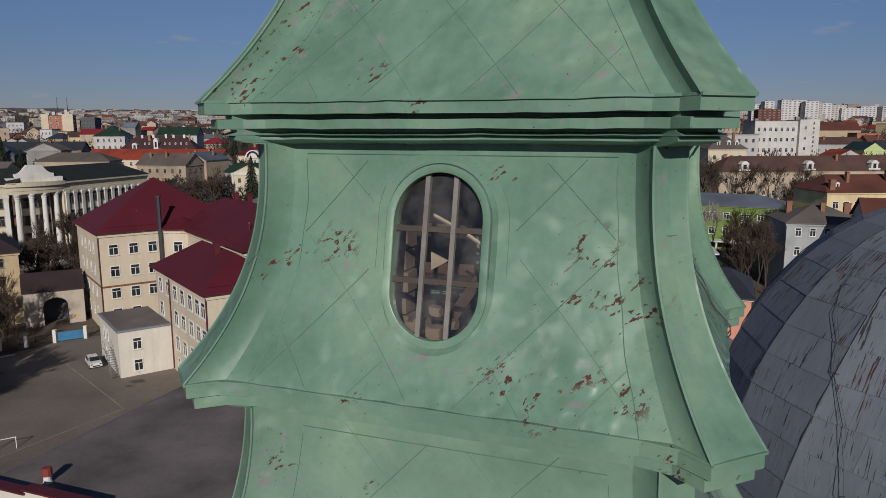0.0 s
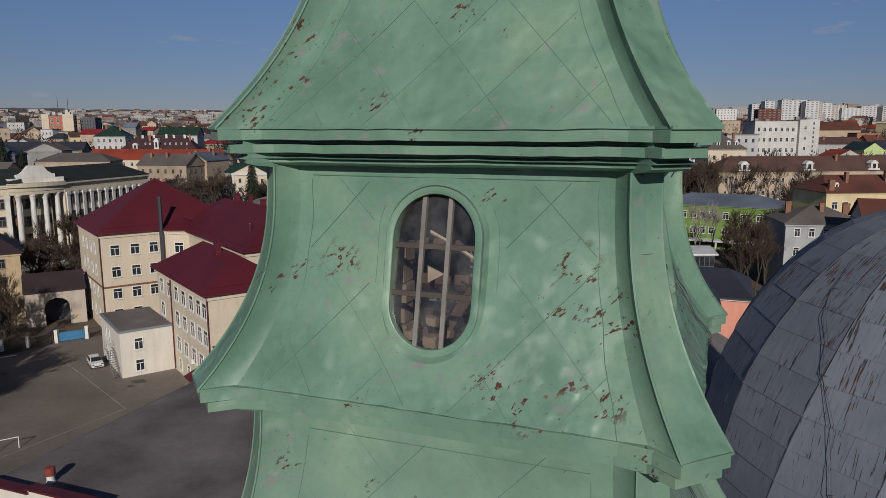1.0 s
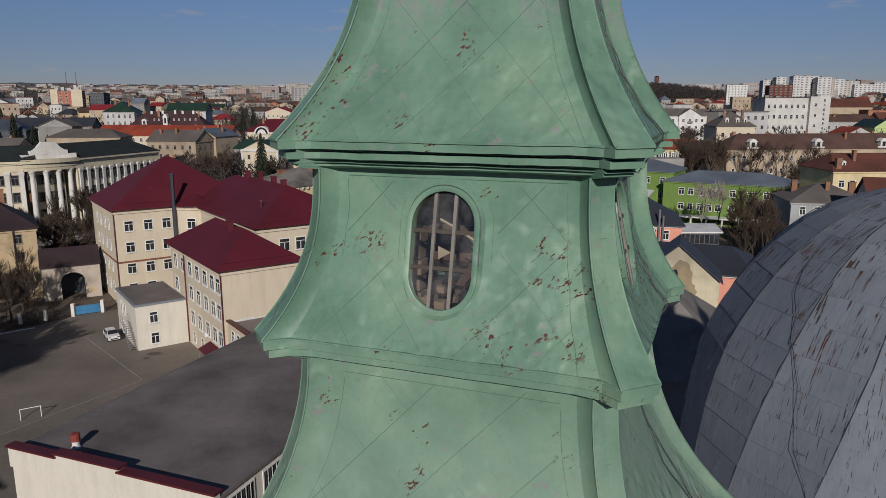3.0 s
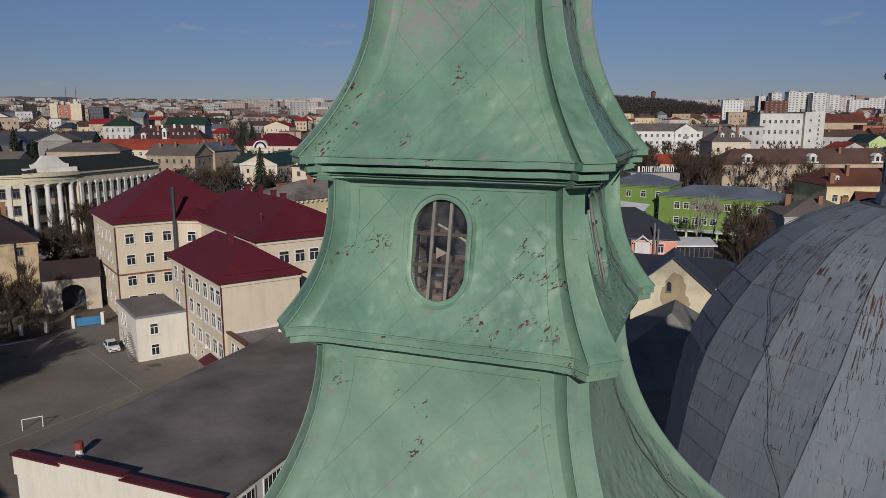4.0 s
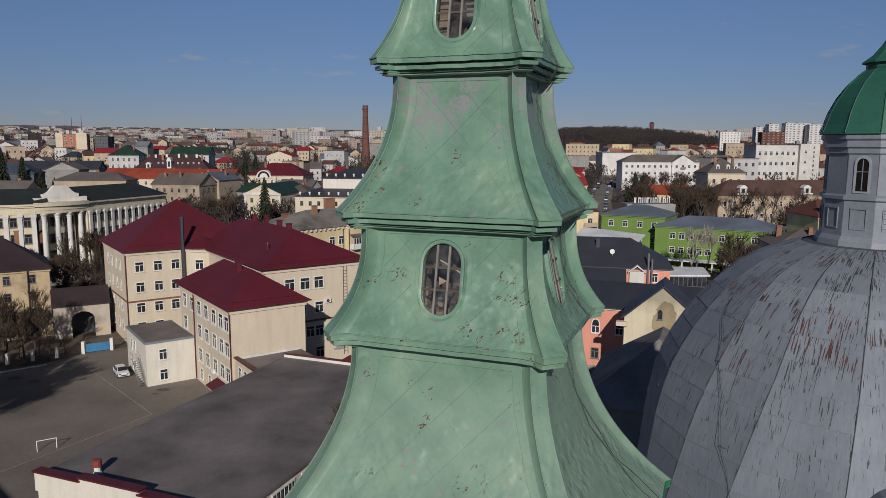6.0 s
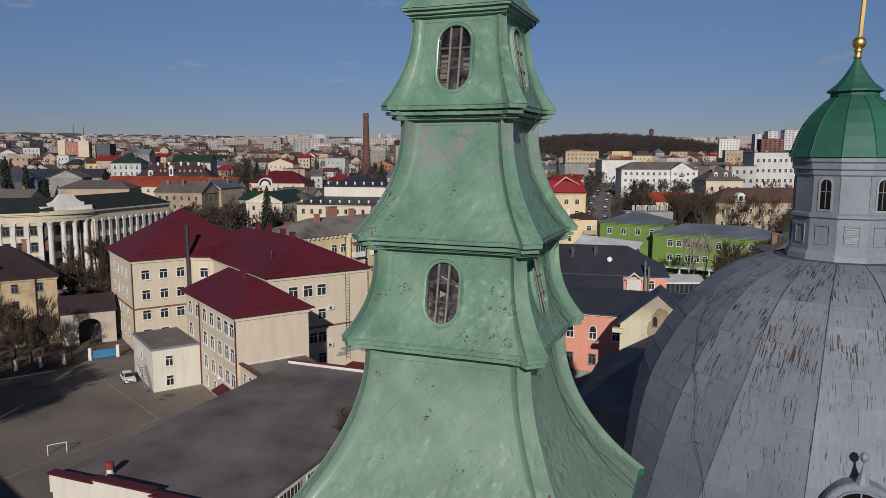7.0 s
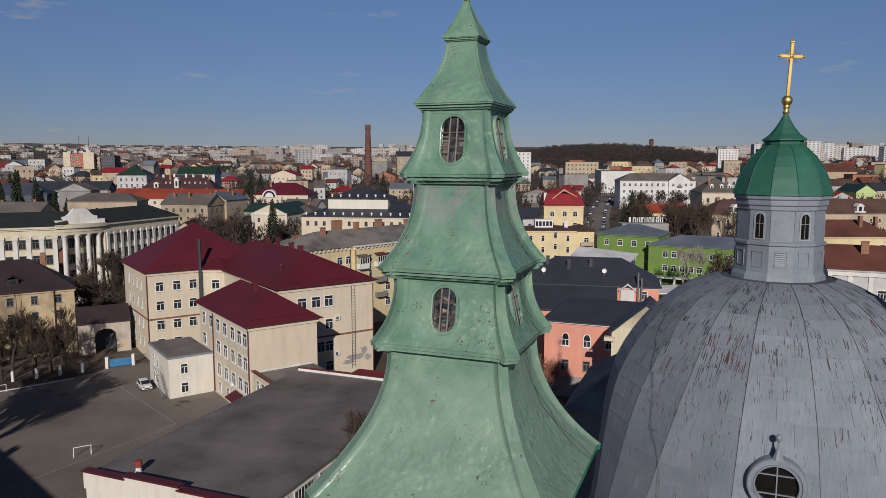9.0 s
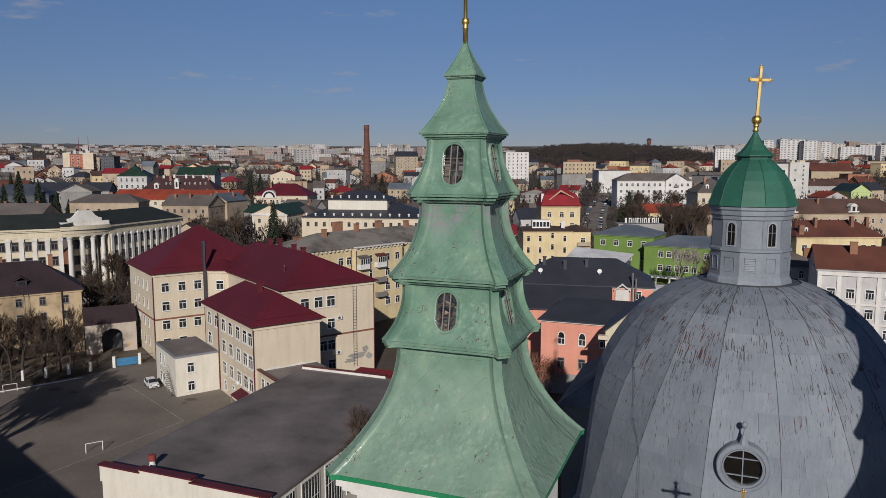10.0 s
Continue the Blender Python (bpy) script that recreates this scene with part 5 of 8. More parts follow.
def wing(x0, x1, y0, y1, h, rise, kind="hip", run=None):
    bm = bmesh.new()
    box(bm, x0, x1, y0, y1, -0.5, h)
    w = part("wall", bm, CREAM, school)
    bm = bmesh.new()
    box(bm, x0 - 0.18, x1 + 0.18, y0 - 0.18, y1 + 0.18, h - 0.75, h - 0.35)
    box(bm, x0 - 0.3, x1 + 0.3, y0 - 0.3, y1 + 0.3, h - 0.35, h - 0.17)
    part("cornice", bm, CREAM, school)
    roof = part("roof", roof_mesh(kind, x0, x1, y0, y1, h, rise, 0.6, run), [MAROON, CREAM], school, "maroon seamed sheet roof")
    bm = bmesh.new()
    ring = [(x0 - 0.66, y0 - 0.66), (x1 + 0.66, y0 - 0.66), (x1 + 0.66, y1 + 0.66), (x0 - 0.66, y1 + 0.66), (x0 - 0.66, y0 - 0.66)]
    tube(bm, [(x, y, h - 0.08) for x, y in ring], 0.09, 6)
    part("gutter", bm, TRIM_RED, roof)
    # snow rail above the eaves
    k = rise / (min(x1 - x0, y1 - y0) / 2 + 0.6)
    for (ax, ay), (bx, by) in (((x0 + 0.4, y0 + 0.1), (x1 - 0.4, y0 + 0.1)), ((x0 + 0.1, y1 - 0.4), (x0 + 0.1, y0 + 0.4))):
        bm = bmesh.new()
        n = int(math.hypot(bx - ax, by - ay) / 0.9)
        z = h + 0.7 * k
        tube(bm, [(ax, ay, z + 0.22), (bx, by, z + 0.22)], 0.018, 4)
        for i in range(n + 1):
            x, y = ax + (bx - ax) * i / n, ay + (by - ay) * i / n
            tube(bm, [(x, y, z - 0.1), (x, y, z + 0.24)], 0.016, 3)
        part("snow_rail", bm, TRIM_RED, roof)
    return w


def belt(x0, x1, y0, y1, z):
    bm = bmesh.new()
    box(bm, x0 - 0.07, x1 + 0.07, y0 - 0.07, y1 + 0.07, z, z + 0.28)
    part("belt_course", bm, TERRACOTTA, school)


wing(0, 10.1, 0, 21.5, 13.1, 3.7)
wing(8.5, 24.9, 9.9, 44, 15.9, 4.4)
wing(-4.0, 18, 38, 56, 16.0, 7.6, "hip", 11.6)
wing(14.0, 24.9, 40, 54, 15.9, 3.4)
# rounded stair bay in the inner corner
BAY = (8.7, 38.3)
bm = bmesh.new()
lathe(bm, [(3.5, -0.5), (3.5, 15.3), (3.68, 15.32), (3.68, 15.65), (3.8, 15.67), (3.8, 15.9)], 28, 0, 0, True, BAY)
part("stair_bay", bm, CREAM, school, "rounded cream stair bay")
bm = bmesh.new()
lathe(bm, [(4.05, 15.86), (4.1, 15.92), (4.1, 16.0), (0.05, 17.6)], 28, 0, 0, True, BAY)
part("bay_roof", bm, MAROON, school)
for a in (-118, -78):
    for z in (12.3, 8.9):
        share("window", WIN, school, pose(BAY[0] + 3.49 * math.cos(radians(a)), BAY[1] + 3.49 * math.sin(radians(a)), z, 0, 0, a + 90))
belt(-4.0, 5.8, 38, 56, 7.35)
belt(10.2, 24.9, 9.9, 44, 7.25)
for z, spots in ((12.35, (2.05, 5.0, 7.85)), (8.95, (2.05, 5.0, 7.75)), (5.5, (2.0, 4.85, 7.6)), (2.2, (2.0, 4.85))):
    windows_on(school, WIN, (-4.0, 38), (5.8, 38), spots, (z,))
windows_on(school, WIN_SLIM, (-4.0, 56), (-4.0, 38), (4, 7, 10.5, 13.5), (12.3, 8.9, 5.4, 2.0))
windows_on(school, window_mesh(1.6, 1.85, 2), (8.5, 9.9), (24.9, 9.9), (3.8, 6.2, 8.4), (12.2,))
windows_on(school, WIN, (8.5, 9.9), (24.9, 9.9), (5.6, 8.4), (8.5,))
windows_on(school, WIN, (8.5, 9.9), (24.9, 9.9), (3.4, 6.9, 8.4), (4.9,))
windows_on(school, WIN, (8.5, 9.9), (24.9, 9.9), (5.4, 8.4), (1.6,))
windows_on(school, WIN_SIDE, (0, 21.5), (0, 0), (2.2, 5.6, 8.9, 12.0, 15.2, 18.0, 20.2), (9.85,))
windows_on(school, WIN_SIDE, (0, 21.5), (0, 0), (2.2, 8.9, 12.0, 15.2, 18.0, 20.2), (6.55, 3.15))
windows_on(school, WIN_SMALL, (0, 15), (0, 0), (2.5, 6.0, 9.0), (0.6,))


def pipe(pts, r, mat, name="downpipe", parent=None, label=""):
    bm = bmesh.new()
    tube(bm, pts, r, 6)
    return part(name, bm, mat, parent or school, label)


for x, y, h in ((-0.12, -0.12, 12.6), (-0.12, 14.8, 12.6), (-4.12, 37.88, 15.4), (24.9, 9.75, 15.4), (5.7, 37.8, 15.4)):
    pipe([(x, y, 0.2), (x, y, h)], 0.08, TRIM_RED)
pipe([(4.9, 36.9, 1.0), (4.9, 36.9, 20.5), (4.9, 36.9, 21.0)], 0.32, BLACK_ROOF, "flue", None, "tall black boiler flue")
pipe([(4.9, 36.9, 21.0), (4.9, 36.9, 21.15), (4.9, 36.9, 21.3)], 0.42, BLACK_ROOF, "flue_cap")
for x in (20.9, 21.5):
    pipe([(x, 9.7, 1.5), (x, 9.7, 15.2)], 0.03, GREY_DARK, "ladder_rail")
for i in range(26):
    pipe([(20.9, 9.7, 2 + i * 0.5), (21.5, 9.7, 2 + i * 0.5)], 0.02, GREY_DARK, "ladder_rung")
for x, z in ((18.3, 9.9), (18.1, 4.1)):
    bm = bmesh.new()
    box(bm, x - 0.42, x + 0.42, 9.5, 9.85, z, z + 0.62)
    unit = part("air_conditioner", bm, WHITE_PAINT, school)
    bm = bmesh.new()
    rings(bm, [[(x - 0.1 + r * math.cos(k * math.tau / 16), y, z + 0.31 + r * math.sin(k * math.tau / 16)) for k in range(16)] for r, y in ((0.24, 9.49), (0.25, 9.47), (0.19, 9.47), (0.06, 9.49))], True, 0, True)
    part("fan_grille", bm, GREY_DARK, unit, "dark round fan grille")
# render fallen off the foot of the wall
rp = random.Random(5)
for x, z, a, h in ((21.6, 3.3, 1.9, 0.6), (23.2, 4.2, 0.9, 0.7), (20.3, 2.6, 1.3, 0.45), (23.9, 2.9, 0.8, 0.6)):
    bm = bmesh.new()
    rim = [(x + a * rp.uniform(0.5, 1.05) * math.cos(k * math.tau / 22), z + h * rp.uniform(0.5, 1.1) * math.sin(k * math.tau / 22)) for k in range(22)]
    rings(bm, [[(u, 9.91, v) for u, v in rim], [(u, 9.885, v) for u, v in rim]], True, 0, True)
    part("bare_patch", bm, GREY_WALL, school, "grey patch of bared render")
bm = bmesh.new()
box(bm, -0.35, -0.05, 6.6, 7.4, 3.0, 3.6)
part("air_conditioner", bm, WHITE_PAINT, school)
for x, y, z0, z1 in ((4.2, 8.0, 15.6, 17.5), (16.6, 19.5, 19.6, 20.9), (16.9, 24, 19.8, 21.0), (16.5, 34, 19.8, 21.2), (21, 40, 17.5, 20.4)):
    chimney_part(school, x, y, z0, z1, 0.75, 0.6, MAROON)
for x, y in ((5.2, 45.0), (11.5, 15.8), (2.5, 41)):
    bm = bmesh.new()
    lathe(bm, [(0.12, 17.4), (0.12, 18.6), (0.2, 18.62), (0.16, 18.8)], 8, 0, 0, True, (x, y))
    part("roof_vent", bm, TRIM_RED, school)

annex = thing("school_annex", "white two-storey flat-roofed annex with an outside iron stair", "annex", pose(*school_point(-6.69, 15.3)[:2], 0, 0, 0, YARD_TURN))
bm = bmesh.new()
box(bm, 0, 6.6, 0, 11.5, -0.3, 6.0)
part("wall", bm, CREAM_WHITE, annex)
bm = bmesh.new()
box(bm, -0.12, 6.6, -0.12, 11.6, 6.0, 6.25)
part("parapet", bm, GREY_PAINT, annex)
bm = bmesh.new()
box(bm, 0.15, 6.5, 0.15, 11.4, 6.25, 6.28)
part("roof", bm, FELT, annex)
windows_on(annex, WIN_SMALL, (0, 0), (6.6, 0), (2.25,), (0.6, 3.5))
windows_on(annex, WIN_SLIM, (0, 11.5), (0, 0), (3.0, 5.0), (3.4, 0.5))
for x0 in (-1.0, -0.15):
    bm = bmesh.new()
    tube(bm, [(x0, 0.4, 0.1), (x0, 3.6, 3.0), (x0, 4.8, 3.0)], 0.05, 4)
    part("stair_string", bm, METAL, annex)
    for z0 in (1.0, ):
        bm = bmesh.new()
        tube(bm, [(x0, 0.4, 1.1), (x0, 3.6, 4.0), (x0, 4.8, 4.0)], 0.025, 4)
        part("handrail", bm, METAL, annex)
for i in range(12):
    y, z = 0.55 + i * 0.265, 0.25 + i * 0.242
    bm = bmesh.new()
    box(bm, -1.0, -0.15, y - 0.12, y + 0.12, z - 0.015, z + 0.015)
    part("tread", bm, METAL, annex)
for x0, y, z in ((-1.0, 0.4, 1.1), (-1.0, 1.5, 2.1), (-1.0, 2.6, 3.1), (-1.0, 3.6, 4.0), (-1.0, 4.8, 4.0)):
    bm = bmesh.new()
    tube(bm, [(x0, y, z - 1.0), (x0, y, z)], 0.02, 4)
    part("baluster", bm, METAL, annex)

porch = thing("porch_roof", "small maroon lean-to porch roof by the school wall", "porch", pose(*school_point(-1.6, 2.6)[:2], 0, 0, 0, YARD_TURN))
bm = bmesh.new()
rings(bm, [[(0, 0, 1.9), (1.6, 0, 2.6), (1.6, 0, 2.7), (0, 0, 2.0)], [(0, 3.2, 1.9), (1.6, 3.2, 2.6), (1.6, 3.2, 2.7), (0, 3.2, 2.0)]], True, 0, True)
part("roof", bm, MAROON, porch)
for y in (0.15, 3.05):
    bm = bmesh.new()
    tube(bm, [(0.1, y, 0), (0.1, y, 1.95)], 0.05, 5)
    part("post", bm, METAL, porch)

# low connecting building between school and gym
link = thing("link_building", "low cream link building with a dark felt roof and red verge", "building", pose(*school_point(0.4, -6.6)[:2], 0, 0, 0, YARD_TURN))
bm = bmesh.new()
box(bm, 0, 9.0, 0, 6.5, -0.3, 6.35)
part("wall", bm, CREAM, link)
bm = bmesh.new()
box(bm, 0.3, 9.0, 0.3, 6.5, 6.35, 6.45)
part("roof", bm, FELT, link)
bm = bmesh.new()
box(bm, 0, 0.3, 0, 6.5, 6.35, 6.72)
part("parapet", bm, CREAM, link)
bm = bmesh.new()
box(bm, -0.14, 0.4, -0.1, 6.55, 6.72, 6.9)
part("verge", bm, TRIM_RED, link, "maroon tin coping")
rl = random.Random(4)
bm = bmesh.new()
face(bm, [(0.4, 6.46, 6.45)] + [(9.0, 6.46, 6.45)] + [(9.0 - 0.4 * i, 6.46, 6.55 + rl.uniform(0.02, 0.28)) for i in range(22)])
part("flashing", bm, WHITE_PLASTER, link, "ragged white mortar flashing")
windows_on(link, WIN_SMALL, (0, 6.5), (0, 0), (1.9, 3.7), (4.4,))

# ---- gym ----
GYM_AT = (-32.5, 46.7)
gym = thing("gym_hall", "cream gym hall with a wide flat grey felt roof", "hall", pose(*GYM_AT, 0, 0, 0, CHURCH_TURN))
bm = bmesh.new()
box(bm, 0, 18.2, 0, 35.1, -0.3, 6.9)
part("wall", bm, CREAM_WHITE, gym)
bm = bmesh.new()
box(bm, -0.25, 18.5, 0.5, 35.3, 6.9, 7.15)
part("roof", bm, FELT, gym, "grey bitumen felt roof")
bm = bmesh.new()
tube(bm, [(-0.22, 0.3, 7.17), (-0.22, 35.3, 7.17)], 0.05, 4)
part("eaves_trim", bm, METAL, gym)
for x0, x1, h in ((-0.1, 4.6, 7.55), (4.6, 10.5, 7.85), (10.5, 18.5, 7.55)):
    bm = bmesh.new()
    box(bm, x0, x1, -0.15, 0.45, 6.0, h)
    wallp = part("parapet", bm, CREAM_WHITE, gym)
    bm = bmesh.new()
    box(bm, x0 - 0.12, x1 + 0.12, -0.3, 0.6, h, h + 0.14)
    part("parapet_cap", bm, TRIM_RED, wallp, "maroon tin parapet cap")
bm = bmesh.new()
box(bm, -0.25, 12.5, 35.0, 35.35, 7.15, 7.5)
part("parapet", bm, WHITE_PLASTER, gym)
bm = bmesh.new()
box(bm, -0.3, 12.6, 34.95, 35.45, 7.5, 7.62)
part("parapet_cap", bm, TRIM_RED, gym)
bm = bmesh.new()
lathe(bm, [(0.34, 7.15), (0.27, 7.35), (0.26, 7.7), (0.36, 7.71), (0.36, 8.25), (0.25, 8.3)], 12, 0, 0, True, (4.0, 2.2))
for f in bm.faces:
    f.material_index = 1 if f.calc_center_median().z > 7.705 else 0
part("roof_vent", bm, [WHITE_PAINT, plain("faded_red_paint", (0.26, 0.05, 0.04), 0.7)], gym, "white roof vent with a faded red cowl")
for i in range(8):
    y0 = 1.2 + i * 4.2
    bm = bmesh.new()
    rings(bm, [[(18.22, y0, 1.5), (18.22, y0 + 3.2, 1.5), (18.22, y0 + 3.2, 6.4), (18.22, y0, 6.4)], [(18.3, y0, 1.5), (18.3, y0 + 3.2, 1.5), (18.3, y0 + 3.2, 6.4), (18.3, y0, 6.4)], [(18.3, y0 + 0.12, 1.62), (18.3, y0 + 3.08, 1.62), (18.3, y0 + 3.08, 6.28), (18.3, y0 + 0.12, 6.28)]])
    wf = part("window_frame", bm, WHITE_PAINT, gym)
    bm = bmesh.new()
    face(bm, [(18.24, y0 + 0.1, 1.6), (18.24, y0 + 3.1, 1.6), (18.24, y0 + 3.1, 6.3), (18.24, y0 + 0.1, 6.3)])
    part("pane", bm, GLASS, wf)
    bm = bmesh.new()
    tube(bm, [(18.32, y0 + 0.1, 4.3), (18.32, y0 + 3.1, 4.3)], 0.035, 4)
    part("bar", bm, WHITE_PAINT, wf)
    for q in range(1, 6):
        bm = bmesh.new()
        tube(bm, [(18.34, y0 + q * 0.53, 1.6), (18.34, y0 + q * 0.53, 6.3)], 0.022, 4)
        part("bar", bm, WHITE_PAINT, wf)
bm = bmesh.new()
slab(bm, [(6.8, 36.0), (12.4, 36.0), (12.4, 39.0), (6.8, 39.0)], 6.6, 7.1)
part("canopy", bm, BRIGHT_RED, gym)

# ---- goals and car ----
def goal(at, turn):
    g = thing("football_goal", "small white steel-pipe football goal without a net", "goal", pose(*at, 0, 0, 0, turn), "goals of the yard")
    for x in (-0.95, 0.95):
        bm = bmesh.new()
        tube(bm, [(x, 0, 0), (x, 0, 1.2)], 0.045, 8)
        part("post", bm, WHITE_PAINT, g)
        bm = bmesh.new()
        tube(bm, [(x, 0, 1.2), (x, 0.8, 0.03), (x, 0, 0.03)], 0.03, 6)
        part("stay", bm, WHITE_PAINT, g)
    bm = bmesh.new()
    tube(bm, [(-0.99, 0, 1.2), (0.99, 0, 1.2)], 0.045, 8)
    part("crossbar", bm, WHITE_PAINT, g)
    return g


football_goal = goal((-43.9, 67.7), 33)
copy_thing(football_goal, pose(-68.6, 91.0, 0, 0, 0, 33))


def car(label, at, turn, paint):
    c = thing("car", label, "car", pose(at[0], at[1], at[2] if len(at) > 2 else ground_z(at[0], at[1]), 0, 0, turn))
    side = [(-2.0, 0.35), (2.05, 0.35), (2.1, 0.7), (1.9, 0.9), (0.95, 1.02), (0.25, 1.48), (-1.35, 1.52), (-1.95, 1.05), (-2.05, 0.7)]
    bm = bmesh.new()
    loops = []
    for y, k in ((-0.86, 0.94), (-0.82, 1.0), (-0.5, 1.01), (0, 1.02), (0.5, 1.01), (0.82, 1.0), (0.86, 0.94)):
        loops.append([(x * (0.97 if abs(y) > 0.84 else 1), y * (0.8 if z > 1.2 else 1), 0.35 + (z - 0.35) * k) for x, z in side])
    rings(bm, loops, True, 0, True)
    part("body", bm, paint, c, smooth=False)
    for pts in ([(1.0, -0.74, 1.04), (1.0, 0.74, 1.04), (0.33, 0.62, 1.5), (0.33, -0.62, 1.5)], [(-1.9, -0.6, 1.1), (-1.9, 0.6, 1.1), (-1.4, 0.55, 1.5), (-1.4, -0.55, 1.5)]):
        bm = bmesh.new()
        n = 0.045 if pts[0][0] > 0 else -0.05
        face(bm, [(x + n, y, z + 0.03) for x, y, z in pts])
        part("windscreen", bm, GLASS, c)
    for s in (-1, 1):
        for x0, x1 in ((-1.6, -0.5), (-0.42, 0.62)):
            bm = bmesh.new()
            face(bm, [(x0 - (0.1 if x0 < -1 else 0), s * 0.86, 1.0), (x1 + (0.2 if x1 > 0 else 0), s * 0.86, 1.0), (x1 - (0.25 if x1 > 0 else 0), s * 0.715, 1.42), (x0 + 0.1, s * 0.715, 1.42)])
            part("side_window", bm, GLASS, c)
        for x in (-1.3, 1.3):
            bm = bmesh.new()
            loops = [[(x + r * math.cos(a * math.tau / 14), s * y, 0.32 + r * math.sin(a * math.tau / 14)) for a in range(14)] for r, y in ((0.2, 0.9), (0.31, 0.89), (0.32, 0.8), (0.31, 0.7))]
            rings(bm, loops, True, 0, True)
            wheel = part("wheel", bm, TYRE, c)
            bm = bmesh.new()
            bm.faces.new([bm.verts.new((x + 0.19 * math.cos(a * math.tau / 12), s * 0.905, 0.32 + 0.19 * math.sin(a * math.tau / 12))) for a in range(12)])
            part("rim", bm, METAL, wheel)
        bm = bmesh.new()
        box(bm, 1.85, 2.08, s * 0.62 - 0.16, s * 0.62 + 0.16, 0.68, 0.84)
        part("headlight", bm, GLASS, c)
    bm = bmesh.new()
    box(bm, 2.0, 2.12, -0.5, 0.5, 0.45, 0.6)
    part("grille", bm, TYRE, c)
    c.scale = (0.88, 0.88, 0.88)
    return c


car("parked white hatchback in the school yard", (-47.5, 93.7), -54, plain("white_car_paint", (0.72, 0.73, 0.74), 0.25, 0, 0.5, 3, 0.04, 0.0))


# ---- old houses by the yard ----
tenement = house("old_tenement", "old stained ochre tenement with a dark hipped roof", (-78.6, 107.6), 33, 24, 13, 12.2, OCHRE_OLD, DARK_BROWN_ROOF, "hip", 5.0, 4, 6, WIN_DARK, 3, 3, "tenement", "", 1.0, 2.9, True, 0.5, "fr")
tenement_dormer = bmesh.new()
box(tenement_dormer, 1.6, 3.4, 1.0, 4.0, 13.1, 14.3)
rings(tenement_dormer, [[(1.3, y, 14.2), (2.5, y, 14.9), (3.7, y, 14.2), (3.7, y, 14.3), (2.5, y, 15.02), (1.3, y, 14.3)] for y in (0.8, 4.2)], True, 0, True)
tenement_dormer = part("dormer", tenement_dormer, DARK_BROWN_ROOF, tenement)
bm = bmesh.new()
box(bm, 2.0, 3.0, 0.96, 1.02, 13.4, 14.1)
part("pane", bm, GLASS, tenement_dormer)
for x in (2.6, 3.4):
    bm = bmesh.new()
    tube(bm, [(x, -0.3, 3.0), (x, -0.3, 12.8)], 0.035, 4)
    part("ladder_rail", bm, GREY_DARK, tenement)
bm = bmesh.new()
tube(bm, [(8.7, -0.25, 0.3), (8.7, -0.25, 11.6), (8.7, -0.5, 12.0)], 0.09, 6)
part("downpipe", bm, DARK_BROWN_ROOF, tenement)
bm = bmesh.new()
box(bm, -4.6, 0.4, -2.2, 0, 2.5, 2.75)
box(bm, -4.4, -4.1, -2.0, -1.7, 0, 2.5)
box(bm, 0.0, 0.3, -2.0, -1.7, 0, 2.5)
part("door_canopy", bm, DARK_BROWN_ROOF, tenement)

arch = thing("arched_gateway", "weathered plaster wall with a dark arched passage under a lean-to", "gateway", pose(-63.4, 113.2, 0, 0, 0, 30))
bm = bmesh.new()
n = 14
for a, b in zip(range(n), range(1, n + 1)):
    x0, x1 = 0.6 - 1.8 * math.cos(math.pi * a / n), 0.6 - 1.8 * math.cos(math.pi * b / n)
    z0, z1 = 3.35 + 1.45 * math.sin(math.pi * a / n), 3.35 + 1.45 * math.sin(math.pi * b / n)
    for y in (0, 0.9):
        face(bm, [(x0, y, z0), (x1, y, z1), (x1, y, 5.95), (x0, y, 5.95)])
    face(bm, [(x0, 0, z0), (x1, 0, z1), (x1, 0.9, z1), (x0, 0.9, z0)])
    face(bm, [(x0, 0, 5.95), (x1, 0, 5.95), (x1, 0.9, 5.95), (x0, 0.9, 5.95)])
box(bm, -3.9, -1.2, 0, 0.9, -0.4, 5.95)
box(bm, 2.4, 4.8, 0, 0.9, -0.4, 5.95)
part("wall", bm, streaked_wall("weathered_wall", (0.46, 0.40, 0.34), 0.45), arch)
bm = bmesh.new()
rings(bm, [[(-4.1, -0.35, 5.9), (5.0, -0.35, 5.9), (5.0, -0.35, 6.05), (-4.1, -0.35, 6.05)], [(-4.1, 3.6, 8.4), (5.0, 3.6, 8.4), (5.0, 3.6, 8.55), (-4.1, 3.6, 8.55)]], True, 0, True)
part("roof", bm, DARK_BROWN_ROOF, arch)
# passage lined dark grey and closed behind: its inner shade is painted in
bm = bmesh.new()
box(bm, -3.9, 4.8, 0.9, 3.6, -0.4, 0.02)
box(bm, -1.7, -1.25, 0.9, 3.6, 0.02, 4.8)
box(bm, 2.45, 2.9, 0.9, 3.6, 0.02, 4.8)
box(bm, -1.7, 2.9, 0.9, 3.6, 4.82, 5.1)
box(bm, -1.2, 2.4, 3.3, 3.55, 0.02, 4.8)
part("passage", bm, GREY_DARK, arch)
rk = random.Random(12)
bm = bmesh.new()
face(bm, [(3.4 + 0.75 * rk.uniform(0.6, 1.1) * math.cos(q * math.tau / 14), -0.006, 1.5 + 0.65 * rk.uniform(0.6, 1.1) * math.sin(q * math.tau / 14)) for q in range(14)])
part("bare_render", bm, OCHRE_OLD, arch, "ochre patch of bared render")

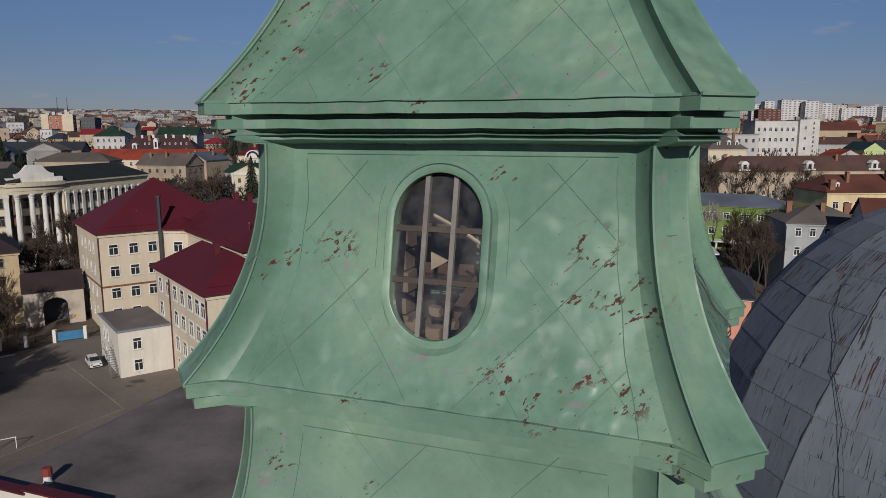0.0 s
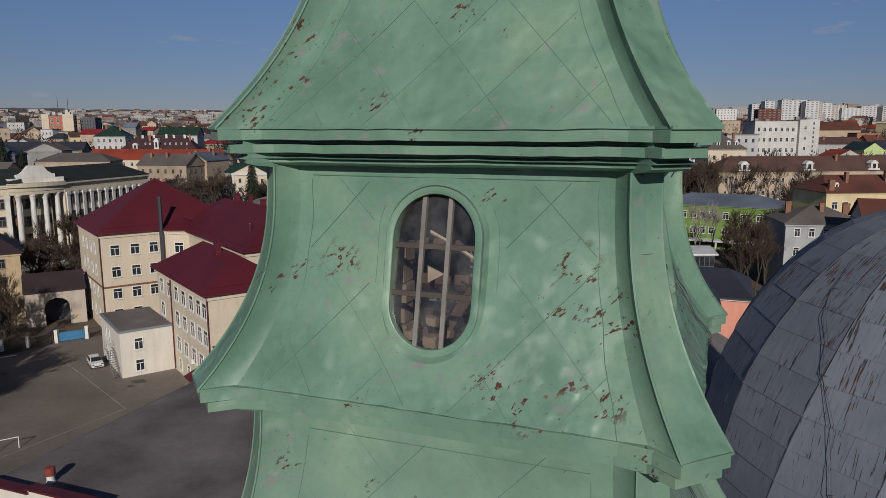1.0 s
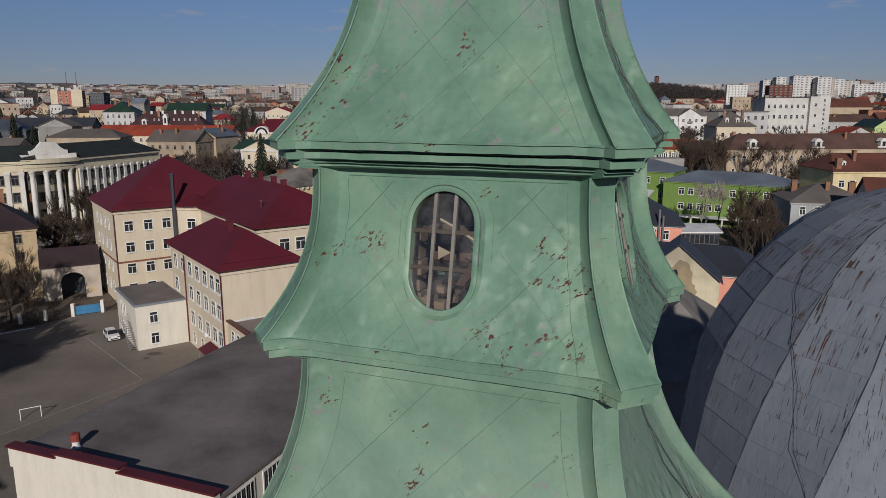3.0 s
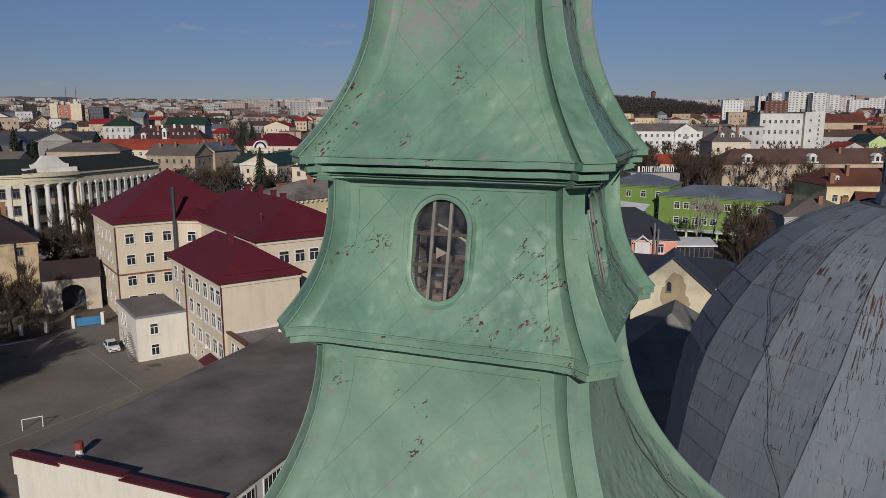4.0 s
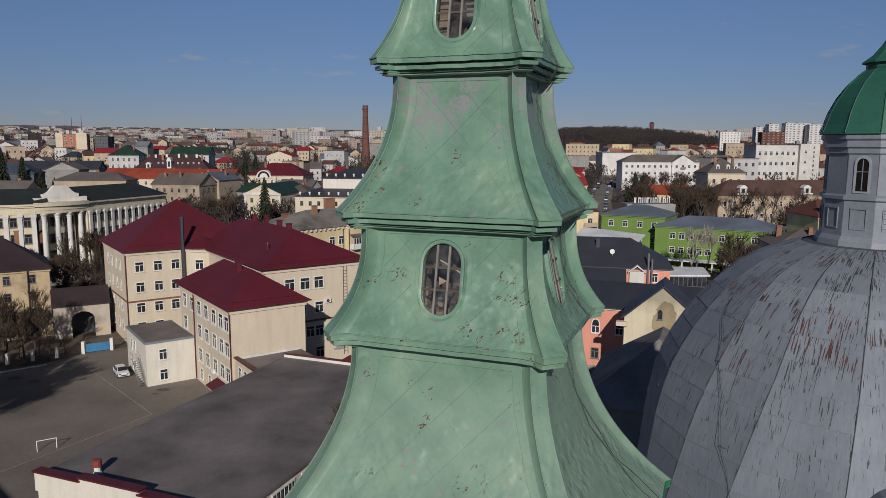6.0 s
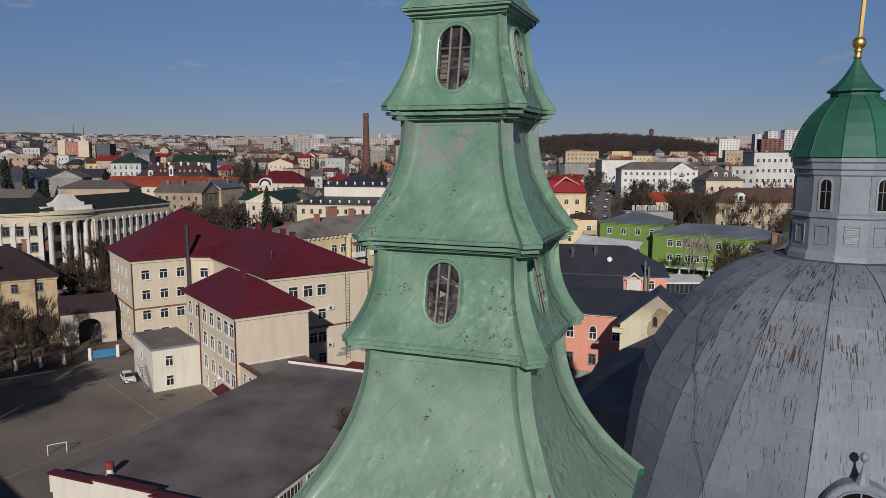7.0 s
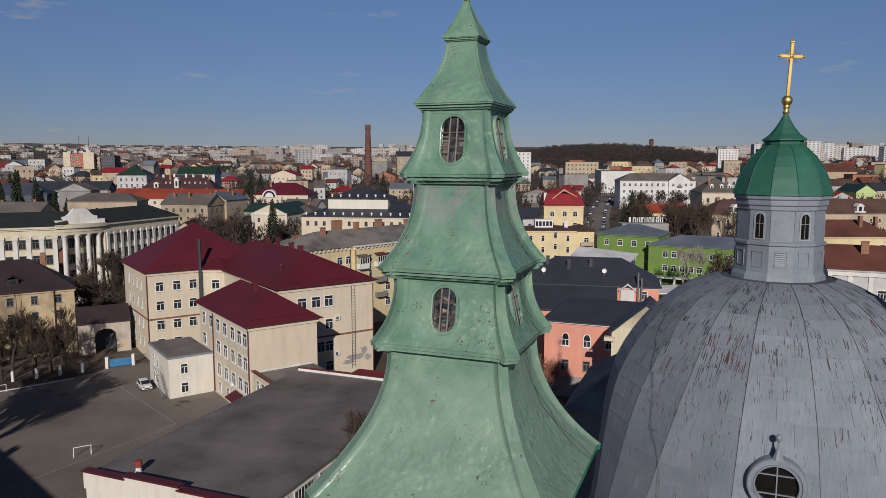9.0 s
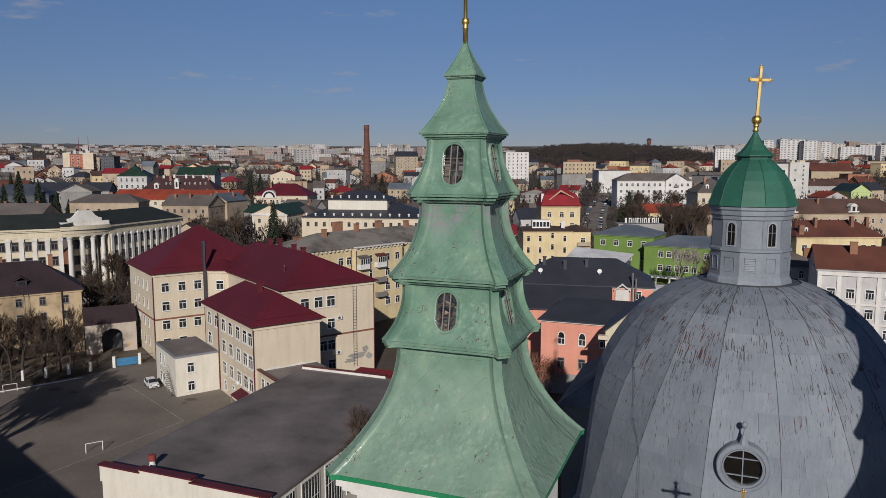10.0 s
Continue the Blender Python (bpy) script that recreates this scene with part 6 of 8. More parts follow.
# a house beside the yard whose shadow falls on it
house("corner_house", "tall ochre corner house with brick chimneys beside the yard", (-55.6, 37.4), 137, 44, 14, 13.7, OCHRE_OLD, BROWN_ROOF, "gable_x", 3.2, 3, 8, WIN_DARK, 0, 4, "house")

# ---- columned hall: two wings and a rounded corner portico ----
hall = thing("columned_hall", "cream neoclassical hall with white pilasters and a rounded corner portico", "hall", pose(-91.3, 150.6, ground_z(91, 150) - 0.5, 0, 0, 0))
HE, HALL_LEFT, HALL_RIGHT, HALL_END = 19.0, 28.0, 72.0, (6.6, 9.6)
LD, RD = Vector((math.cos(radians(HALL_LEFT)), math.sin(radians(HALL_LEFT)), 0)), Vector((math.cos(radians(HALL_RIGHT)), math.sin(radians(HALL_RIGHT)), 0))
LN, RN = Vector((-LD.y, LD.x, 0)), Vector((-RD.y, RD.x, 0))
HB = Vector((*HALL_END, 0))


def hall_wall(start, way, inward, length, deep, z0, z1, mat, name, g=0.0):
    a, b = start - inward * g, start + way * length - inward * g
    c, d = start + way * length + inward * deep, start + inward * deep
    bm = bmesh.new()
    slab(bm, [(p.x, p.y) for p in (a, b, c, d)], z0, z1)
    return part(name, bm, mat, hall)


ZERO = Vector((0, 0, 0))
LSTART = -LD * 40
hall_wall(LSTART, LD, LN, 40, 13, -1, HE, HALL_WALL, "wall")
hall_wall(HB, RD, RN, 27, 13, -1, HE, HALL_WALL, "wall")
for z0, z1, g in ((HE - 2.25, HE - 1.75, 0.12), (HE - 0.75, HE - 0.4, 0.3), (HE - 0.4, HE + 0.02, 0.55)):
    hall_wall(LSTART, LD, LN, 40, 1, z0, z1, HALL_WALL, "cornice", g)
    hall_wall(HB, RD, RN, 27, 1, z0, z1, HALL_WALL, "cornice", g)
# rounded portico between the wings
CURVE = []
for i in range(13):
    t = i / 12
    ctrl = Vector((4.6, 2.35, 0))
    CURVE.append(ctrl * 2 * t * (1 - t) + HB * t * t)
centre = Vector((0.0, 9.0, 0))


def bowed(g):
    return [tuple((p + (p - centre).normalized() * g).xy) for p in CURVE]


for z0, z1, g, nm in ((-1, 1.2, 0.5, "podium"), (HE - 2.2, HE - 1.5, 0.0, "entablature"), (HE - 1.5, HE - 0.6, 0.12, "entablature"), (HE - 0.6, HE + 0.25, 0.6, "entablature")):
    bm = bmesh.new()
    slab(bm, bowed(g) + [(2.0, 9.0), (0.0, 4.0)], z0, z1)
    part(nm, bm, GREY_WALL if nm == "podium" else HALL_WALL, hall)
inner = bowed(-2.9)
bm = bmesh.new()
slab(bm, inner + [(2.0, 9.0), (0.0, 4.0)], 1.2, HE - 2.2)
part("porch_wall", bm, HALL_WALL, hall)
for i in (2, 5, 8, 10):
    p, q = Vector((*inner[i], 0)), Vector((*inner[i + 1], 0))
    rz = math.degrees(math.atan2(q.y - p.y, q.x - p.x))
    for z in (HE - 5.4, HE - 9.2, HE - 13.0):
        share("window", WIN_DARKTALL, hall, pose((p.x + q.x) / 2, (p.y + q.y) / 2, z, 0, 0, rz))
for i in (1.5, 4.9, 8.0, 11.0):
    p = CURVE[int(i)].lerp(CURVE[int(i) + 1], i % 1)
    p = p - (p - centre).normalized() * 0.75
    bm = bmesh.new()
    lathe(bm, [(0.75, 1.2), (0.75, 1.6), (0.6, 1.8), (0.58, 7), (0.48, HE - 3.55), (0.55, HE - 3.5), (0.5, HE - 3.4), (0.62, HE - 3.0), (0.55, HE - 2.95), (0.82, HE - 2.4), (0.82, HE - 2.2)], 14, 0, 0, True, (p.x, p.y))
    part("column", bm, WHITE_PLASTER, hall, "white column with a leafy capital")
# stepped attic with a bell-shaped crest
ca, cb = Vector((-0.6, 0.9, 0)), Vector((6.9, 9.4, 0))
cw = (cb - ca).length
rz = math.degrees(math.atan2(cb.y - ca.y, cb.x - ca.x))
bm = bmesh.new()
box(bm, 0, cw, 0, 1.2, HE + 0.25, HE + 1.2)
box(bm, cw * 0.16, cw * 0.84, -0.05, 1.25, HE + 1.2, HE + 2.0)
rings(bm, [[(cw / 2 + x * cw / 9.4, y, HE + 2.0 + z * 1.25) for x, z in ((-2.9, 0), (-2.5, 0.15), (-2.0, 0.5), (-1.5, 1.1), (-1.1, 1.5), (1.1, 1.5), (1.5, 1.1), (2.0, 0.5), (2.5, 0.15), (2.9, 0))] for y in (0, 1.2)], True, 0, True)
attic = part("attic", bm, WHITE_PLASTER, hall, "white stepped attic with a bell-shaped crest")
attic.matrix_basis = pose(ca.x, ca.y, 0, 0, 0, rz)
# pilasters and windows of both wings
for start, way, turn, first, step, n in ((ZERO, -LD, HALL_LEFT, 0.4, 2.66, 14), (HB, RD, HALL_RIGHT, 0.9, 2.3, 12)):
    for i in range(n):
        p = start + way * (first + i * step)
        at = pose(p.x, p.y, 0, 0, 0, turn)
        bm = bmesh.new()
        box(bm, -0.42, 0.42, -0.25, 0.1, 1, HE - 3.1)
        box(bm, -0.5, 0.5, -0.32, 0.1, HE - 3.1, HE - 2.75)
        box(bm, -0.58, 0.58, -0.42, 0.1, HE - 2.75, HE - 2.25)
        ob = part("pilaster", bm, WHITE_PLASTER, hall)
        ob.matrix_basis = at
        if i < n - 1:
            w = p + way * step / 2
            for z in (HE - 5.05, HE - 8.75, HE - 12.5, HE - 16.2):
                share("window", WIN_DARKTALL, hall, pose(w.x, w.y, z, 0, 0, turn))
# roofs
for pts, rid in (([LSTART - LN * 0.6, LD * 1.5 - LN * 0.6, LD * 6 + LN * 13.5, LSTART + LN * 13.5], [LSTART + LN * 6.5, LD * 4 + LN * 6.5]),
                 ([HB - RN * 0.6 - RD * 1.0, HB - RN * 0.6 + RD * 27.5, HB + RN * 13.5 + RD * 27.5, HB + RN * 13.5 - RD * 4], [HB + RN * 6.5 - RD * 2, HB + RN * 6.5 + RD * 23])):
    bm = bmesh.new()
    a, b, c, d = [(p.x, p.y, HE + 0.03) for p in pts]
    r0, r1 = [(p.x, p.y, HE + 3.1) for p in rid]
    for f in ((a, b, r1, r0), (c, d, r0, r1), (b, c, r1), (d, a, r0)):
        face(bm, f)
    part("roof", bm, CHARCOAL_ROOF, hall, "charcoal-green sheet roof")

# ---- houses behind the yard and school ----
AT = 48.0
ac, an = Vector((math.cos(radians(AT)), math.sin(radians(AT)), 0)), Vector((-math.sin(radians(AT)), math.cos(radians(AT)), 0))
af = Vector((-28.0, 126.4, 0)) + ac * 21
apt = house("apartment_house", "yellow four-storey apartment house with balconies and a worn grey roof", (af.x, af.y, 0.0), AT, 42, 13.5, 17.7, YELLOW, WORN_ROOF, "hip", 2.8, 0, 0, WIN, 0, 0, "apartment house", "", 1.3, 3.3, True, 0.55, "f")
bm = bmesh.new()
box(bm, -9.6, 4.0, -0.9, 0.2, -1, 17.5)
part("projecting_bay", bm, YELLOW, apt)
bm = bmesh.new()
box(bm, -0.16, 0.16, -0.42, 0, 17.0, 17.42)
bracket = part("bracket", bm, WHITE_PLASTER, apt)
for i in range(38):
    x = -20.6 + 1.1 * i
    y = -0.9 if -9.6 < x < 4 else -0.01
    if i:
        share("bracket", bracket.data, apt, pose(x, y, 0))
    else:
        bracket.matrix_basis = pose(x, y, 0)
bm = bmesh.new()
box(bm, -9.9, 4.3, -1.5, 0.2, 17.46, 17.7)
part("cornice", bm, WHITE_PLASTER, apt)
for x, y in ((-17.5, 0), (-13.2, 0), (-10.9, 0), (-5.6, -0.9), (-0.6, -0.9), (2.4, -0.9), (7, 0), (11, 0), (15, 0), (18, 0)):
    for z in (13.9, 10.6, 7.3, 4.0):
        share("window", WIN_SLIM if x in (-17.5, -5.6) else WIN, apt, pose(x, y, z, 0, 0, 0))
for x, z, glazed in ((-8.1, 13.0, True), (-8.1, 9.7, False), (-8.1, 6.4, True), (-3.1, 13.0, True), (-3.1, 9.7, False), (-3.1, 6.4, False), (9.2, 13.0, True), (9.2, 9.7, True)):
    y = -0.9 if x < 4 else 0.0
    bm = bmesh.new()
    box(bm, x - 1.3, x + 1.3, y - 1.2, y, z - 0.15, z)
    box(bm, x - 1.3, x + 1.3, y - 1.2, y - 1.12, z, z + 0.95)
    for e in (x - 1.3, x + 1.22):
        box(bm, e, e + 0.08, y - 1.2, y, z, z + 0.95)
    if glazed:
        box(bm, x - 1.3, x + 1.3, y - 1.2, y - 1.1, z + 2.1, z + 2.3)
        for q in (-1.3, -0.66, -0.03, 0.6, 1.22):
            box(bm, x + q, x + q + 0.08, y - 1.2, y - 1.1, z + 0.95, z + 2.1)
    balcony = part("balcony", bm, WHITE_PAINT if glazed else GREY_WALL, apt)
    if glazed:
        bm = bmesh.new()
        box(bm, x - 1.25, x + 1.25, y - 1.12, y - 1.06, z + 0.95, z + 2.1)
        part("pane", bm, GLASS, balcony)
        bm = bmesh.new()
        rings(bm, [[(x - 1.45, y - 1.45, z + 2.3), (x + 1.45, y - 1.45, z + 2.3), (x + 1.45, y - 1.45, z + 2.36), (x - 1.45, y - 1.45, z + 2.36)], [(x - 1.45, y, z + 2.75), (x + 1.45, y, z + 2.75), (x + 1.45, y, z + 2.81), (x - 1.45, y, z + 2.81)]], True, 0, True)
        part("canopy", bm, TRIM_RED if x < -2 and x > -4 else GREY_ROOF, balcony)
for x, y, r in ((-13.9, -0.7, 0.85), (-10.2, -1.3, 0.6)):
    bm = bmesh.new()
    lathe(bm, [(0.02, 0), (r * 0.55, r * 0.07), (r * 0.97, r * 0.3), (r, r * 0.32), (r * 0.55, r * 0.11)], 16)
    bm.transform(pose(x, y, 11.6 if r > 0.7 else 10.0, 70, 0, -30))
    part("satellite_dish", bm, WHITE_PAINT, apt)
for x, y, z0, z1, w in ((-13.5, 5.0, 18.4, 21.3, 0.9), (-7.2, 8.2, 18.6, 22.3, 2.4), (-3.6, 6.0, 18.8, 21.8, 1.0), (-17.5, 9.0, 17.9, 19.7, 1.6), (4, 7, 19, 22, 1.6), (12, 6, 19, 21.6, 1.2)):
    chimney_part(apt, x, y, z0, z1, w, 0.8)
for x in (-15.2, 0.6, 8.0):
    bm = bmesh.new()
    box(bm, x - 0.45, x + 0.45, 2.6, 4.2, 17.9, 18.9)
    rings(bm, [[(x - 0.65, y, 18.85), (x, y, 19.4), (x + 0.65, y, 18.85)] for y in (2.4, 4.6)], True, 0, True)
    part("roof_hatch", bm, GREY_ROOF, apt)
for x, y in ((-9.75, -1.05), (-10.4, -0.1), (4.1, -1.05)):
    bm = bmesh.new()
    tube(bm, [(x, y, 0), (x, y, 16.9)], 0.09, 6)
    part("downpipe", bm, GREY_DARK, apt)

cream_hall = house("cream_hall", "long cream hall with a blue-black roof and white roof vents", (-31.0, 236, 3.2), -8, 44, 26, 12.9, CREAM, BLACK_ROOF, "hip", 5.0, 2, 14, WIN_DARK, 4, 0, "hall", "", 1.5, 8.2)
bm = bmesh.new()
box(bm, -14, 8, 6, 20, 14.0, 19.0)
part("clerestory", bm, CREAM_WHITE, cream_hall)
part("roof", roof_mesh("hip", -14, 8, 6, 20, 19.0, 3.0, 0.6), [BLACK_ROOF, CREAM], cream_hall)
for i in range(13):
    for y, z, n in ((0.9, 13.4, 13), (6.6, 19.5, 7)):
        if i < n:
            x = (-20.5 + i * 3.4) if n == 13 else (-12.6 + i * 3.2)
            bm = bmesh.new()
            lathe(bm, [(0.28, z), (0.28, z + 0.55), (0.42, z + 0.6), (0.4, z + 0.85), (0.05, z + 1.0)], 8, 0, 0, True, (x, y))
            part("roof_vent", bm, WHITE_PAINT, cream_hall)

temple = house("temple_front_house", "cream house with a temple gable and dark roof", (-70.0, 262), -14, 15.0, 26, 11.2, CREAM, DARKGREEN_ROOF, "gable_y", 3.6, 3, 3, WIN_DARK, 5, 0, "house", "", 1.2, 3.3)
bm = bmesh.new()
for x in (-7.1, 7.1):
    box(bm, x - 0.4, x + 0.4, -0.25, 0.1, 0, 10.6)
box(bm, -7.7, 7.7, -0.4, 0.1, 10.6, 11.4)
part("order", bm, WHITE_PLASTER, temple)
house("grey_house", "plain beige house with a grey roof", (-60.5, 274), -10, 12, 14, 10.4, BEIGE, GREY_ROOF, "hip", 3.0, 3, 3, WIN_DARK, 3, 1, "house")

def roof_dormer(parent, x, y, z, w, h, fancy=False):
    """A small white dormer standing on a roof slope."""
    bm = bmesh.new()
    box(bm, x - w / 2, x + w / 2, y, y + h * 1.3, z, z + h)
    if fancy:
        box(bm, x - w * 0.85, x + w * 0.85, y - 0.1, y + 0.5, z - 0.5, z + h * 0.25)
        box(bm, x - w * 0.6, x + w * 0.6, y - 0.15, y + 0.5, z + h, z + h + 0.25)
    rings(bm, [[(x - w * 0.6, q, z + h), (x - w * 0.3, q, z + h * 1.38), (x, q, z + h * 1.5), (x + w * 0.3, q, z + h * 1.38), (x + w * 0.6, q, z + h)] for q in (y - 0.1, y + h)], True, 0, True)
    d = part("dormer", bm, WHITE_PLASTER, parent, "white dormer")
    bm = bmesh.new()
    box(bm, x - w * 0.22, x + w * 0.22, y - 0.04, y + 0.02, z + h * 0.25, z + h * 0.95)
    part("pane", bm, GLASS, d)


# ---- landmarks farther off ----
block = house("apartment_block", "salmon and cream brick apartment block with a broken roofline", (-338, 640), 18, 25, 18, 25, ORANGE_WALL, GREY_ROOF, "flat", 0.2, 8, 5, WIN_WIDE, 4, 0, "apartment block", "", 1.0, 3.0, False)
for x, w in ((-9.7, 2.9), (8.3, 4.3)):
    bm = bmesh.new()
    box(bm, x - w, x + w, -0.6, 1, 0, 26)
    part("pier", bm, PIER_WALL, block)
bm = bmesh.new()
for x, w, z in ((-8, 3, 27), (-3, 2.4, 28.2), (2, 3.0, 27.4), (7, 2.4, 30), (9, 1.5, 28)):
    box(bm, x - w / 2, x + w / 2, 3, 8, 25, z)
part("roof_house", bm, PALE_WALL, block)
for x in (0, 8):
    bm = bmesh.new()
    tube(bm, [(x, 6, 28), (x, 6, 41)], [0.35, 0.15], 6)
    part("mast", bm, TRIM_RED, block)
house("dark_block", "unfinished dark grey apartment block", (-320, 657), 6, 13, 16, 23, DARK_WALL, GREY_ROOF, "flat", 0.2, 7, 5, WIN_DARK, 4, 0, "apartment block", "", 1.0, 3.0, False)
house("white_green_house", "white house with a dark green hipped roof", (-195, 425), 12, 17, 24, 17, PALE_WALL, DARKGREEN_ROOF, "hip", 6, 4, 5, WIN_TALL, 5, 2, "house")
house("green_roof_wing", "long dark green roofed wing", (-163, 446), 2, 24, 14, 17, PALE_WALL, DARKGREEN_ROOF, "gable_x", 5, 4, 6, WIN_TALL, 0, 0, "house")
mansard = house("mansard_house", "cream house with a tall purple-brown roof and white dormers", (-158, 402), 4, 42, 16, 10.5, CREAM, PURPLE_ROOF, "hip", 8.0, 3, 10, WIN_TALL, 3, 4, "house")
for x, w, h in ((-12.5, 2.6, 2.4), (-1.0, 2.4, 4.2), (-7.6, 0.8, 0.8), (-5.2, 0.8, 0.8), (3.2, 0.8, 0.8), (5.8, 0.8, 0.8), (9.0, 0.8, 0.8), (12, 0.8, 0.8), (15, 0.8, 0.8)):
    roof_dormer(mansard, x, 0.2 if h > 2 else 2.6, 11.0 if h > 2 else 13.5, w, h)
for i, (x, y) in enumerate(((-10, 6.5), (-4, 7), (3, 6.5), (7, 7), (13, 6.5))):
    bm = bmesh.new()
    box(bm, x - 0.6, x + 0.6, y - 0.4, y + 0.4, 17.0, 18.7 + 0.25 * (i % 3))
    part("chimney", bm, WHITE_PLASTER, mansard)
house("long_red_house", "long cream house under an orange-red roof", (-133, 330), -9, 66, 13, 10.8, CREAM, RED_ROOF, "gable_x", 4.6, 3, 16, WIN, 3, 5, "house")
red_hall = house("red_hall", "cream hall with a dark red roof and arched white gable", (-88.6, 360), -6, 29, 18, 11.0, CREAM, MAROON, "hip", 6.0, 2, 8, WIN_TALL, 3, 2, "hall")
bm = bmesh.new()
rings(bm, [[(-6 + 4.0 * math.cos(math.pi * k / 14), y, 9.6 + 4.0 * math.sin(math.pi * k / 14)) for k in range(15)] for y in (-0.5, 4.0)], True, 0, True)
arch_gable = part("arch_gable", bm, WHITE_PLASTER, red_hall, "white arched gable")
bm = bmesh.new()
rings(bm, [[(-6 + r * math.cos(math.pi * k / 14), -0.54, 9.9 + r * math.sin(math.pi * k / 14)) for k in range(15)] for r in (2.2, 3.2)], False)
part("pane", bm, GLASS, arch_gable)
house("glass_block", "white block with a glazed blue side", (-166, 468), 16, 15, 12, 21, PALE_WALL, BLUE_ROOF, "flat", 0.2, 5, 4, WIN_WIDE, 4, 0, "office block", "", 1.0, 3.9, False)
house("long_beige_house", "long beige house with a low grey roof", (-137.5, 268), 3, 27, 12, 14.6, BEIGE, GREY_ROOF, "hip", 3.0, 3, 6, WIN_DARK, 2, 1, "house")
house("gable_house", "tall pale grey gabled house", (-164, 298), 4, 13.5, 10, 16.5, GREY_WALL, GREY_ROOF, "gable_y", 3.2, 2, 2, WIN_DARK, 0, 1, "house")
# the shade on this house is put into its dark wall and roof colours
house("blue_roof_house", "grey house with shade-darkened walls and blue-grey hipped roof", (-186, 290), 12, 26, 14, 15.0, DARK_WALL, DARK_BLUE_ROOF, "hip", 4.5, 3, 6, WIN_DARK, 3, 0, "house")
house("dark_roof_row", "row house with dark slate roof and white dormers", (-186, 335), 8, 36, 12, 14, GREY_WALL, BLACK_ROOF, "gable_x", 4.0, 3, 10, WIN, 0, 0, "house")
house("grey_roof_row", "low house with grey slate roofs", (-170, 238), 4, 46, 16, 11.5, BEIGE, GREY_ROOF, "gable_x", 4.2, 3, 10, WIN_DARK, 0, 4, "house")
house("ruin_house", "old grey house with a worn roof", (-114, 292), -12, 22, 14, 11.5, BEIGE, GREY_ROOF, "gable_x", 4.4, 3, 6, WIN_DARK, 3, 3, "house")
house("tin_roof_house", "house with a pale blue tin roof", (-105, 305), -18, 12, 16, 12.5, BEIGE, BLUE_ROOF, "gable_y", 3.4, 3, 3, WIN_DARK, 0, 2, "house")
stack = thing("brick_chimney", "tall tapering brick factory chimney", "chimney", pose(-72.5, 620, ground_z(72, 620)))
bm = bmesh.new()
lathe(bm, [(4.0, -2), (3.7, 8), (2.9, 26), (2.35, 42), (2.2, 48.5), (2.55, 49), (2.55, 50.5), (2.3, 50.8), (2.3, 52.5), (1.9, 52.5)], 16)
part("shaft", bm, STACK_BRICK, stack)
for z, r in ((12, 3.58), (18, 3.3), (24, 3.02), (30, 2.78), (36, 2.58), (42, 2.38), (47, 2.26)):
    bm = bmesh.new()
    lathe(bm, [(r + 0.08, z), (r + 0.08, z + 0.5)], 16)
    part("hoop", bm, RUST_ROOF, stack)

water_tower = thing("water_tower", "old round brick water tower on the far hill", "tower", pose(361, 1300, 50.5))
bm = bmesh.new()
lathe(bm, [(3.4, -14), (3.2, 17), (4.0, 19), (4.0, 25)], 18)
part("shaft", bm, STACK_BRICK, water_tower)
bm = bmesh.new()
lathe(bm, [(4.4, 25), (4.0, 25.6), (1.4, 27.2), (0.5, 27.4)], 18)
part("roof", bm, DARK_BROWN_ROOF, water_tower)

# ---- the right side: coral house, black roofs, gabled house, green school ----
pink = thing("coral_house", "coral plastered house with arched white windows and a blue-black roof", "house", pose(14.3, 92.0, 0, 0, 0, CHURCH_TURN))
bm = bmesh.new()
box(bm, 0, 24, 0, 13, 3.2, 11.6)
part("wall", bm, CORAL, pink)
bm = bmesh.new()
box(bm, -0.1, 24, -0.12, 13, -0.3, 3.2)
part("plinth", bm, GREY_WALL, pink)
bm = bmesh.new()
box(bm, -0.25, 24.2, -0.3, 13.2, 11.25, 11.6)
part("cornice", bm, WHITE_PLASTER, pink)
part("roof", roof_mesh("hip", 0, 24, 0, 13, 11.6, 2.4, 0.5, 3.0), [BLACK_ROOF, CORAL], pink)
windows_on(pink, WIN_ARCH, (0, 0), (24, 0), (3.2, 6.4, 9.6), (7.8,))
windows_on(pink, WIN_DARK, (0, 0), (24, 0), (3.2, 6.4, 9.6), (4.2,))
back = thing("black_roof_house", "coral house with steep black roofs and steel flues", "house", pose(37.1, 112, 0, 0, 0, -12))
bm = bmesh.new()
box(bm, -25, 0, 0, 13, 0, 13.0)
part("wall", bm, CORAL, back)
bm = bmesh.new()
box(bm, -25.1, 0.1, -0.15, 13.1, 12.6, 12.95)
part("cornice", bm, WHITE_PLASTER, back)
part("roof", roof_mesh("hip", -25, 0, 0, 13, 13.0, 4.3, 0.5), [BLACK_ROOF, CORAL], back)
windows_on(back, WIN_SMALL, (-25, 0), (0, 0), (8, 14, 19.6, 22.5), (10.6, 6.5))
bm = bmesh.new()
box(bm, -6.6, -4.2, -0.6, 0, 9.5, 12.4)
rings(bm, [[(-6.9, y, 12.2), (-5.4, y, 13.3), (-3.9, y, 12.2), (-3.9, y, 12.4), (-5.4, y, 13.55), (-6.9, y, 12.4)] for y in (-0.8, 0.5)], True, 0, True)
part("oriel", bm, WHITE_PLASTER, back)
bm = bmesh.new()
rings(bm, [[(x, -7.5, 9.7), (x, 0.05, 13.1), (x, 0.05, 12.9), (x, -7.5, 9.5)] for x in (-25.5, -7.2)], True, 0, True)
part("lean_to_roof", bm, BLACK_ROOF, back)
bm = bmesh.new()
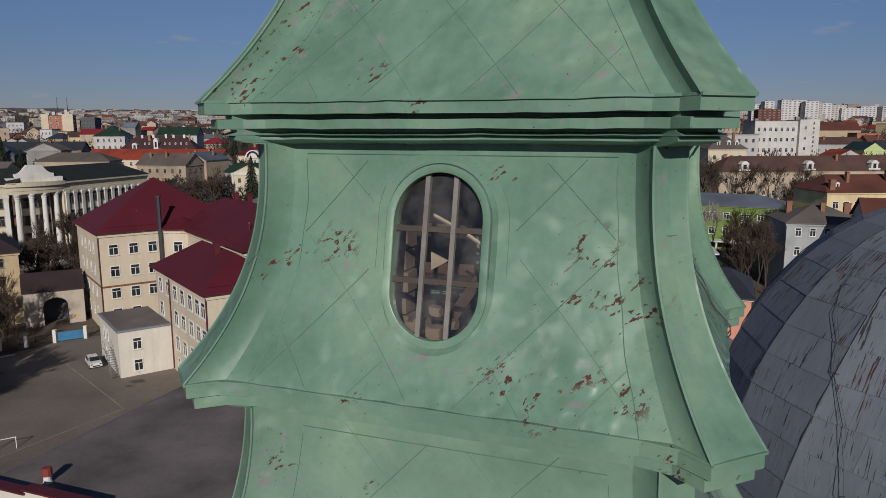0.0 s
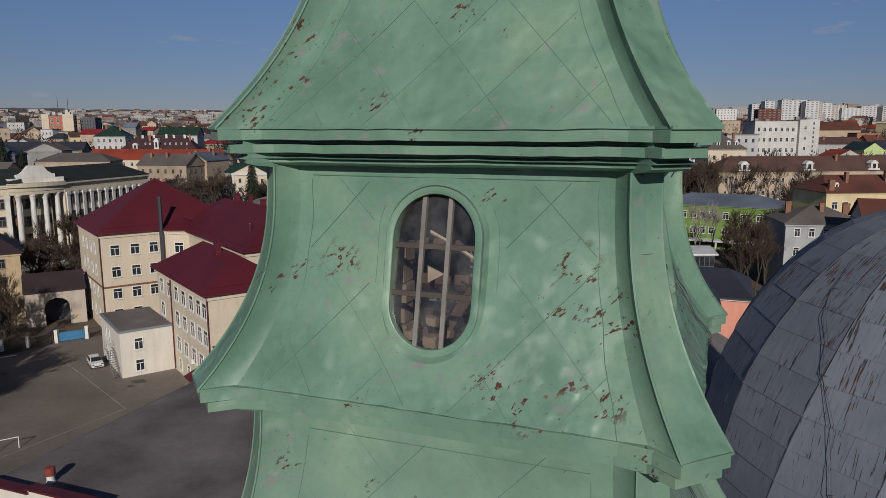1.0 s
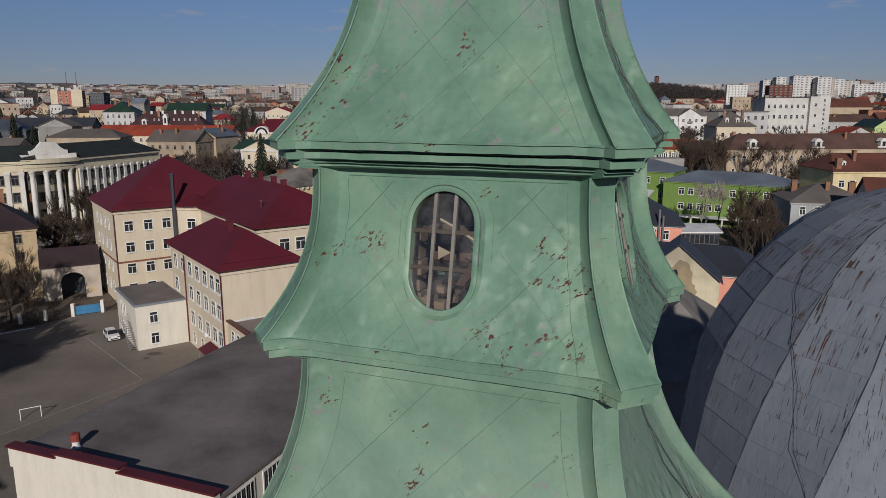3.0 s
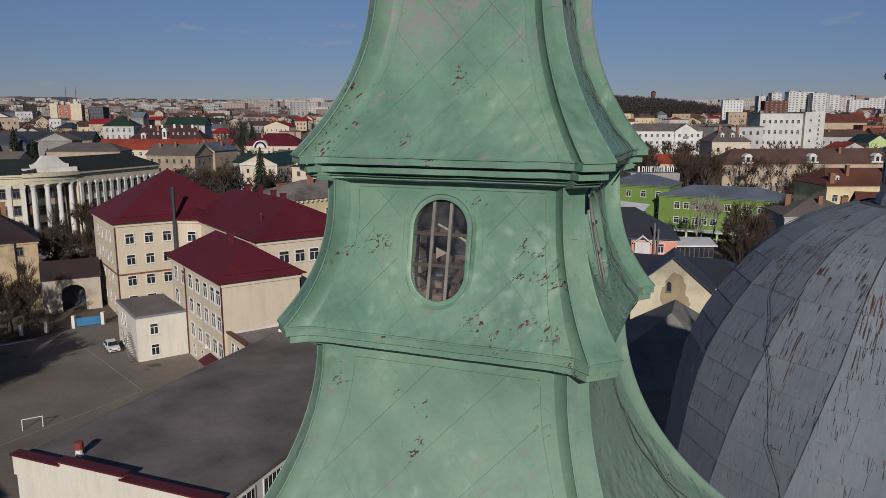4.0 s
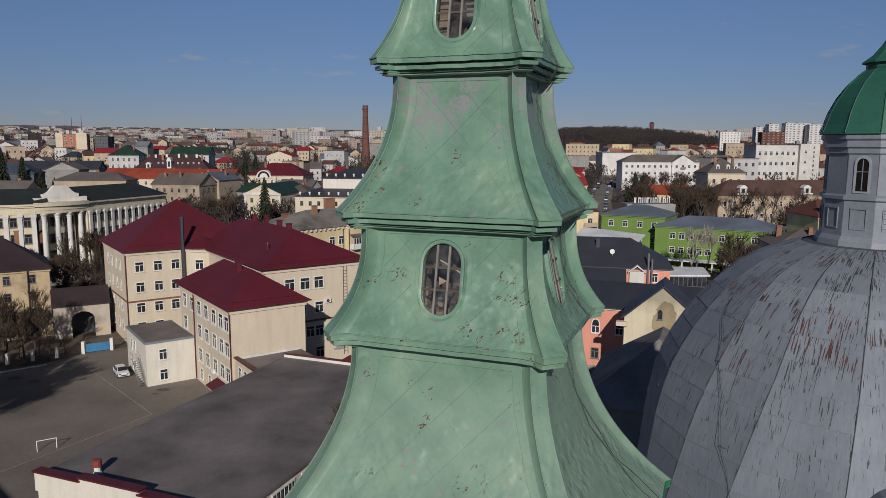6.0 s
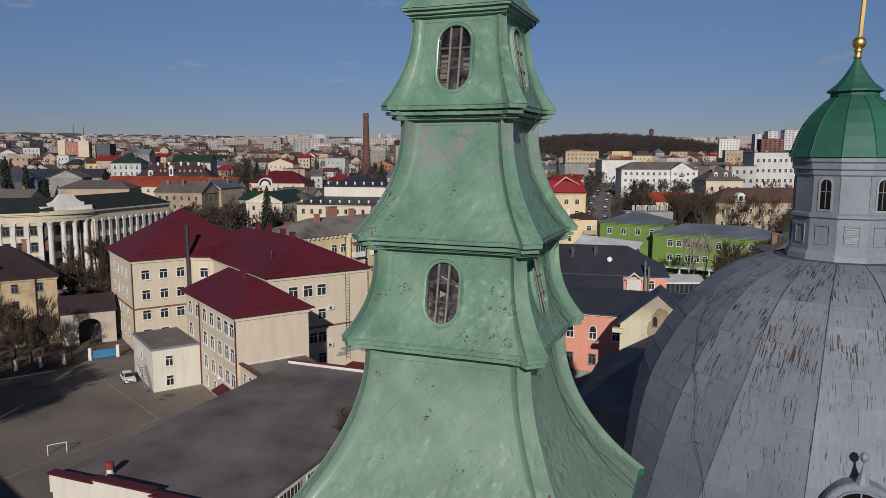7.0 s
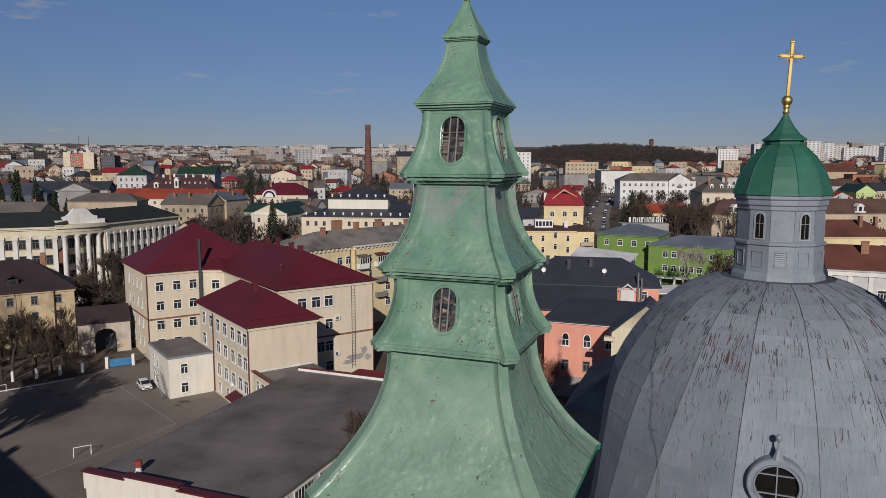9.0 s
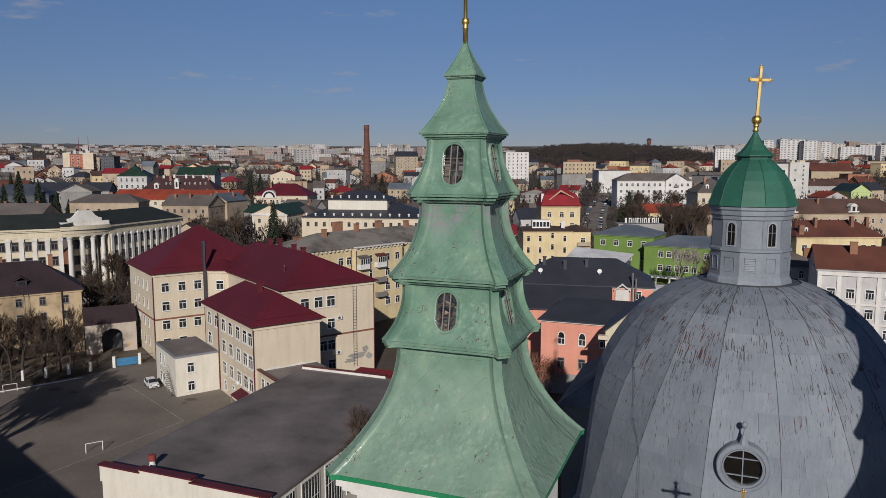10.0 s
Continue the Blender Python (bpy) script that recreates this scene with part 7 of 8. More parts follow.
box(bm, -25, -7.6, -7.0, 0, 0, 9.6)
part("lean_to_wall", bm, CORAL, back)
for x in (-3.6, -3.0):
    bm = bmesh.new()
    tube(bm, [(x, -0.5, 9), (x, -0.5, 15.6 if x < -3.3 else 14.6)], 0.16, 8)
    part("flue", bm, METAL, back)
for x, y, z in ((-20, 4.5, 17.4), (-16, 3.5, 17.0), (-12, 4.2, 17.2)):
    chimney_part(back, x, y, 14.4, z, 0.6, 0.5, BLACK_ROOF)
for x, y, z in ((-20.5, 2.0, 14.6), (-9.5, 2.2, 14.7)):
    bm = bmesh.new()
    lathe(bm, [(0.02, 0), (0.25, 0.04), (0.42, 0.14), (0.44, 0.16), (0.25, 0.06)], 16)
    bm.transform(pose(x, y, z + 0.6, 75, 0, -10))
    tube(bm, [(x, y, z - 0.4), (x, y + 0.1, z + 0.6)], 0.04, 5)
    part("satellite_dish", bm, WHITE_PAINT, back)
gable = thing("gabled_house", "cream house with a stained gable and black roof", "house", pose(24.8, 74.5, 0, 0, 0, -18))
bm = bmesh.new()
box(bm, -4.3, 4.3, 0, 6, 0, 13.4)
part("wall", bm, streaked_wall("stained_cream_gable", (0.58, 0.52, 0.38), 0.42), gable)
part("roof", roof_mesh("gable_y", -4.3, 4.3, 0, 6, 13.4, 4.0, 0.35), [BLACK_ROOF, bpy.data.materials["stained_cream_gable"]], gable)
rp = random.Random(12)
for x, z, a, h in ((0.35, 13.9, 1.25, 1.75), (0.7, 12.2, 1.45, 1.2), (-0.5, 13.0, 0.75, 1.3)):
    bm = bmesh.new()
    rim = [(x + a * rp.uniform(0.8, 1.05) * math.cos(k * math.tau / 26), z + h * rp.uniform(0.8, 1.05) * math.sin(k * math.tau / 26)) for k in range(26)]
    rings(bm, [[(u, 0.01, v) for u, v in rim], [(u, -0.006 - 0.004 * x, v) for u, v in rim]], True, 0, True)
    part("damp_stain", bm, STAINED, gable, "brownish damp stain")
share("window", window_mesh(0.6, 0.9, 1, OLD_WOOD, True), gable, pose(-0.3, 0, 13.4, 0, 0, 0))
bm = bmesh.new()
box(bm, -5.2, -3.9, -0.5, 0.4, 12.4, 12.9)
part("eaves_return", bm, CREAM, gable)
shed = thing("slate_roof_annex", "low church annex with weathered slate roofs", "annex", pose(16.6, 47.5, 0, 0, 0, CHURCH_TURN))
bm = bmesh.new()
box(bm, -6, 5, 0, 14, 0, 12.6)
part("wall", bm, GREY_WALL, shed)
part("roof", roof_mesh("hip", -6, 5, 0, 14, 12.6, 4.6, 0.5, 5.2), [SLATE, GREY_WALL], shed, "weathered grey slate roof")

house("green_school_wing", "lime green three-storey building with white windows", (50.4, 190.2), -30, 17.5, 14, 12.6, LIME, BLUE_ROOF, "hip", 2.6, 3, 4, WIN, 3, 0, "school", "", 1.6, 3.9)
green_b = house("green_school_wing", "lime green two-storey wing with rows of white windows", (67.6, 175.5), -30, 30, 14, 11.0, LIME, BLUE_ROOF, "hip", 2.4, 0, 0, WIN, 3, 0, "school", "", 2.6, 3.6)
windows_on(green_b, WIN, (-15, 0), (15, 0), (4.6, 6.9, 9.2, 11.5, 13.6, 16.8), (7.7, 3.9))
windows_on(green_b, window_mesh(2.2, 0.6, 1), (-15, 0), (15, 0), (21.2,), (8.6, 7.1, 5.6, 4.1))
windows_on(green_b, WIN, (-15, 0), (15, 0), (24.5, 27.5), (7.7, 3.9))
bm = bmesh.new()
box(bm, -15, 12, -3.6, 0, 2.4, 2.7)
part("terrace_canopy", bm, PALE_TIN, green_b)
for i in range(8):
    bm = bmesh.new()
    box(bm, -14.6 + i * 3.7, -14.2 + i * 3.7, -3.4, -3.0, -1, 2.4)
    part("post", bm, WHITE_PLASTER, green_b)

# yellow house of two parts, the second set back with a round-cornered balcony
yellow_r = house("yellow_house", "yellow four-storey house with white windows and a low brown roof", (28.6, 190, 1.8), 0, 14.2, 13, 14.1, YELLOW, BROWN_ROOF, "hip", 1.0, 0, 0, WIN_SLIM, 0, 0, "apartment house", "", 1.3, 3.2)
for x, dz in ((-5.6, 0.0), (-2.2, 0.0), (1.35, 0.9), (4.9, 0.0)):
    for r in range(4):
        share("window", WIN_SLIM, yellow_r, pose(x, 0, 1.0 + 3.3 * r + dz, 0, 0, 0))
bm = bmesh.new()
box(bm, 7.1, 12.6, 1.2, 13, -1, 13.9)
part("wall", bm, YELLOW, yellow_r)
part("roof", roof_mesh("hip", 7.1, 12.6, 1.2, 13, 13.9, 1.2, 0.5), [BROWN_ROOF, YELLOW], yellow_r)
for z in (9.6, 6.3, 3.0):
    bm = bmesh.new()
    box(bm, 8.6, 12.4, 0.0, 1.2, z, z + 0.2)
    box(bm, 8.6, 12.4, 0.0, 0.1, z + 0.2, z + 1.15)
    part("balcony", bm, TAN_WALL, yellow_r)
    share("window", WIN, yellow_r, pose(10.4, 1.2, z + 0.6, 0, 0, 0))
bm = bmesh.new()
box(bm, -4.2, 1.0, 3.0, 6.0, 14.4, 16.9)
penthouse = part("glazed_loft", bm, WHITE_PAINT, yellow_r, "white glazed roof loft")
for i in range(5):
    bm = bmesh.new()
    box(bm, -4.0 + i, -3.25 + i, 2.96, 3.02, 15.0, 16.4)
    part("pane", bm, GLASS, penthouse)
chimney_part(yellow_r, 5.0, 5.0, 14.2, 16.6, 1.0, 0.8, WHITE_PLASTER)

red_house = house("red_roof_house", "yellow house under a bright red mansard with a salmon front gable", (35.6, 212, 4.2), 0, 12.4, 13, 17.6, YELLOW, BRIGHT_RED, "flat", 0.1, 0, 0, WIN_SMALL, 0, 0, "house", "", 1.3, 3.2)
windows_on(red_house, WIN, (-5.8, 0), (5.8, 0), (2.2, 6.1, 9.4), (13.9, 10.4, 6.9))
bm = bmesh.new()
rings(bm, [[(-6.3, -0.5, 17.7), (6.3, -0.5, 17.7), (6.3, 13.5, 17.7), (-6.3, 13.5, 17.7)], [(-5.2, 1.0, 21.0), (5.2, 1.0, 21.0), (5.2, 12.4, 21.0), (-5.2, 12.4, 21.0)], [(-2.6, 4.5, 22.6), (2.6, 4.5, 22.6), (2.6, 9.5, 22.6), (-2.6, 9.5, 22.6)]], True, 0, True)
part("mansard", bm, BRIGHT_RED, red_house)
bm = bmesh.new()
slab(bm, [(-3.6, 0.9), (2.4, 0.9), (2.4, 1.4), (-3.6, 1.4)], 19.4, 19.9)
rings(bm, [[(-4.2, y, 19.2), (0.0, y, 22.6), (4.2, y, 20.2), (4.2, y, 19.9), (0.0, y, 22.0), (-4.0, y, 19.0)] for y in (0.3, 1.6)], True, 0, True)
part("front_gable", bm, plain("salmon_gable", (0.45, 0.25, 0.17), 0.8), red_house, "salmon front gable")
for x in (-5.6, 5.2):
    chimney_part(red_house, x, 2.4, 18.0, 21.2, 0.9, 0.9, WHITE_PLASTER)

pavilion = thing("glazed_pavilion", "low glazed pavilion with a pale flat roof", "pavilion", pose(42.8, 120, 0, 0, 0, -8))
bm = bmesh.new()
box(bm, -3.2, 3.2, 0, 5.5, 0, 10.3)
part("wall", bm, DARK_WALL, pavilion)
bm = bmesh.new()
rings(bm, [[(-3.7, -0.5, 10.3), (3.7, -0.5, 10.5), (3.7, 6.0, 10.9), (-3.7, 6.0, 10.8)], [(-3.7, -0.5, 10.55), (3.7, -0.5, 10.75), (3.7, 6.0, 11.15), (-3.7, 6.0, 11.05)]], True, 0, True)
part("roof", bm, PALE_TIN, pavilion)
for i in range(8):
    x = -2.8 + i * 0.8
    bm = bmesh.new()
    box(bm, x - 0.32, x + 0.32, -0.06, 0.02, 8.6, 10.1)
    part("pane", bm, GLASS, pavilion)

tin = thing("tin_canopy", "pale grey tin shed roof behind black roofs", "roof", pose(35.4, 158, -1.0, 0, 0, -28))
bm = bmesh.new()
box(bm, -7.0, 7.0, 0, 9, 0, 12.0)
part("wall", bm, DARK_WALL, tin)
bm = bmesh.new()
rings(bm, [[(-7.6, -0.8, 12.0), (7.6, -0.8, 12.0), (7.6, -0.8, 12.25), (-7.6, -0.8, 12.25)], [(-7.6, 9.6, 14.4), (7.6, 9.6, 13.4), (7.6, 9.6, 13.65), (-7.6, 9.6, 14.65)]], True, 0, True)
part("roof", bm, PALE_TIN, tin)

hotel = house("white_hotel", "white four-storey hotel with a pedimented bay and grey roof", (118.5, 400), 0, 43, 14, 16.4, WHITE_WALL, GREY_ROOF, "hip", 4.0, 4, 13, WIN, 4, 0, "hotel", "", 1.8, 3.75)
bm = bmesh.new()
box(bm, 6, 18, -1.2, 2, 0, 16.4)
part("bay", bm, WHITE_WALL, hotel)
part("roof", roof_mesh("gable_y", 6, 18, -1.2, 6, 16.4, 4.0, 0.4), [GREY_ROOF, WHITE_WALL], hotel)
windows_on(hotel, WIN, (6, -1.2), (18, -1.2), (2.5, 6, 9.5), (1.8, 5.6, 9.4, 13.0))
for x, z in ((12, 5.2), (12, 9.0), (-12, 9.0), (-4, 5.2), (12, 12.6), (-12, 5.2)):
    bm = bmesh.new()
    y = -1.2 if x > 0 else 0.0
    box(bm, x - 1.4, x + 1.4, y - 1.0, y, z, z + 0.2)
    box(bm, x - 1.4, x + 1.4, y - 1.0, y - 0.9, z + 0.2, z + 1.1)
    part("balcony", bm, GREY_WALL, hotel)
sign = thing("roof_sign", "row of white letter shapes on a low grey parapet", "sign", pose(58.5, 201, 14.3, 0, 0, 2))
for i in range(9):
    x = -4.7 + i * 1.18
    bm = bmesh.new()
    box(bm, x - 0.42, x - 0.2, 0, 0.2, 3.0, 4.5)
    box(bm, x + (0.2 if i % 3 else -0.1), x + (0.42 if i % 3 else 0.12), 0, 0.2, 3.0, 4.5)
    if i % 2:
        box(bm, x - 0.2, x + 0.4, 0, 0.2, 4.2, 4.5)
    part("letter_bar", bm, WHITE_PAINT, sign)
bm = bmesh.new()
box(bm, -7.0, 7.0, 0.2, 6, -9, 2.6)
part("frame", bm, GREY_WALL, sign)

wb = house("college_block", "pale cream concrete college block with rows of windows", (185.1, 405), 0, 23.8, 16, 25.4, BLOCK_WALL, GREY_ROOF, "flat", 0.2, 4, 7, window_mesh(1.6, 2.2, 2), 0, 0, "block", "", 2.4, 5.7, False)
bm = bmesh.new()
box(bm, 11.9, 22.8, -2.5, 14, -1, 25.9)
part("stair_tower", bm, BLOCK_WALL, wb)
for q in range(9):
    share("window", WIN_SMALL, wb, pose(19.6, -2.5, 3 + q * 2.5, 0, 0, 0))
for q in range(4):
    share("window", WIN, wb, pose(15, -2.5, 3.5 + q * 5.7, 0, 0, 0))
bm = bmesh.new()
for x, z in ((-9, 26.6), (-3, 26.2), (14, 27.6), (20, 27.2)):
    box(bm, x - 1, x + 1, 5, 7, 25.4, z)
part("roof_box", bm, GREY_WALL, wb)
house("white_theatre", "white theatre with a tall blank front", (124, 525), 0, 24, 24, 17, WHITE_WALL, GREY_ROOF, "flat", 0.2, 1, 4, WIN_TALL, 0, 0, "theatre", "", 3, 6, True)
house("building_site", "unfinished concrete frame block", (120, 650), 0, 30, 14, 20, TAN_WALL, GREY_ROOF, "flat", 0.2, 5, 8, WIN_DARK, 3, 0, "apartment block", "", 1, 3.8, False)
house("white_high_block", "white high-rise block of flats", (58, 600), 8, 20, 16, 30, WHITE_WALL, GREY_ROOF, "flat", 0.2, 10, 5, WIN_SMALL, 4, 0, "apartment block", "", 1, 2.9, False)
brown_row = house("brown_roof_row", "long cream house with a dark brown tile roof and white dormers", (139.5, 263), 7, 82, 14, 10.8, BEIGE, BROWN_ROOF, "hip", 5.2, 2, 22, WIN_ARCH, 0, 6, "house", "", 2.0, 4.6)
for x in (-31.5, -6.5, 19):
    roof_dormer(brown_row, x, -0.1, 10.9, 2.7, 2.4, True)
grey_mansard = house("grey_mansard_house", "cream house with a tall grey roof and dormers", (108.2, 276), 0, 14.5, 14, 18.4, CREAM, GREY_ROOF, "hip", 5.6, 4, 4, WIN_DARK, 3, 2, "house")
for x in (-3, 1, 4):
    roof_dormer(grey_mansard, x, 1.5, 19.4, 1.3, 1.5)
house("pale_house", "pale flat-roofed house with small windows", (136, 330), -6, 14, 12, 21.6, PALE_WALL, GREY_ROOF, "flat", 0.2, 5, 4, WIN_DARK, 2, 1, "house")
rust_house = house("rust_roof_house", "yellow house with a rust-red tile roof and brick chimneys", (99.6, 166), 2, 22, 15, 14.9, YELLOW, RUST_ROOF, "hip", 3.6, 4, 8, WIN, 0, 0, "house", "", 0.8, 3.4, True, 0.45, "f", 3.6)
for x, y, z0, z1, w in ((-9.6, 0.9, 13.2, 17.6, 1.2), (-4.2, 4.2, 16.4, 19.2, 0.7), (5.5, 4.4, 16.4, 19.5, 0.8), (10.5, 6.0, 16.4, 19.2, 0.7)):
    chimney_part(rust_house, x, y, z0, z1, w, 0.9)
roof_dormer(rust_house, -7.6, 2.0, 15.6, 0.9, 1.0)
house("grey_slate_house", "weathered pale grey house with a worn grey slate roof", (69.6, 129), -9, 14.0, 12, 14.0, COOL_WALL, GREY_ROOF, "hip", 2.8, 4, 5, window_mesh(1.1, 1.6, 2), 0, 3, "house", "", 1.0, 3.5)
white_row = house("white_row_house", "pale row house with white-framed windows and a rusty tile roof", (84.6, 107.6, -1.2), CHURCH_TURN, 36, 14, 17.6, PALE_WALL, RUST_ROOF, "gable_x", 3.6, 3, 11, window_mesh(1.5, 1.9, 3), 0, 3, "row house", "", 4.9, 3.6)
for i in range(12):
    x = -17.6 + i * 3.2
    bm = bmesh.new()
    box(bm, x - 0.35, x + 0.35, -0.18, 0.1, 4.2, 16.9)
    part("pilaster", bm, WHITE_PLASTER, white_row)
for z0, z1, g in ((16.3, 17.0, 0.35), (11.0, 11.35, 0.22), (7.4, 7.75, 0.22), (3.6, 4.3, 0.3)):
    bm = bmesh.new()
    box(bm, -18, 18, -g, 0.1, z0, z1)
    part("moulding", bm, WHITE_PLASTER, white_row)
bm = bmesh.new()
box(bm, -18, 18, -0.35, -0.02, 2.7, 3.6)
part("shop_fascia", bm, BLACK_ROOF, white_row)
windows_on(white_row, window_mesh(2.2, 2.2, 2, OLD_WOOD), (-18, 0), (18, 0), even(11, 36, 0.8), (0.3,))

house("pitched_brown_block", "large brick hall with a brown roof", (283, 520), -10, 28, 20, 15, TAN_WALL, RUST_ROOF, "gable_x", 6, 2, 6, WIN_DARK, 0, 0, "hall")
house("grey_brown_house", "white house with brown roof", (228, 420), -6, 26, 14, 11, PALE_WALL, BROWN_ROOF, "gable_x", 4, 2, 6, WIN_TALL, 0, 2, "house")
house("lime_gable_house", "pale lime house with a dark green roof", (226, 380), -10, 10, 30, 10, streaked_wall("pale_lime", (0.48, 0.58, 0.26), 0.12), DARKGREEN_ROOF, "gable_y", 4, 2, 2, WIN, 4, 0, "house")
house("yellow_high_block", "yellow and white high-rise with gabled roof houses", (-42, 700), 10, 22, 16, 24, TAN_WALL, BLACK_ROOF, "gable_x", 5, 8, 6, WIN_SMALL, 4, 0, "apartment block", "", 1, 2.9, False)
house("white_slab_block", "white slab tower block", (309.9, 800), -14, 21, 14, 29, WHITE_WALL, GREY_ROOF, "flat", 0.2, 10, 6, WIN_SMALL, 4, 0, "apartment block", "", 1, 2.8, False)

# ---- street with parked cars between the houses ----
bm = bmesh.new()
steps = [(62, 290), (72, 340), (86, 400), (104, 470), (124, 545), (140, 605)]
rings(bm, [[(x - 6, y, ground_z(x, y) + 0.12), (x + 6, y, ground_z(x, y) + 0.12)] for x, y in steps], False)
tagged(part("street", bm, ASPHALT), "grey asphalt street running away between houses", "street", kind="structure")
paints = [plain("dark_car_paint", (0.03, 0.035, 0.045), 0.3, 0, 1, 3, 0.1, 0.0), plain("silver_car_paint", (0.35, 0.36, 0.38), 0.3, 0.4, 1, 3, 0.1, 0.0), plain("blue_car_paint", (0.03, 0.06, 0.15), 0.3, 0, 1, 3, 0.1, 0.0)]
base_cars = [car(lb, (66.5 + i * 1.6, 300 + i * 6.5), 76, paints[i]) for i, lb in enumerate(("parked black car on the street", "parked silver car on the street", "parked blue car on the street"))]
for i in range(3, 26):
    y = 300 + i * 6.5
    x = float(np.interp(y, [p[1] for p in steps], [p[0] for p in steps])) + (3.4 if i % 2 else -4.2)
    copy_thing(base_cars[i % 3], pose(x, y, ground_z(x, y) + 0.12, 0, 0, 76))


# ---- trees ----
def bare_tree_meshes(seed, height, spread=1.0, depth=5, bark=TRUNK, twigs=TWIG, thin=1.0):
    """A leafless tree: trunk with limbs, and a crown of many fine twigs."""
    r = random.Random(seed)
    trunk, crown = bmesh.new(), bmesh.new()

    def grow(p, d, length, rad, level):
        bend = Vector((r.uniform(-1, 1), r.uniform(-1, 1), r.uniform(-0.2, 0.5))) * 0.16
        mid = p + d * length * 0.5
        end = p + (d + bend).normalized() * length
        if level < 2:
            tube(trunk, [p, mid, end], [rad, rad * 0.85, rad * 0.68], 6)
        else:
            tube(crown, [p, end], [max(rad, 0.026 * thin), max(rad * 0.6, 0.017 * thin)], 3)
        if level >= depth:
            return
        n = (3, 4, 5, 5, 4, 3)[level] if thin > 0.9 else (3, 4, 4, 4, 3, 3)[level]
        for i in range(n):
            t = r.uniform(0.45, 1.0) if i else 1.0
            az, tilt = r.uniform(0, math.tau), r.uniform(0.35, 0.85) * spread
            side = d.orthogonal().normalized()
            side = Matrix.Rotation(az, 3, d) @ side
            nd = (d * math.cos(tilt) + side * math.sin(tilt) + Vector((0, 0, 0.12))).normalized()
            grow(p + (end - p) * t, nd, length * r.uniform(0.55, 0.8), rad * 0.6 * (1.0 if i == 0 else 0.8), level + 1)

    grow(Vector((0, 0, -0.2)), Vector((0, 0, 1)), height * 0.3, height * (0.02 if thin > 0.9 else 0.0125), 0)
    out = []
    for nm, bm, m in (("trunk", trunk, bark), ("crown", crown, twigs)):
        me = bpy.data.meshes.new(nm)
        bm.to_mesh(me)
        bm.free()
        me.materials.append(m)
        out.append(me)
    return out


def conifer_meshes(seed, height):
    r = random.Random(seed)
    trunk, crown = bmesh.new(), bmesh.new()
    tube(trunk, [(0, 0, -0.2), (0, 0, height * 0.95)], [height * 0.02, 0.02], 6)
    for i in range(800):
        t = r.random() ** 0.8
        z = height * (0.1 + 0.88 * t)
        reach = height * 0.2 * (1 - t) ** 0.8 * r.uniform(0.55, 1.1) + 0.1
        a = r.uniform(0, math.tau)
        c, s = math.cos(a), math.sin(a)
        w = 0.22 + 0.35 * (1 - t)
        tip = Vector((c * reach, s * reach, z - reach * 0.35 + r.uniform(-0.2, 0.2)))
        root = Vector((c * reach * 0.1, s * reach * 0.1, z + 0.15))
        side = Vector((-s, c, r.uniform(-0.3, 0.3))) * w * 0.5
        m = (tip + root) / 2 + Vector((0, 0, 0.05))
        face(crown, [root, m + side, tip, m - side])
        face(crown, [m + Vector((0, 0, 0.12)), tip + side * 0.5, tip - Vector((0, 0, 0.4 * w)), tip - side * 0.5])
    out = []
    for nm, bm, m in (("trunk", trunk, TRUNK), ("crown", crown, NEEDLE)):
        me = bpy.data.meshes.new(nm)
        bm.to_mesh(me)
        bm.free()
        me.materials.append(m)
        out.append(me)
    return out


BARE = [bare_tree_meshes(3, 11), bare_tree_meshes(8, 13, 0.8), bare_tree_meshes(14, 9, 1.1), bare_tree_meshes(21, 12, 0.65)]
FIR = [conifer_meshes(4, 13), conifer_meshes(9, 10)]
THIN = [bare_tree_meshes(41, 12, 0.55, 5, TRUNK, TWIG, 0.75), bare_tree_meshes(47, 13, 0.65, 5, TRUNK, TWIG, 0.75)]
BIRCHES = [bare_tree_meshes(52, 13, 0.55, 5, BIRCH, BIRCH, 0.8)]
SHRUB = [bare_tree_meshes(31, 6, 0.95, 5, TRUNK, RED_TWIG, 0.35)]


def tree(kind, x, y, size=1.0, turn=0.0, z=None, label=""):
    meshes, lb = {"bare": (BARE, "leafless brown tree with fine twigs in early spring"), "fir": (FIR, "dark green conifer standing among houses"), "thin": (THIN, "slender leafless tree with sparse fine twigs"), "birch": (BIRCHES, "pale slender leafless birch by a building"), "shrub": (SHRUB, "leafless reddish-brown shrub by a wall")}[kind]
    t = thing("tree" if kind != "shrub" else "shrub", label or lb, "tree" if kind != "shrub" else "shrub", pose(x, y, ground_z(x, y) if z is None else z, 0, 0, turn), "bare trees of the town" if kind in ("bare", "thin") else "")
    t.scale = (size,) * 3
    for me, nm in zip(meshes[int(abs(x * 7 + y * 3)) % len(meshes)], ("trunk", "crown")):
        share(nm, me, t)
    return t


rt = random.Random(77)
for x, y, s in ((61.5, 106, 0.8), (52, 123, 0.8), (56.5, 127, 0.85), (60, 131, 0.8), (88, 236, 1.1), (92, 240, 1.2), (97, 234, 1.1), (102, 241, 1.2), (107, 236, 1.15), (112, 243, 1.1), (117, 238, 1.1), (123, 244, 1.0), (95, 248, 1.2), (104, 249, 1.1), (84, 228, 1.0), (129, 246, 0.9)):
    tree("thin", x, y, s * (1.7 if y < 200 else 1.3), rt.uniform(0, 360))
for x, y, s in ((-68, 214, 1.0), (-78, 222, 1.0), (-73, 232, 1.1), (-84, 214, 1.0), (-86, 228, 1.1), (-76, 206, 0.9)):
    tree("bare", x, y, s * 1.15, rt.uniform(0, 360))
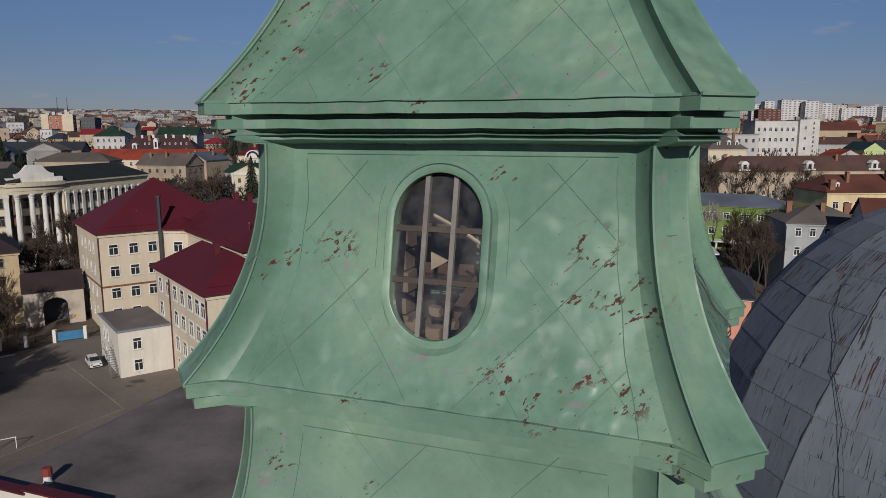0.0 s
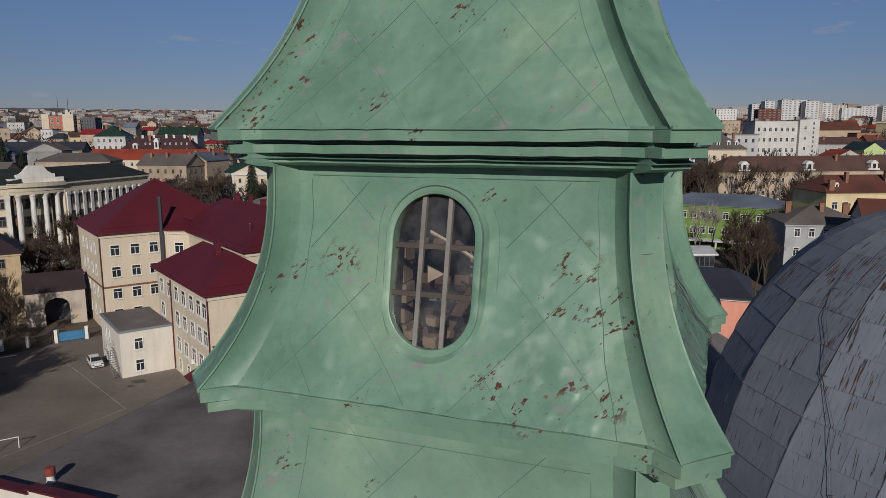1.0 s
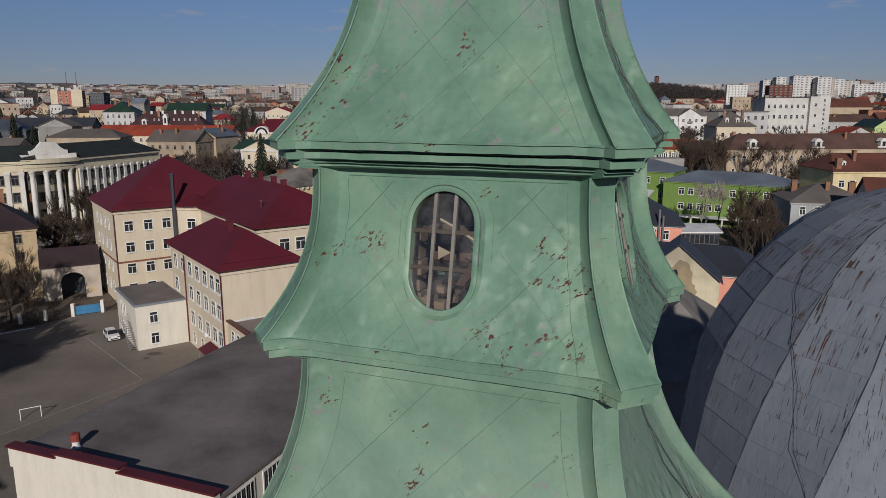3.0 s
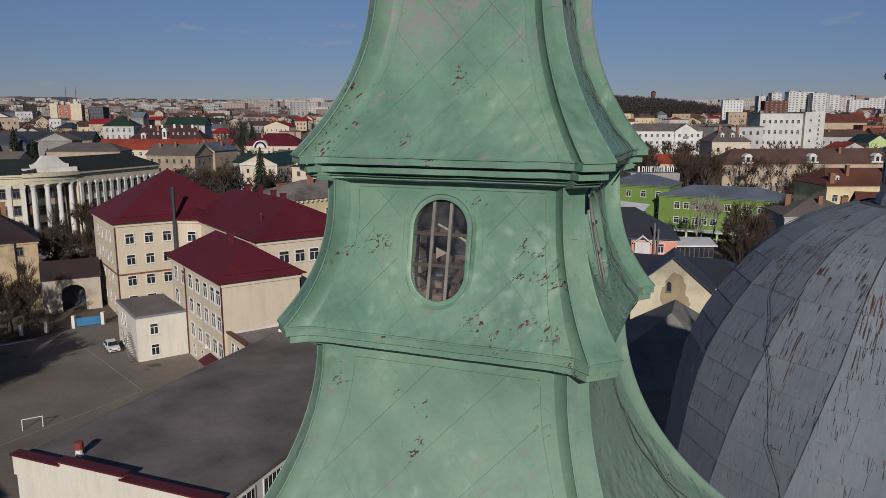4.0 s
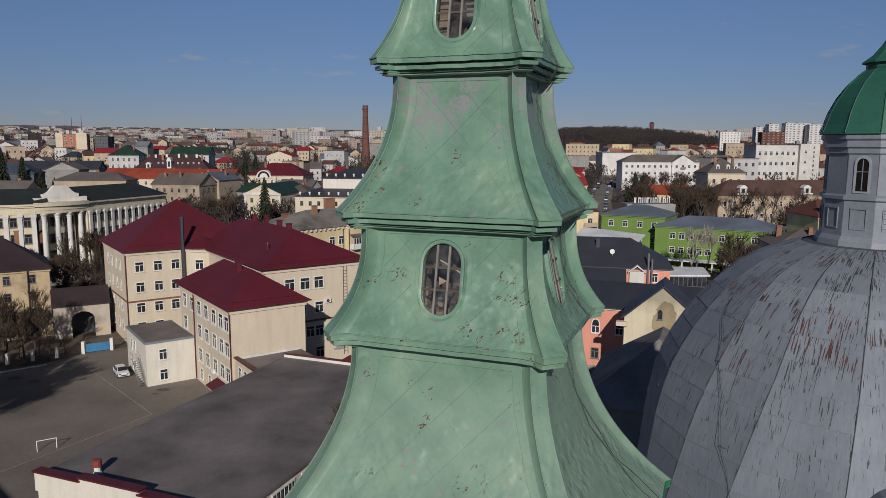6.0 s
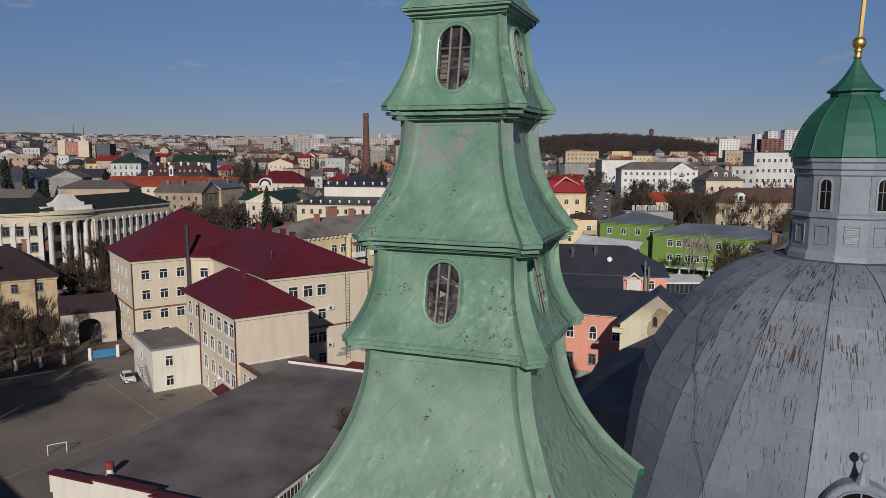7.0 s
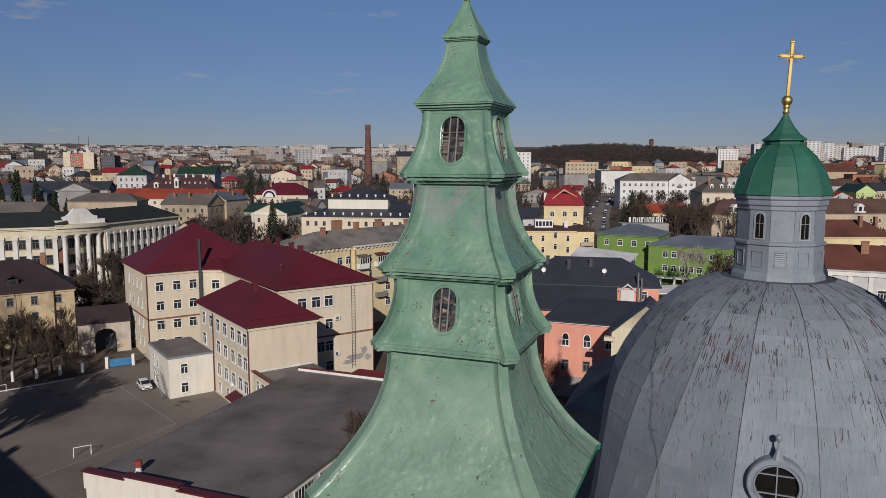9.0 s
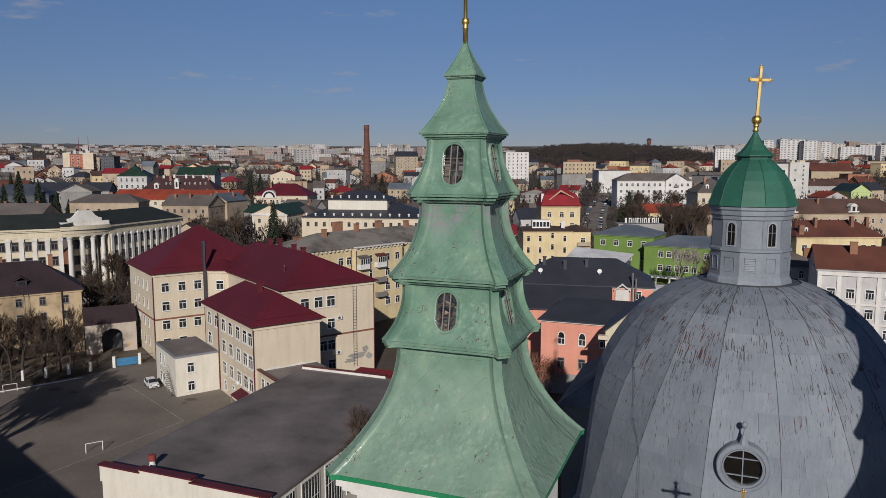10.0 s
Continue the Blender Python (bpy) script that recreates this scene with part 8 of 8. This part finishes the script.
for x, y, s in ((75, 226, 1.6), (79, 232, 1.8), (83, 228, 1.7), (87, 236, 1.8), (81, 242, 1.8), (76, 240, 1.6), (86, 248, 1.7), (67, 246, 1.6), (71, 252, 1.7), (74, 260, 1.7), (69, 262, 1.6), (72, 268, 1.6)):
    tree("bare", x, y, s, rt.uniform(0, 360), None, "large leafless tree with a dense crown of twigs")
for x, y, s in ((68, 256, 1.45), (73, 248, 1.3), (64, 252, 1.2)):
    tree("fir", x, y, s, rt.uniform(0, 360))
for x, y, s in ((57.6, 160, 1.35), (61.8, 165, 1.2), (72, 166, 0.9), (66, 150, 1.0)):
    tree("birch", x, y, s, rt.uniform(0, 360))
for x, y, s in ((-7.4, 47.5, 1.15), (-8.2, 49.5, 1.2), (-7.9, 52, 1.1), (-8.6, 57, 0.95)):
    tree("thin", x, y, s, rt.uniform(0, 360), None, "slender leafless tree between tower and gym")
# trees in the court beside the lime green school
for x, y, s in ((60, 138, 1.3), (64, 142, 1.4), (67.5, 148, 1.45), (63, 150, 1.35), (70.5, 155, 1.35), (59, 146, 1.1), (75, 160, 1.3), (66, 139, 1.2)):
    tree("bare", x, y, s, rt.uniform(0, 360), None, "leafless dark tree in a school court")
# the row along the yard fence and the grove before the columned hall
for x, y, s in ((-73.5, 97.0, 0.85), (-79.5, 93.0, 0.9), (-68.5, 100.5, 0.75), (-85.5, 92.5, 0.85), (-76.5, 97.5, 0.7), (-71, 98.5, 0.9), (-82, 94.5, 0.95), (-88.5, 90, 0.9), (-66, 101, 0.65)):
    tree("bare", x, y, s * 1.25, rt.uniform(0, 360), None, "leafless brown tree before an old tenement")
for i in (2, 5, 7, 9, 11, 13, 15, 17, 20, 24):
    tree("thin", -62.5 - i * 1.35 + rt.uniform(-1, 1), 103.5 - i * 0.85 + rt.uniform(-1.5, 1.5), rt.uniform(1.05, 1.4), rt.uniform(0, 360))
for i in range(24):
    tree("thin" if i % 2 else "bare", rt.uniform(-104, -62), rt.uniform(124, 178), rt.uniform(0.9, 1.2), rt.uniform(0, 360))
for x, y, s in ((-86, 90, 1.0), (-70, 122, 1.1), (-64, 128, 1.0), (-73, 135, 1.15), (-80, 140, 1.0),
                (-84, 150, 1.1), (-66, 145, 0.9), (-88, 165, 1.1), (-78, 160, 1.0), (-142, 190, 1.0), (-90, 200, 1.0), (-85, 215, 1.0),
                (-48, 208, 0.9), (-55, 214, 1.0), (-52, 222, 0.9), (-4.5, 88, 0.6), (-3.5, 110, 0.7), (-6, 140, 0.8), (4, 150, 0.9), (12, 160, 0.8), (-10, 150, 0.7),
                (83, 152, 1.0), (80.5, 158, 1.0), (88, 160, 1.0), (82, 186, 1.1), (94, 195, 1.1), (100, 205, 1.1), (106, 212, 1.0), (90, 214, 1.0), (112, 225, 1.0), (118, 240, 1.0),
                (97, 340, 1.1), (104, 345, 1.2), (109, 338, 1.25), (114, 346, 1.3), (119, 340, 1.2), (124, 350, 1.2), (128, 344, 1.1), (112, 330, 1.2), (106, 326, 1.1), (118, 325, 1.2), (97, 352, 1.0), (94, 350, 1.0), (104, 375, 1.0), (86, 300, 1.0), (84, 312, 1.0),
                (40, 232, 0.8), (22, 240, 0.9), (5, 215, 0.9), (-60, 235, 0.9), (-88, 262, 1.1), (-92, 270, 1.1), (-96, 255, 1.0), (-82, 280, 1.1), (-104, 262, 1.0), (-110, 258, 1.0), (-120, 255, 1.0), (-76, 240, 1.0), (-84, 236, 1.0)):
    tree("bare", x, y, s * rt.uniform(1.05, 1.35), rt.uniform(0, 360))
for x, y, s in ((-59.5, 53, 1.7), (-62, 57, 1.8), (-58.5, 60, 1.7), (-60, 64, 1.75), (-60, 69, 1.6), (-63, 62, 1.7), (-65, 68, 1.7)):
    tree("bare", x, y, s, rt.uniform(0, 360))
for x, y, s in ((-268, 429, 1.3), (-252, 419, 1.5), (-255, 436, 1.4), (-258, 405, 1.5), (-252, 411, 1.2), (-246, 415, 1.3), (-262, 412, 1.4), (-274, 440, 1.4), (-54.2, 204, 1.65), (-64.5, 240, 0.8), (92, 352, 1.1), (96, 356, 0.9), (62, 480, 1.2), (-176, 276, 2.0), (-168, 276, 1.75), (-161.5, 277, 1.8), (-183, 277, 1.6), (-159, 281, 1.0), (-120, 440, 1.5), (-128, 446, 1.4), (-115, 452, 1.3), (-50, 520, 1.2), (-30, 330, 0.9)):
    tree("fir", x, y, s, rt.uniform(0, 360))
for x, y, s in ((13.0, 83.5, 1.9), (11.8, 85.0, 1.7), (13.4, 87.5, 1.9), (14.6, 86.0, 1.6)):
    tree("shrub", x, y, s, rt.uniform(0, 360))

for x, y, s in ((-62.1, 101.3, 0.9),):
    tree("thin", x, y, s, rt.uniform(0, 360))
for i in range(13):
    tree("bare", -61.5 - i * 2.6 + rt.uniform(-0.6, 0.6), 103.0 - i * 1.65 + rt.uniform(0, 1.6), rt.uniform(0.3, 0.42), rt.uniform(0, 360), None, "low leafless bush behind the yard fence")

# ---- the town beyond ----
taken = [(80, 276, 18), (-45, 205, 18), (-56, 215, 15), (-92, 162, 26), (-120, 150, 26), (-86, 185, 20), (-120, 260, 30), (-9, 145, 24), (-31, 248, 28), (-71, 272, 16), (-60, 280, 10), (-341, 648, 20), (-318, 660, 16), (-195, 436, 18), (-170, 452, 20), (-158, 410, 24), (-133, 336, 36), (-82, 370, 20),
         (-166, 474, 12), (-137, 274, 18), (-165, 304, 12), (-184, 297, 18), (-150, 318, 24), (-170, 246, 28), (-114, 299, 15), (-105, 313, 12), (-72, 620, 12), (50, 203, 14), (71, 196, 18), (31, 196, 16), (36, 222, 12), (116, 407, 26), (92, 331, 14),
         (196, 412, 22), (124, 537, 20), (120, 657, 20), (58, 608, 16), (110, 266, 24), (145, 268, 30), (172, 272, 20), (108, 282, 12), (136, 336, 12), (97, 172, 22), (84, 114, 24), (66, 135, 14), (61, 215, 12), (100, 240, 24), (283, 530, 22), (228, 427, 18), (226, 395, 20), (-42, 708, 18), (314, 807, 18), (110, 338, 22), (44, 155, 14),
         (66, 300, 10), (74, 345, 10), (86, 400, 10), (104, 470, 10), (122, 540, 10), (-30, 110, 60), (24, 120, 30), (-75, 120, 40),
         (57, 258, 9), (60, 278, 10), (70, 322, 14), (78, 362, 13), (84, 385, 13), (94, 432, 12), (112, 500, 12), (-135, 445, 16), (-118, 470, 16), (-104, 445, 14)]
walls = [BEIGE, CREAM, PALE_WALL, PALE_WALL, TAN_WALL, GREY_WALL, YELLOW, BEIGE, BRICK_WALL]
roofs = [GREY_ROOF, GREY_ROOF, BROWN_ROOF, RUST_ROOF, BLUE_ROOF, BLACK_ROOF, BRIGHT_RED, GREY_ROOF, BROWN_ROOF, DARKGREEN_ROOF, RED_ROOF]
wall_words = {BEIGE: "beige", CREAM: "cream", PALE_WALL: "whitewashed", TAN_WALL: "tan", GREY_WALL: "grey", YELLOW: "yellow", BRICK_WALL: "brick"}
roof_words = {GREY_ROOF: "grey slate", BROWN_ROOF: "brown tile", RUST_ROOF: "rust-red tile", BLUE_ROOF: "blue-grey tin", BLACK_ROOF: "black", BRIGHT_RED: "bright red", DARKGREEN_ROOF: "dark green", RED_ROOF: "orange-red"}
rf = random.Random(2024)
made = 0
for _ in range(6000):
    if made >= 290:
        break
    y = 185 + 760 * rf.random() ** 1.15
    x = rf.uniform(-0.72, 0.72) * (y + 20)
    w, d = rf.uniform(9, 21), rf.uniform(9, 13)
    rad = max(w, d) * 0.56
    if any(math.hypot(x - a, y - b) < c + rad for a, b, c in taken):
        continue
    taken.append((x, y, rad))
    made += 1
    tall = y > 420 and rf.random() < 0.3
    wall, roof = rf.choice(walls), rf.choice(roofs)
    h = rf.uniform(12, 17) if tall else rf.uniform(5.0, 9.0)
    kind = "flat" if tall and rf.random() < 0.6 else rf.choice(("hip", "gable_x", "gable_x", "gable_y"))
    rows = max(2, int(h / 3.3))
    house("town_house", "%s house under a %s roof" % (wall_words[wall], roof_words[roof]), (x, y), rf.uniform(-35, 35), w, d, h, wall, roof, kind, 0.2 if kind == "flat" else rf.uniform(2.8, 4.6), min(rows, 3), max(3, min(5, int(w / 4))), WIN_DARK if rf.random() < 0.5 else WIN_SMALL, 0, rf.choice((0, 1, 1, 2)) if y < 500 else 0, "house", "houses of the town", 1.0, None, False)
for _ in range(900):
    y = 200 + 560 * rf.random()
    x = rf.uniform(-0.7, 0.7) * (y + 20)
    if any(math.hypot(x - a, y - b) < c * 0.8 + 2 for a, b, c in taken):
        continue
    if made > 400:
        break
    made += 1
    tree("bare", x, y, rf.uniform(0.7, 1.15), rf.uniform(0, 360))

# far blocks of flats and houses, too many to count
far_v, far_f, far_m = [], [], []
FAR = [FAR_PALE, FAR_DULL, FAR_DULL, FAR_DULL, GREY_ROOF, BROWN_ROOF, RUST_ROOF, FAR_PANE, PALE_WALL]


def far_box(cx, cy, w, d, z0, z1, turn, wall, roof=None, rise=0.0, bands=0):
    c, s = math.cos(turn), math.sin(turn)
    P = lambda x, y, z: (cx + c * x - s * y, cy + s * x + c * y, z)
    b = len(far_v)
    for z in (z0, z1):
        far_v.extend(P(x, y, z) for x, y in ((-w / 2, 0), (w / 2, 0), (w / 2, d), (-w / 2, d)))
    for q in ((0, 1, 5, 4), (1, 2, 6, 5), (2, 3, 7, 6), (3, 0, 4, 7)):
        far_f.append(tuple(b + i for i in q))
        far_m.append(wall)
    if roof is None:
        far_f.append((b + 4, b + 5, b + 6, b + 7))
        far_m.append(4)
    else:
        e = len(far_v)
        far_v.extend((P(-w / 2, d / 2, z1 + rise), P(w / 2, d / 2, z1 + rise)))
        for q in ((b + 4, b + 5, e + 1, e), (b + 6, b + 7, e, e + 1)):
            far_f.append(q)
            far_m.append(roof)
        for q in ((b + 7, b + 4, e), (b + 5, b + 6, e + 1)):
            far_f.append(q)
            far_m.append(wall)
    cols = max(2, int(w / 5.5))
    for r in range(bands):
        zz = z0 + (z1 - z0) * (r + 0.3) / bands
        hh = (z1 - z0) / bands * 0.42
        for k in range(cols):
            x0 = -w / 2 + w * (k + 0.28) / cols
            x1 = -w / 2 + w * (k + 0.72) / cols
            e = len(far_v)
            far_v.extend(P(x, -0.15, z) for x, z in ((x0, zz), (x1, zz), (x1, zz + hh), (x0, zz + hh)))
            far_f.append((e, e + 1, e + 2, e + 3))
            far_m.append(7)


for i in range(1500):
    y = 900 + 2300 * rf.random() ** 1.3
    x = rf.uniform(-0.72, 0.72) * y
    a = x / y
    if 0.08 < a < 0.34 and y > 1000 and rf.random() < 0.93:
        continue
    if a < -0.52 and rf.random() < 0.6:
        continue
    z0 = ground_z(x, y) - 1
    if rf.random() < 0.34 and y > 1050:
        w, h = rf.uniform(12, 42), rf.choice((9, 12, 15, 18, 18, 26))
        if a < -0.28 or (0.0 < a < 0.4):
            h = min(h, 12)
        far_box(x, y, w, 13, z0, z0 + h, rf.uniform(-0.9, 0.9), rf.choice((0, 0, 0, 0, 2)), None, 0, int(h / 3))
    else:
        far_box(x, y, rf.uniform(10, 26), 11, z0, z0 + rf.uniform(4, 9), rf.uniform(-1, 1), rf.choice((0, 1, 2, 2, 3)), rf.choice((4, 4, 5, 5, 6)), rf.uniform(2.5, 4.5), 0)
# towers on the skyline
for i in range(60):
    a = rf.choice((rf.uniform(0.33, 0.62), rf.uniform(-0.3, -0.03), rf.uniform(0.3, 0.42)))
    y = rf.uniform(1250, 2000)
    h = rf.uniform(14, 23) if a > 0.3 else rf.uniform(15, 24)
    z0 = ground_z(a * y, y) - 1
    far_box(a * y, y, rf.uniform(16, 45), 14, z0, z0 + h, rf.uniform(-0.5, 0.5), rf.choice((0, 0, 0, 2)), None, 0, int(h / 3))
# the high blocks on the right of the skyline
for x0, x1, y, h, wall in ((430.3, 447.5, 1020, 33, 8), (388, 415.6, 900, 27.5, 6), (439.2, 452, 1000, 37, 8), (452.8, 461.8, 980, 38.5, 8), (471.2, 494.9, 1000, 37.5, 8), (485.2, 502.4, 980, 36, 8), (512.8, 518.2, 1000, 34, 0), (595.7, 609.8, 1150, 32.5, 8), (615.3, 638.3, 1160, 29.6, 0), (627.2, 658, 1150, 24.2, 8), (686.2, 727.5, 1200, 26, 0), (741.2, 777.8, 1200, 25, 8)):
    z0 = ground_z((x0 + x1) / 2, y) - 1
    far_box((x0 + x1) / 2, y, x1 - x0, 16, z0, z0 + h, -0.1, wall, None, 0, int(h / 3))
    far_box((x0 + x1) / 2, y + 4, (x1 - x0) * 0.3, 5, z0 + h, z0 + h + 1.4, -0.1, 2)
me = bpy.data.meshes.new("distant_town")
me.from_pydata(far_v, [], far_f)
for m in FAR:
    me.materials.append(m)
me.polygons.foreach_set("material_index", far_m)
tagged(new("distant_town", me), "far pale blocks of flats and small roofs", "town", kind="stuff")

# bare woods: on the far hill, along the left skyline and in patches between the houses
wood_v, wood_f = [], []


def clump(x, y, z, r, h, n, fine=1.0):
    for _ in range(n):
        a, t = rf.uniform(0, math.tau), rf.random()
        q = r * math.sqrt(rf.random()) * (1.15 - 0.7 * t)
        p = Vector((x + q * math.cos(a), y + q * math.sin(a), z + h * t))
        d = Vector((rf.uniform(-1, 1), rf.uniform(-1, 1), rf.uniform(0.2, 1.6))).normalized() * h * rf.uniform(0.18, 0.34)
        s = Vector((rf.uniform(-1, 1), rf.uniform(-1, 1), rf.uniform(-0.3, 0.3))).normalized() * r * rf.uniform(0.06, 0.16) * fine
        b = len(wood_v)
        wood_v.extend((p - s, p + s, p + d))
        wood_f.append((b, b + 1, b + 2))


bm = bmesh.new()
hill = []
for j in range(13):
    t = j / 12
    row = []
    for i in range(31):
        u = i / 30
        x = 90 + 340 * u
        y = 1020 + 380 * t + 40 * math.sin(u * 5)
        k = math.sin(math.pi * min(1, max(0, u))) ** 0.6 * math.sin(math.pi * (0.08 + 0.8 * t))
        row.append((x, y, ground_z(x, y) - 2 + 25 * k + 2.5 * noise.noise(Vector((x * 0.02, y * 0.02, 0)))))
    hill.append(row)
rings(bm, hill, False)
tagged(part("wooded_hill", bm, SOIL, None, "low far hill under bare woods", True), "low far hill under bare woods", "hill", kind="structure")
for row in hill:
    for x, y, z in row:
        for _ in range(5):
            clump(x + rf.uniform(-7, 7), y + rf.uniform(-18, 18), z + 2, rf.uniform(5, 8), rf.uniform(6, 9), 44, 0.7)
for i in range(200):
    y = rf.uniform(1200, 3000)
    x = rf.uniform(-0.7, 0.7) * y
    clump(x, y, ground_z(x, y) - 1, rf.uniform(10, 24), rf.uniform(7, 10), 90, 0.5)
for i in range(5200):
    y = 235 + 1500 * rf.random() ** 1.25
    x = rf.uniform(-0.72, 0.72) * y
    if any(math.hypot(x - a, y - b) < c * 0.72 + 2.5 for a, b, c in taken):
        continue
    clump(x, y, ground_z(x, y), rf.uniform(2.5, 5.5), rf.uniform(5, 10), 64, 0.6)
# horizon ridge; its haze is only in the FAR_RIDGE colour
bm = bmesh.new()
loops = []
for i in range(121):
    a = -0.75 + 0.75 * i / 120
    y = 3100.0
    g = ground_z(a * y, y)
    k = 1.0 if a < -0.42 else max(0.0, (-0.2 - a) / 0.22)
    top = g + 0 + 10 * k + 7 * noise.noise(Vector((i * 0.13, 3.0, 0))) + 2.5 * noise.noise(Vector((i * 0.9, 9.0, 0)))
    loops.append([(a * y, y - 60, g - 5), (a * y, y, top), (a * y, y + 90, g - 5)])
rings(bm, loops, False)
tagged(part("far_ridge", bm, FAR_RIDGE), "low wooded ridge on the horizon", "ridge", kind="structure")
me = bpy.data.meshes.new("far_woods")
me.from_pydata(wood_v, [], wood_f)
me.materials.append(WOODS)
tagged(new("far_woods", me), "bare brown woods and tree patches", "woods", kind="stuff")

# ---- to true size: cars, doors and storeys give the factor ----
for ob in [o for o in scene.objects if o.parent is None and o.type in ("MESH", "EMPTY")]:
    ob.matrix_basis = Matrix.Scale(SIZE, 4) @ ob.matrix_basis
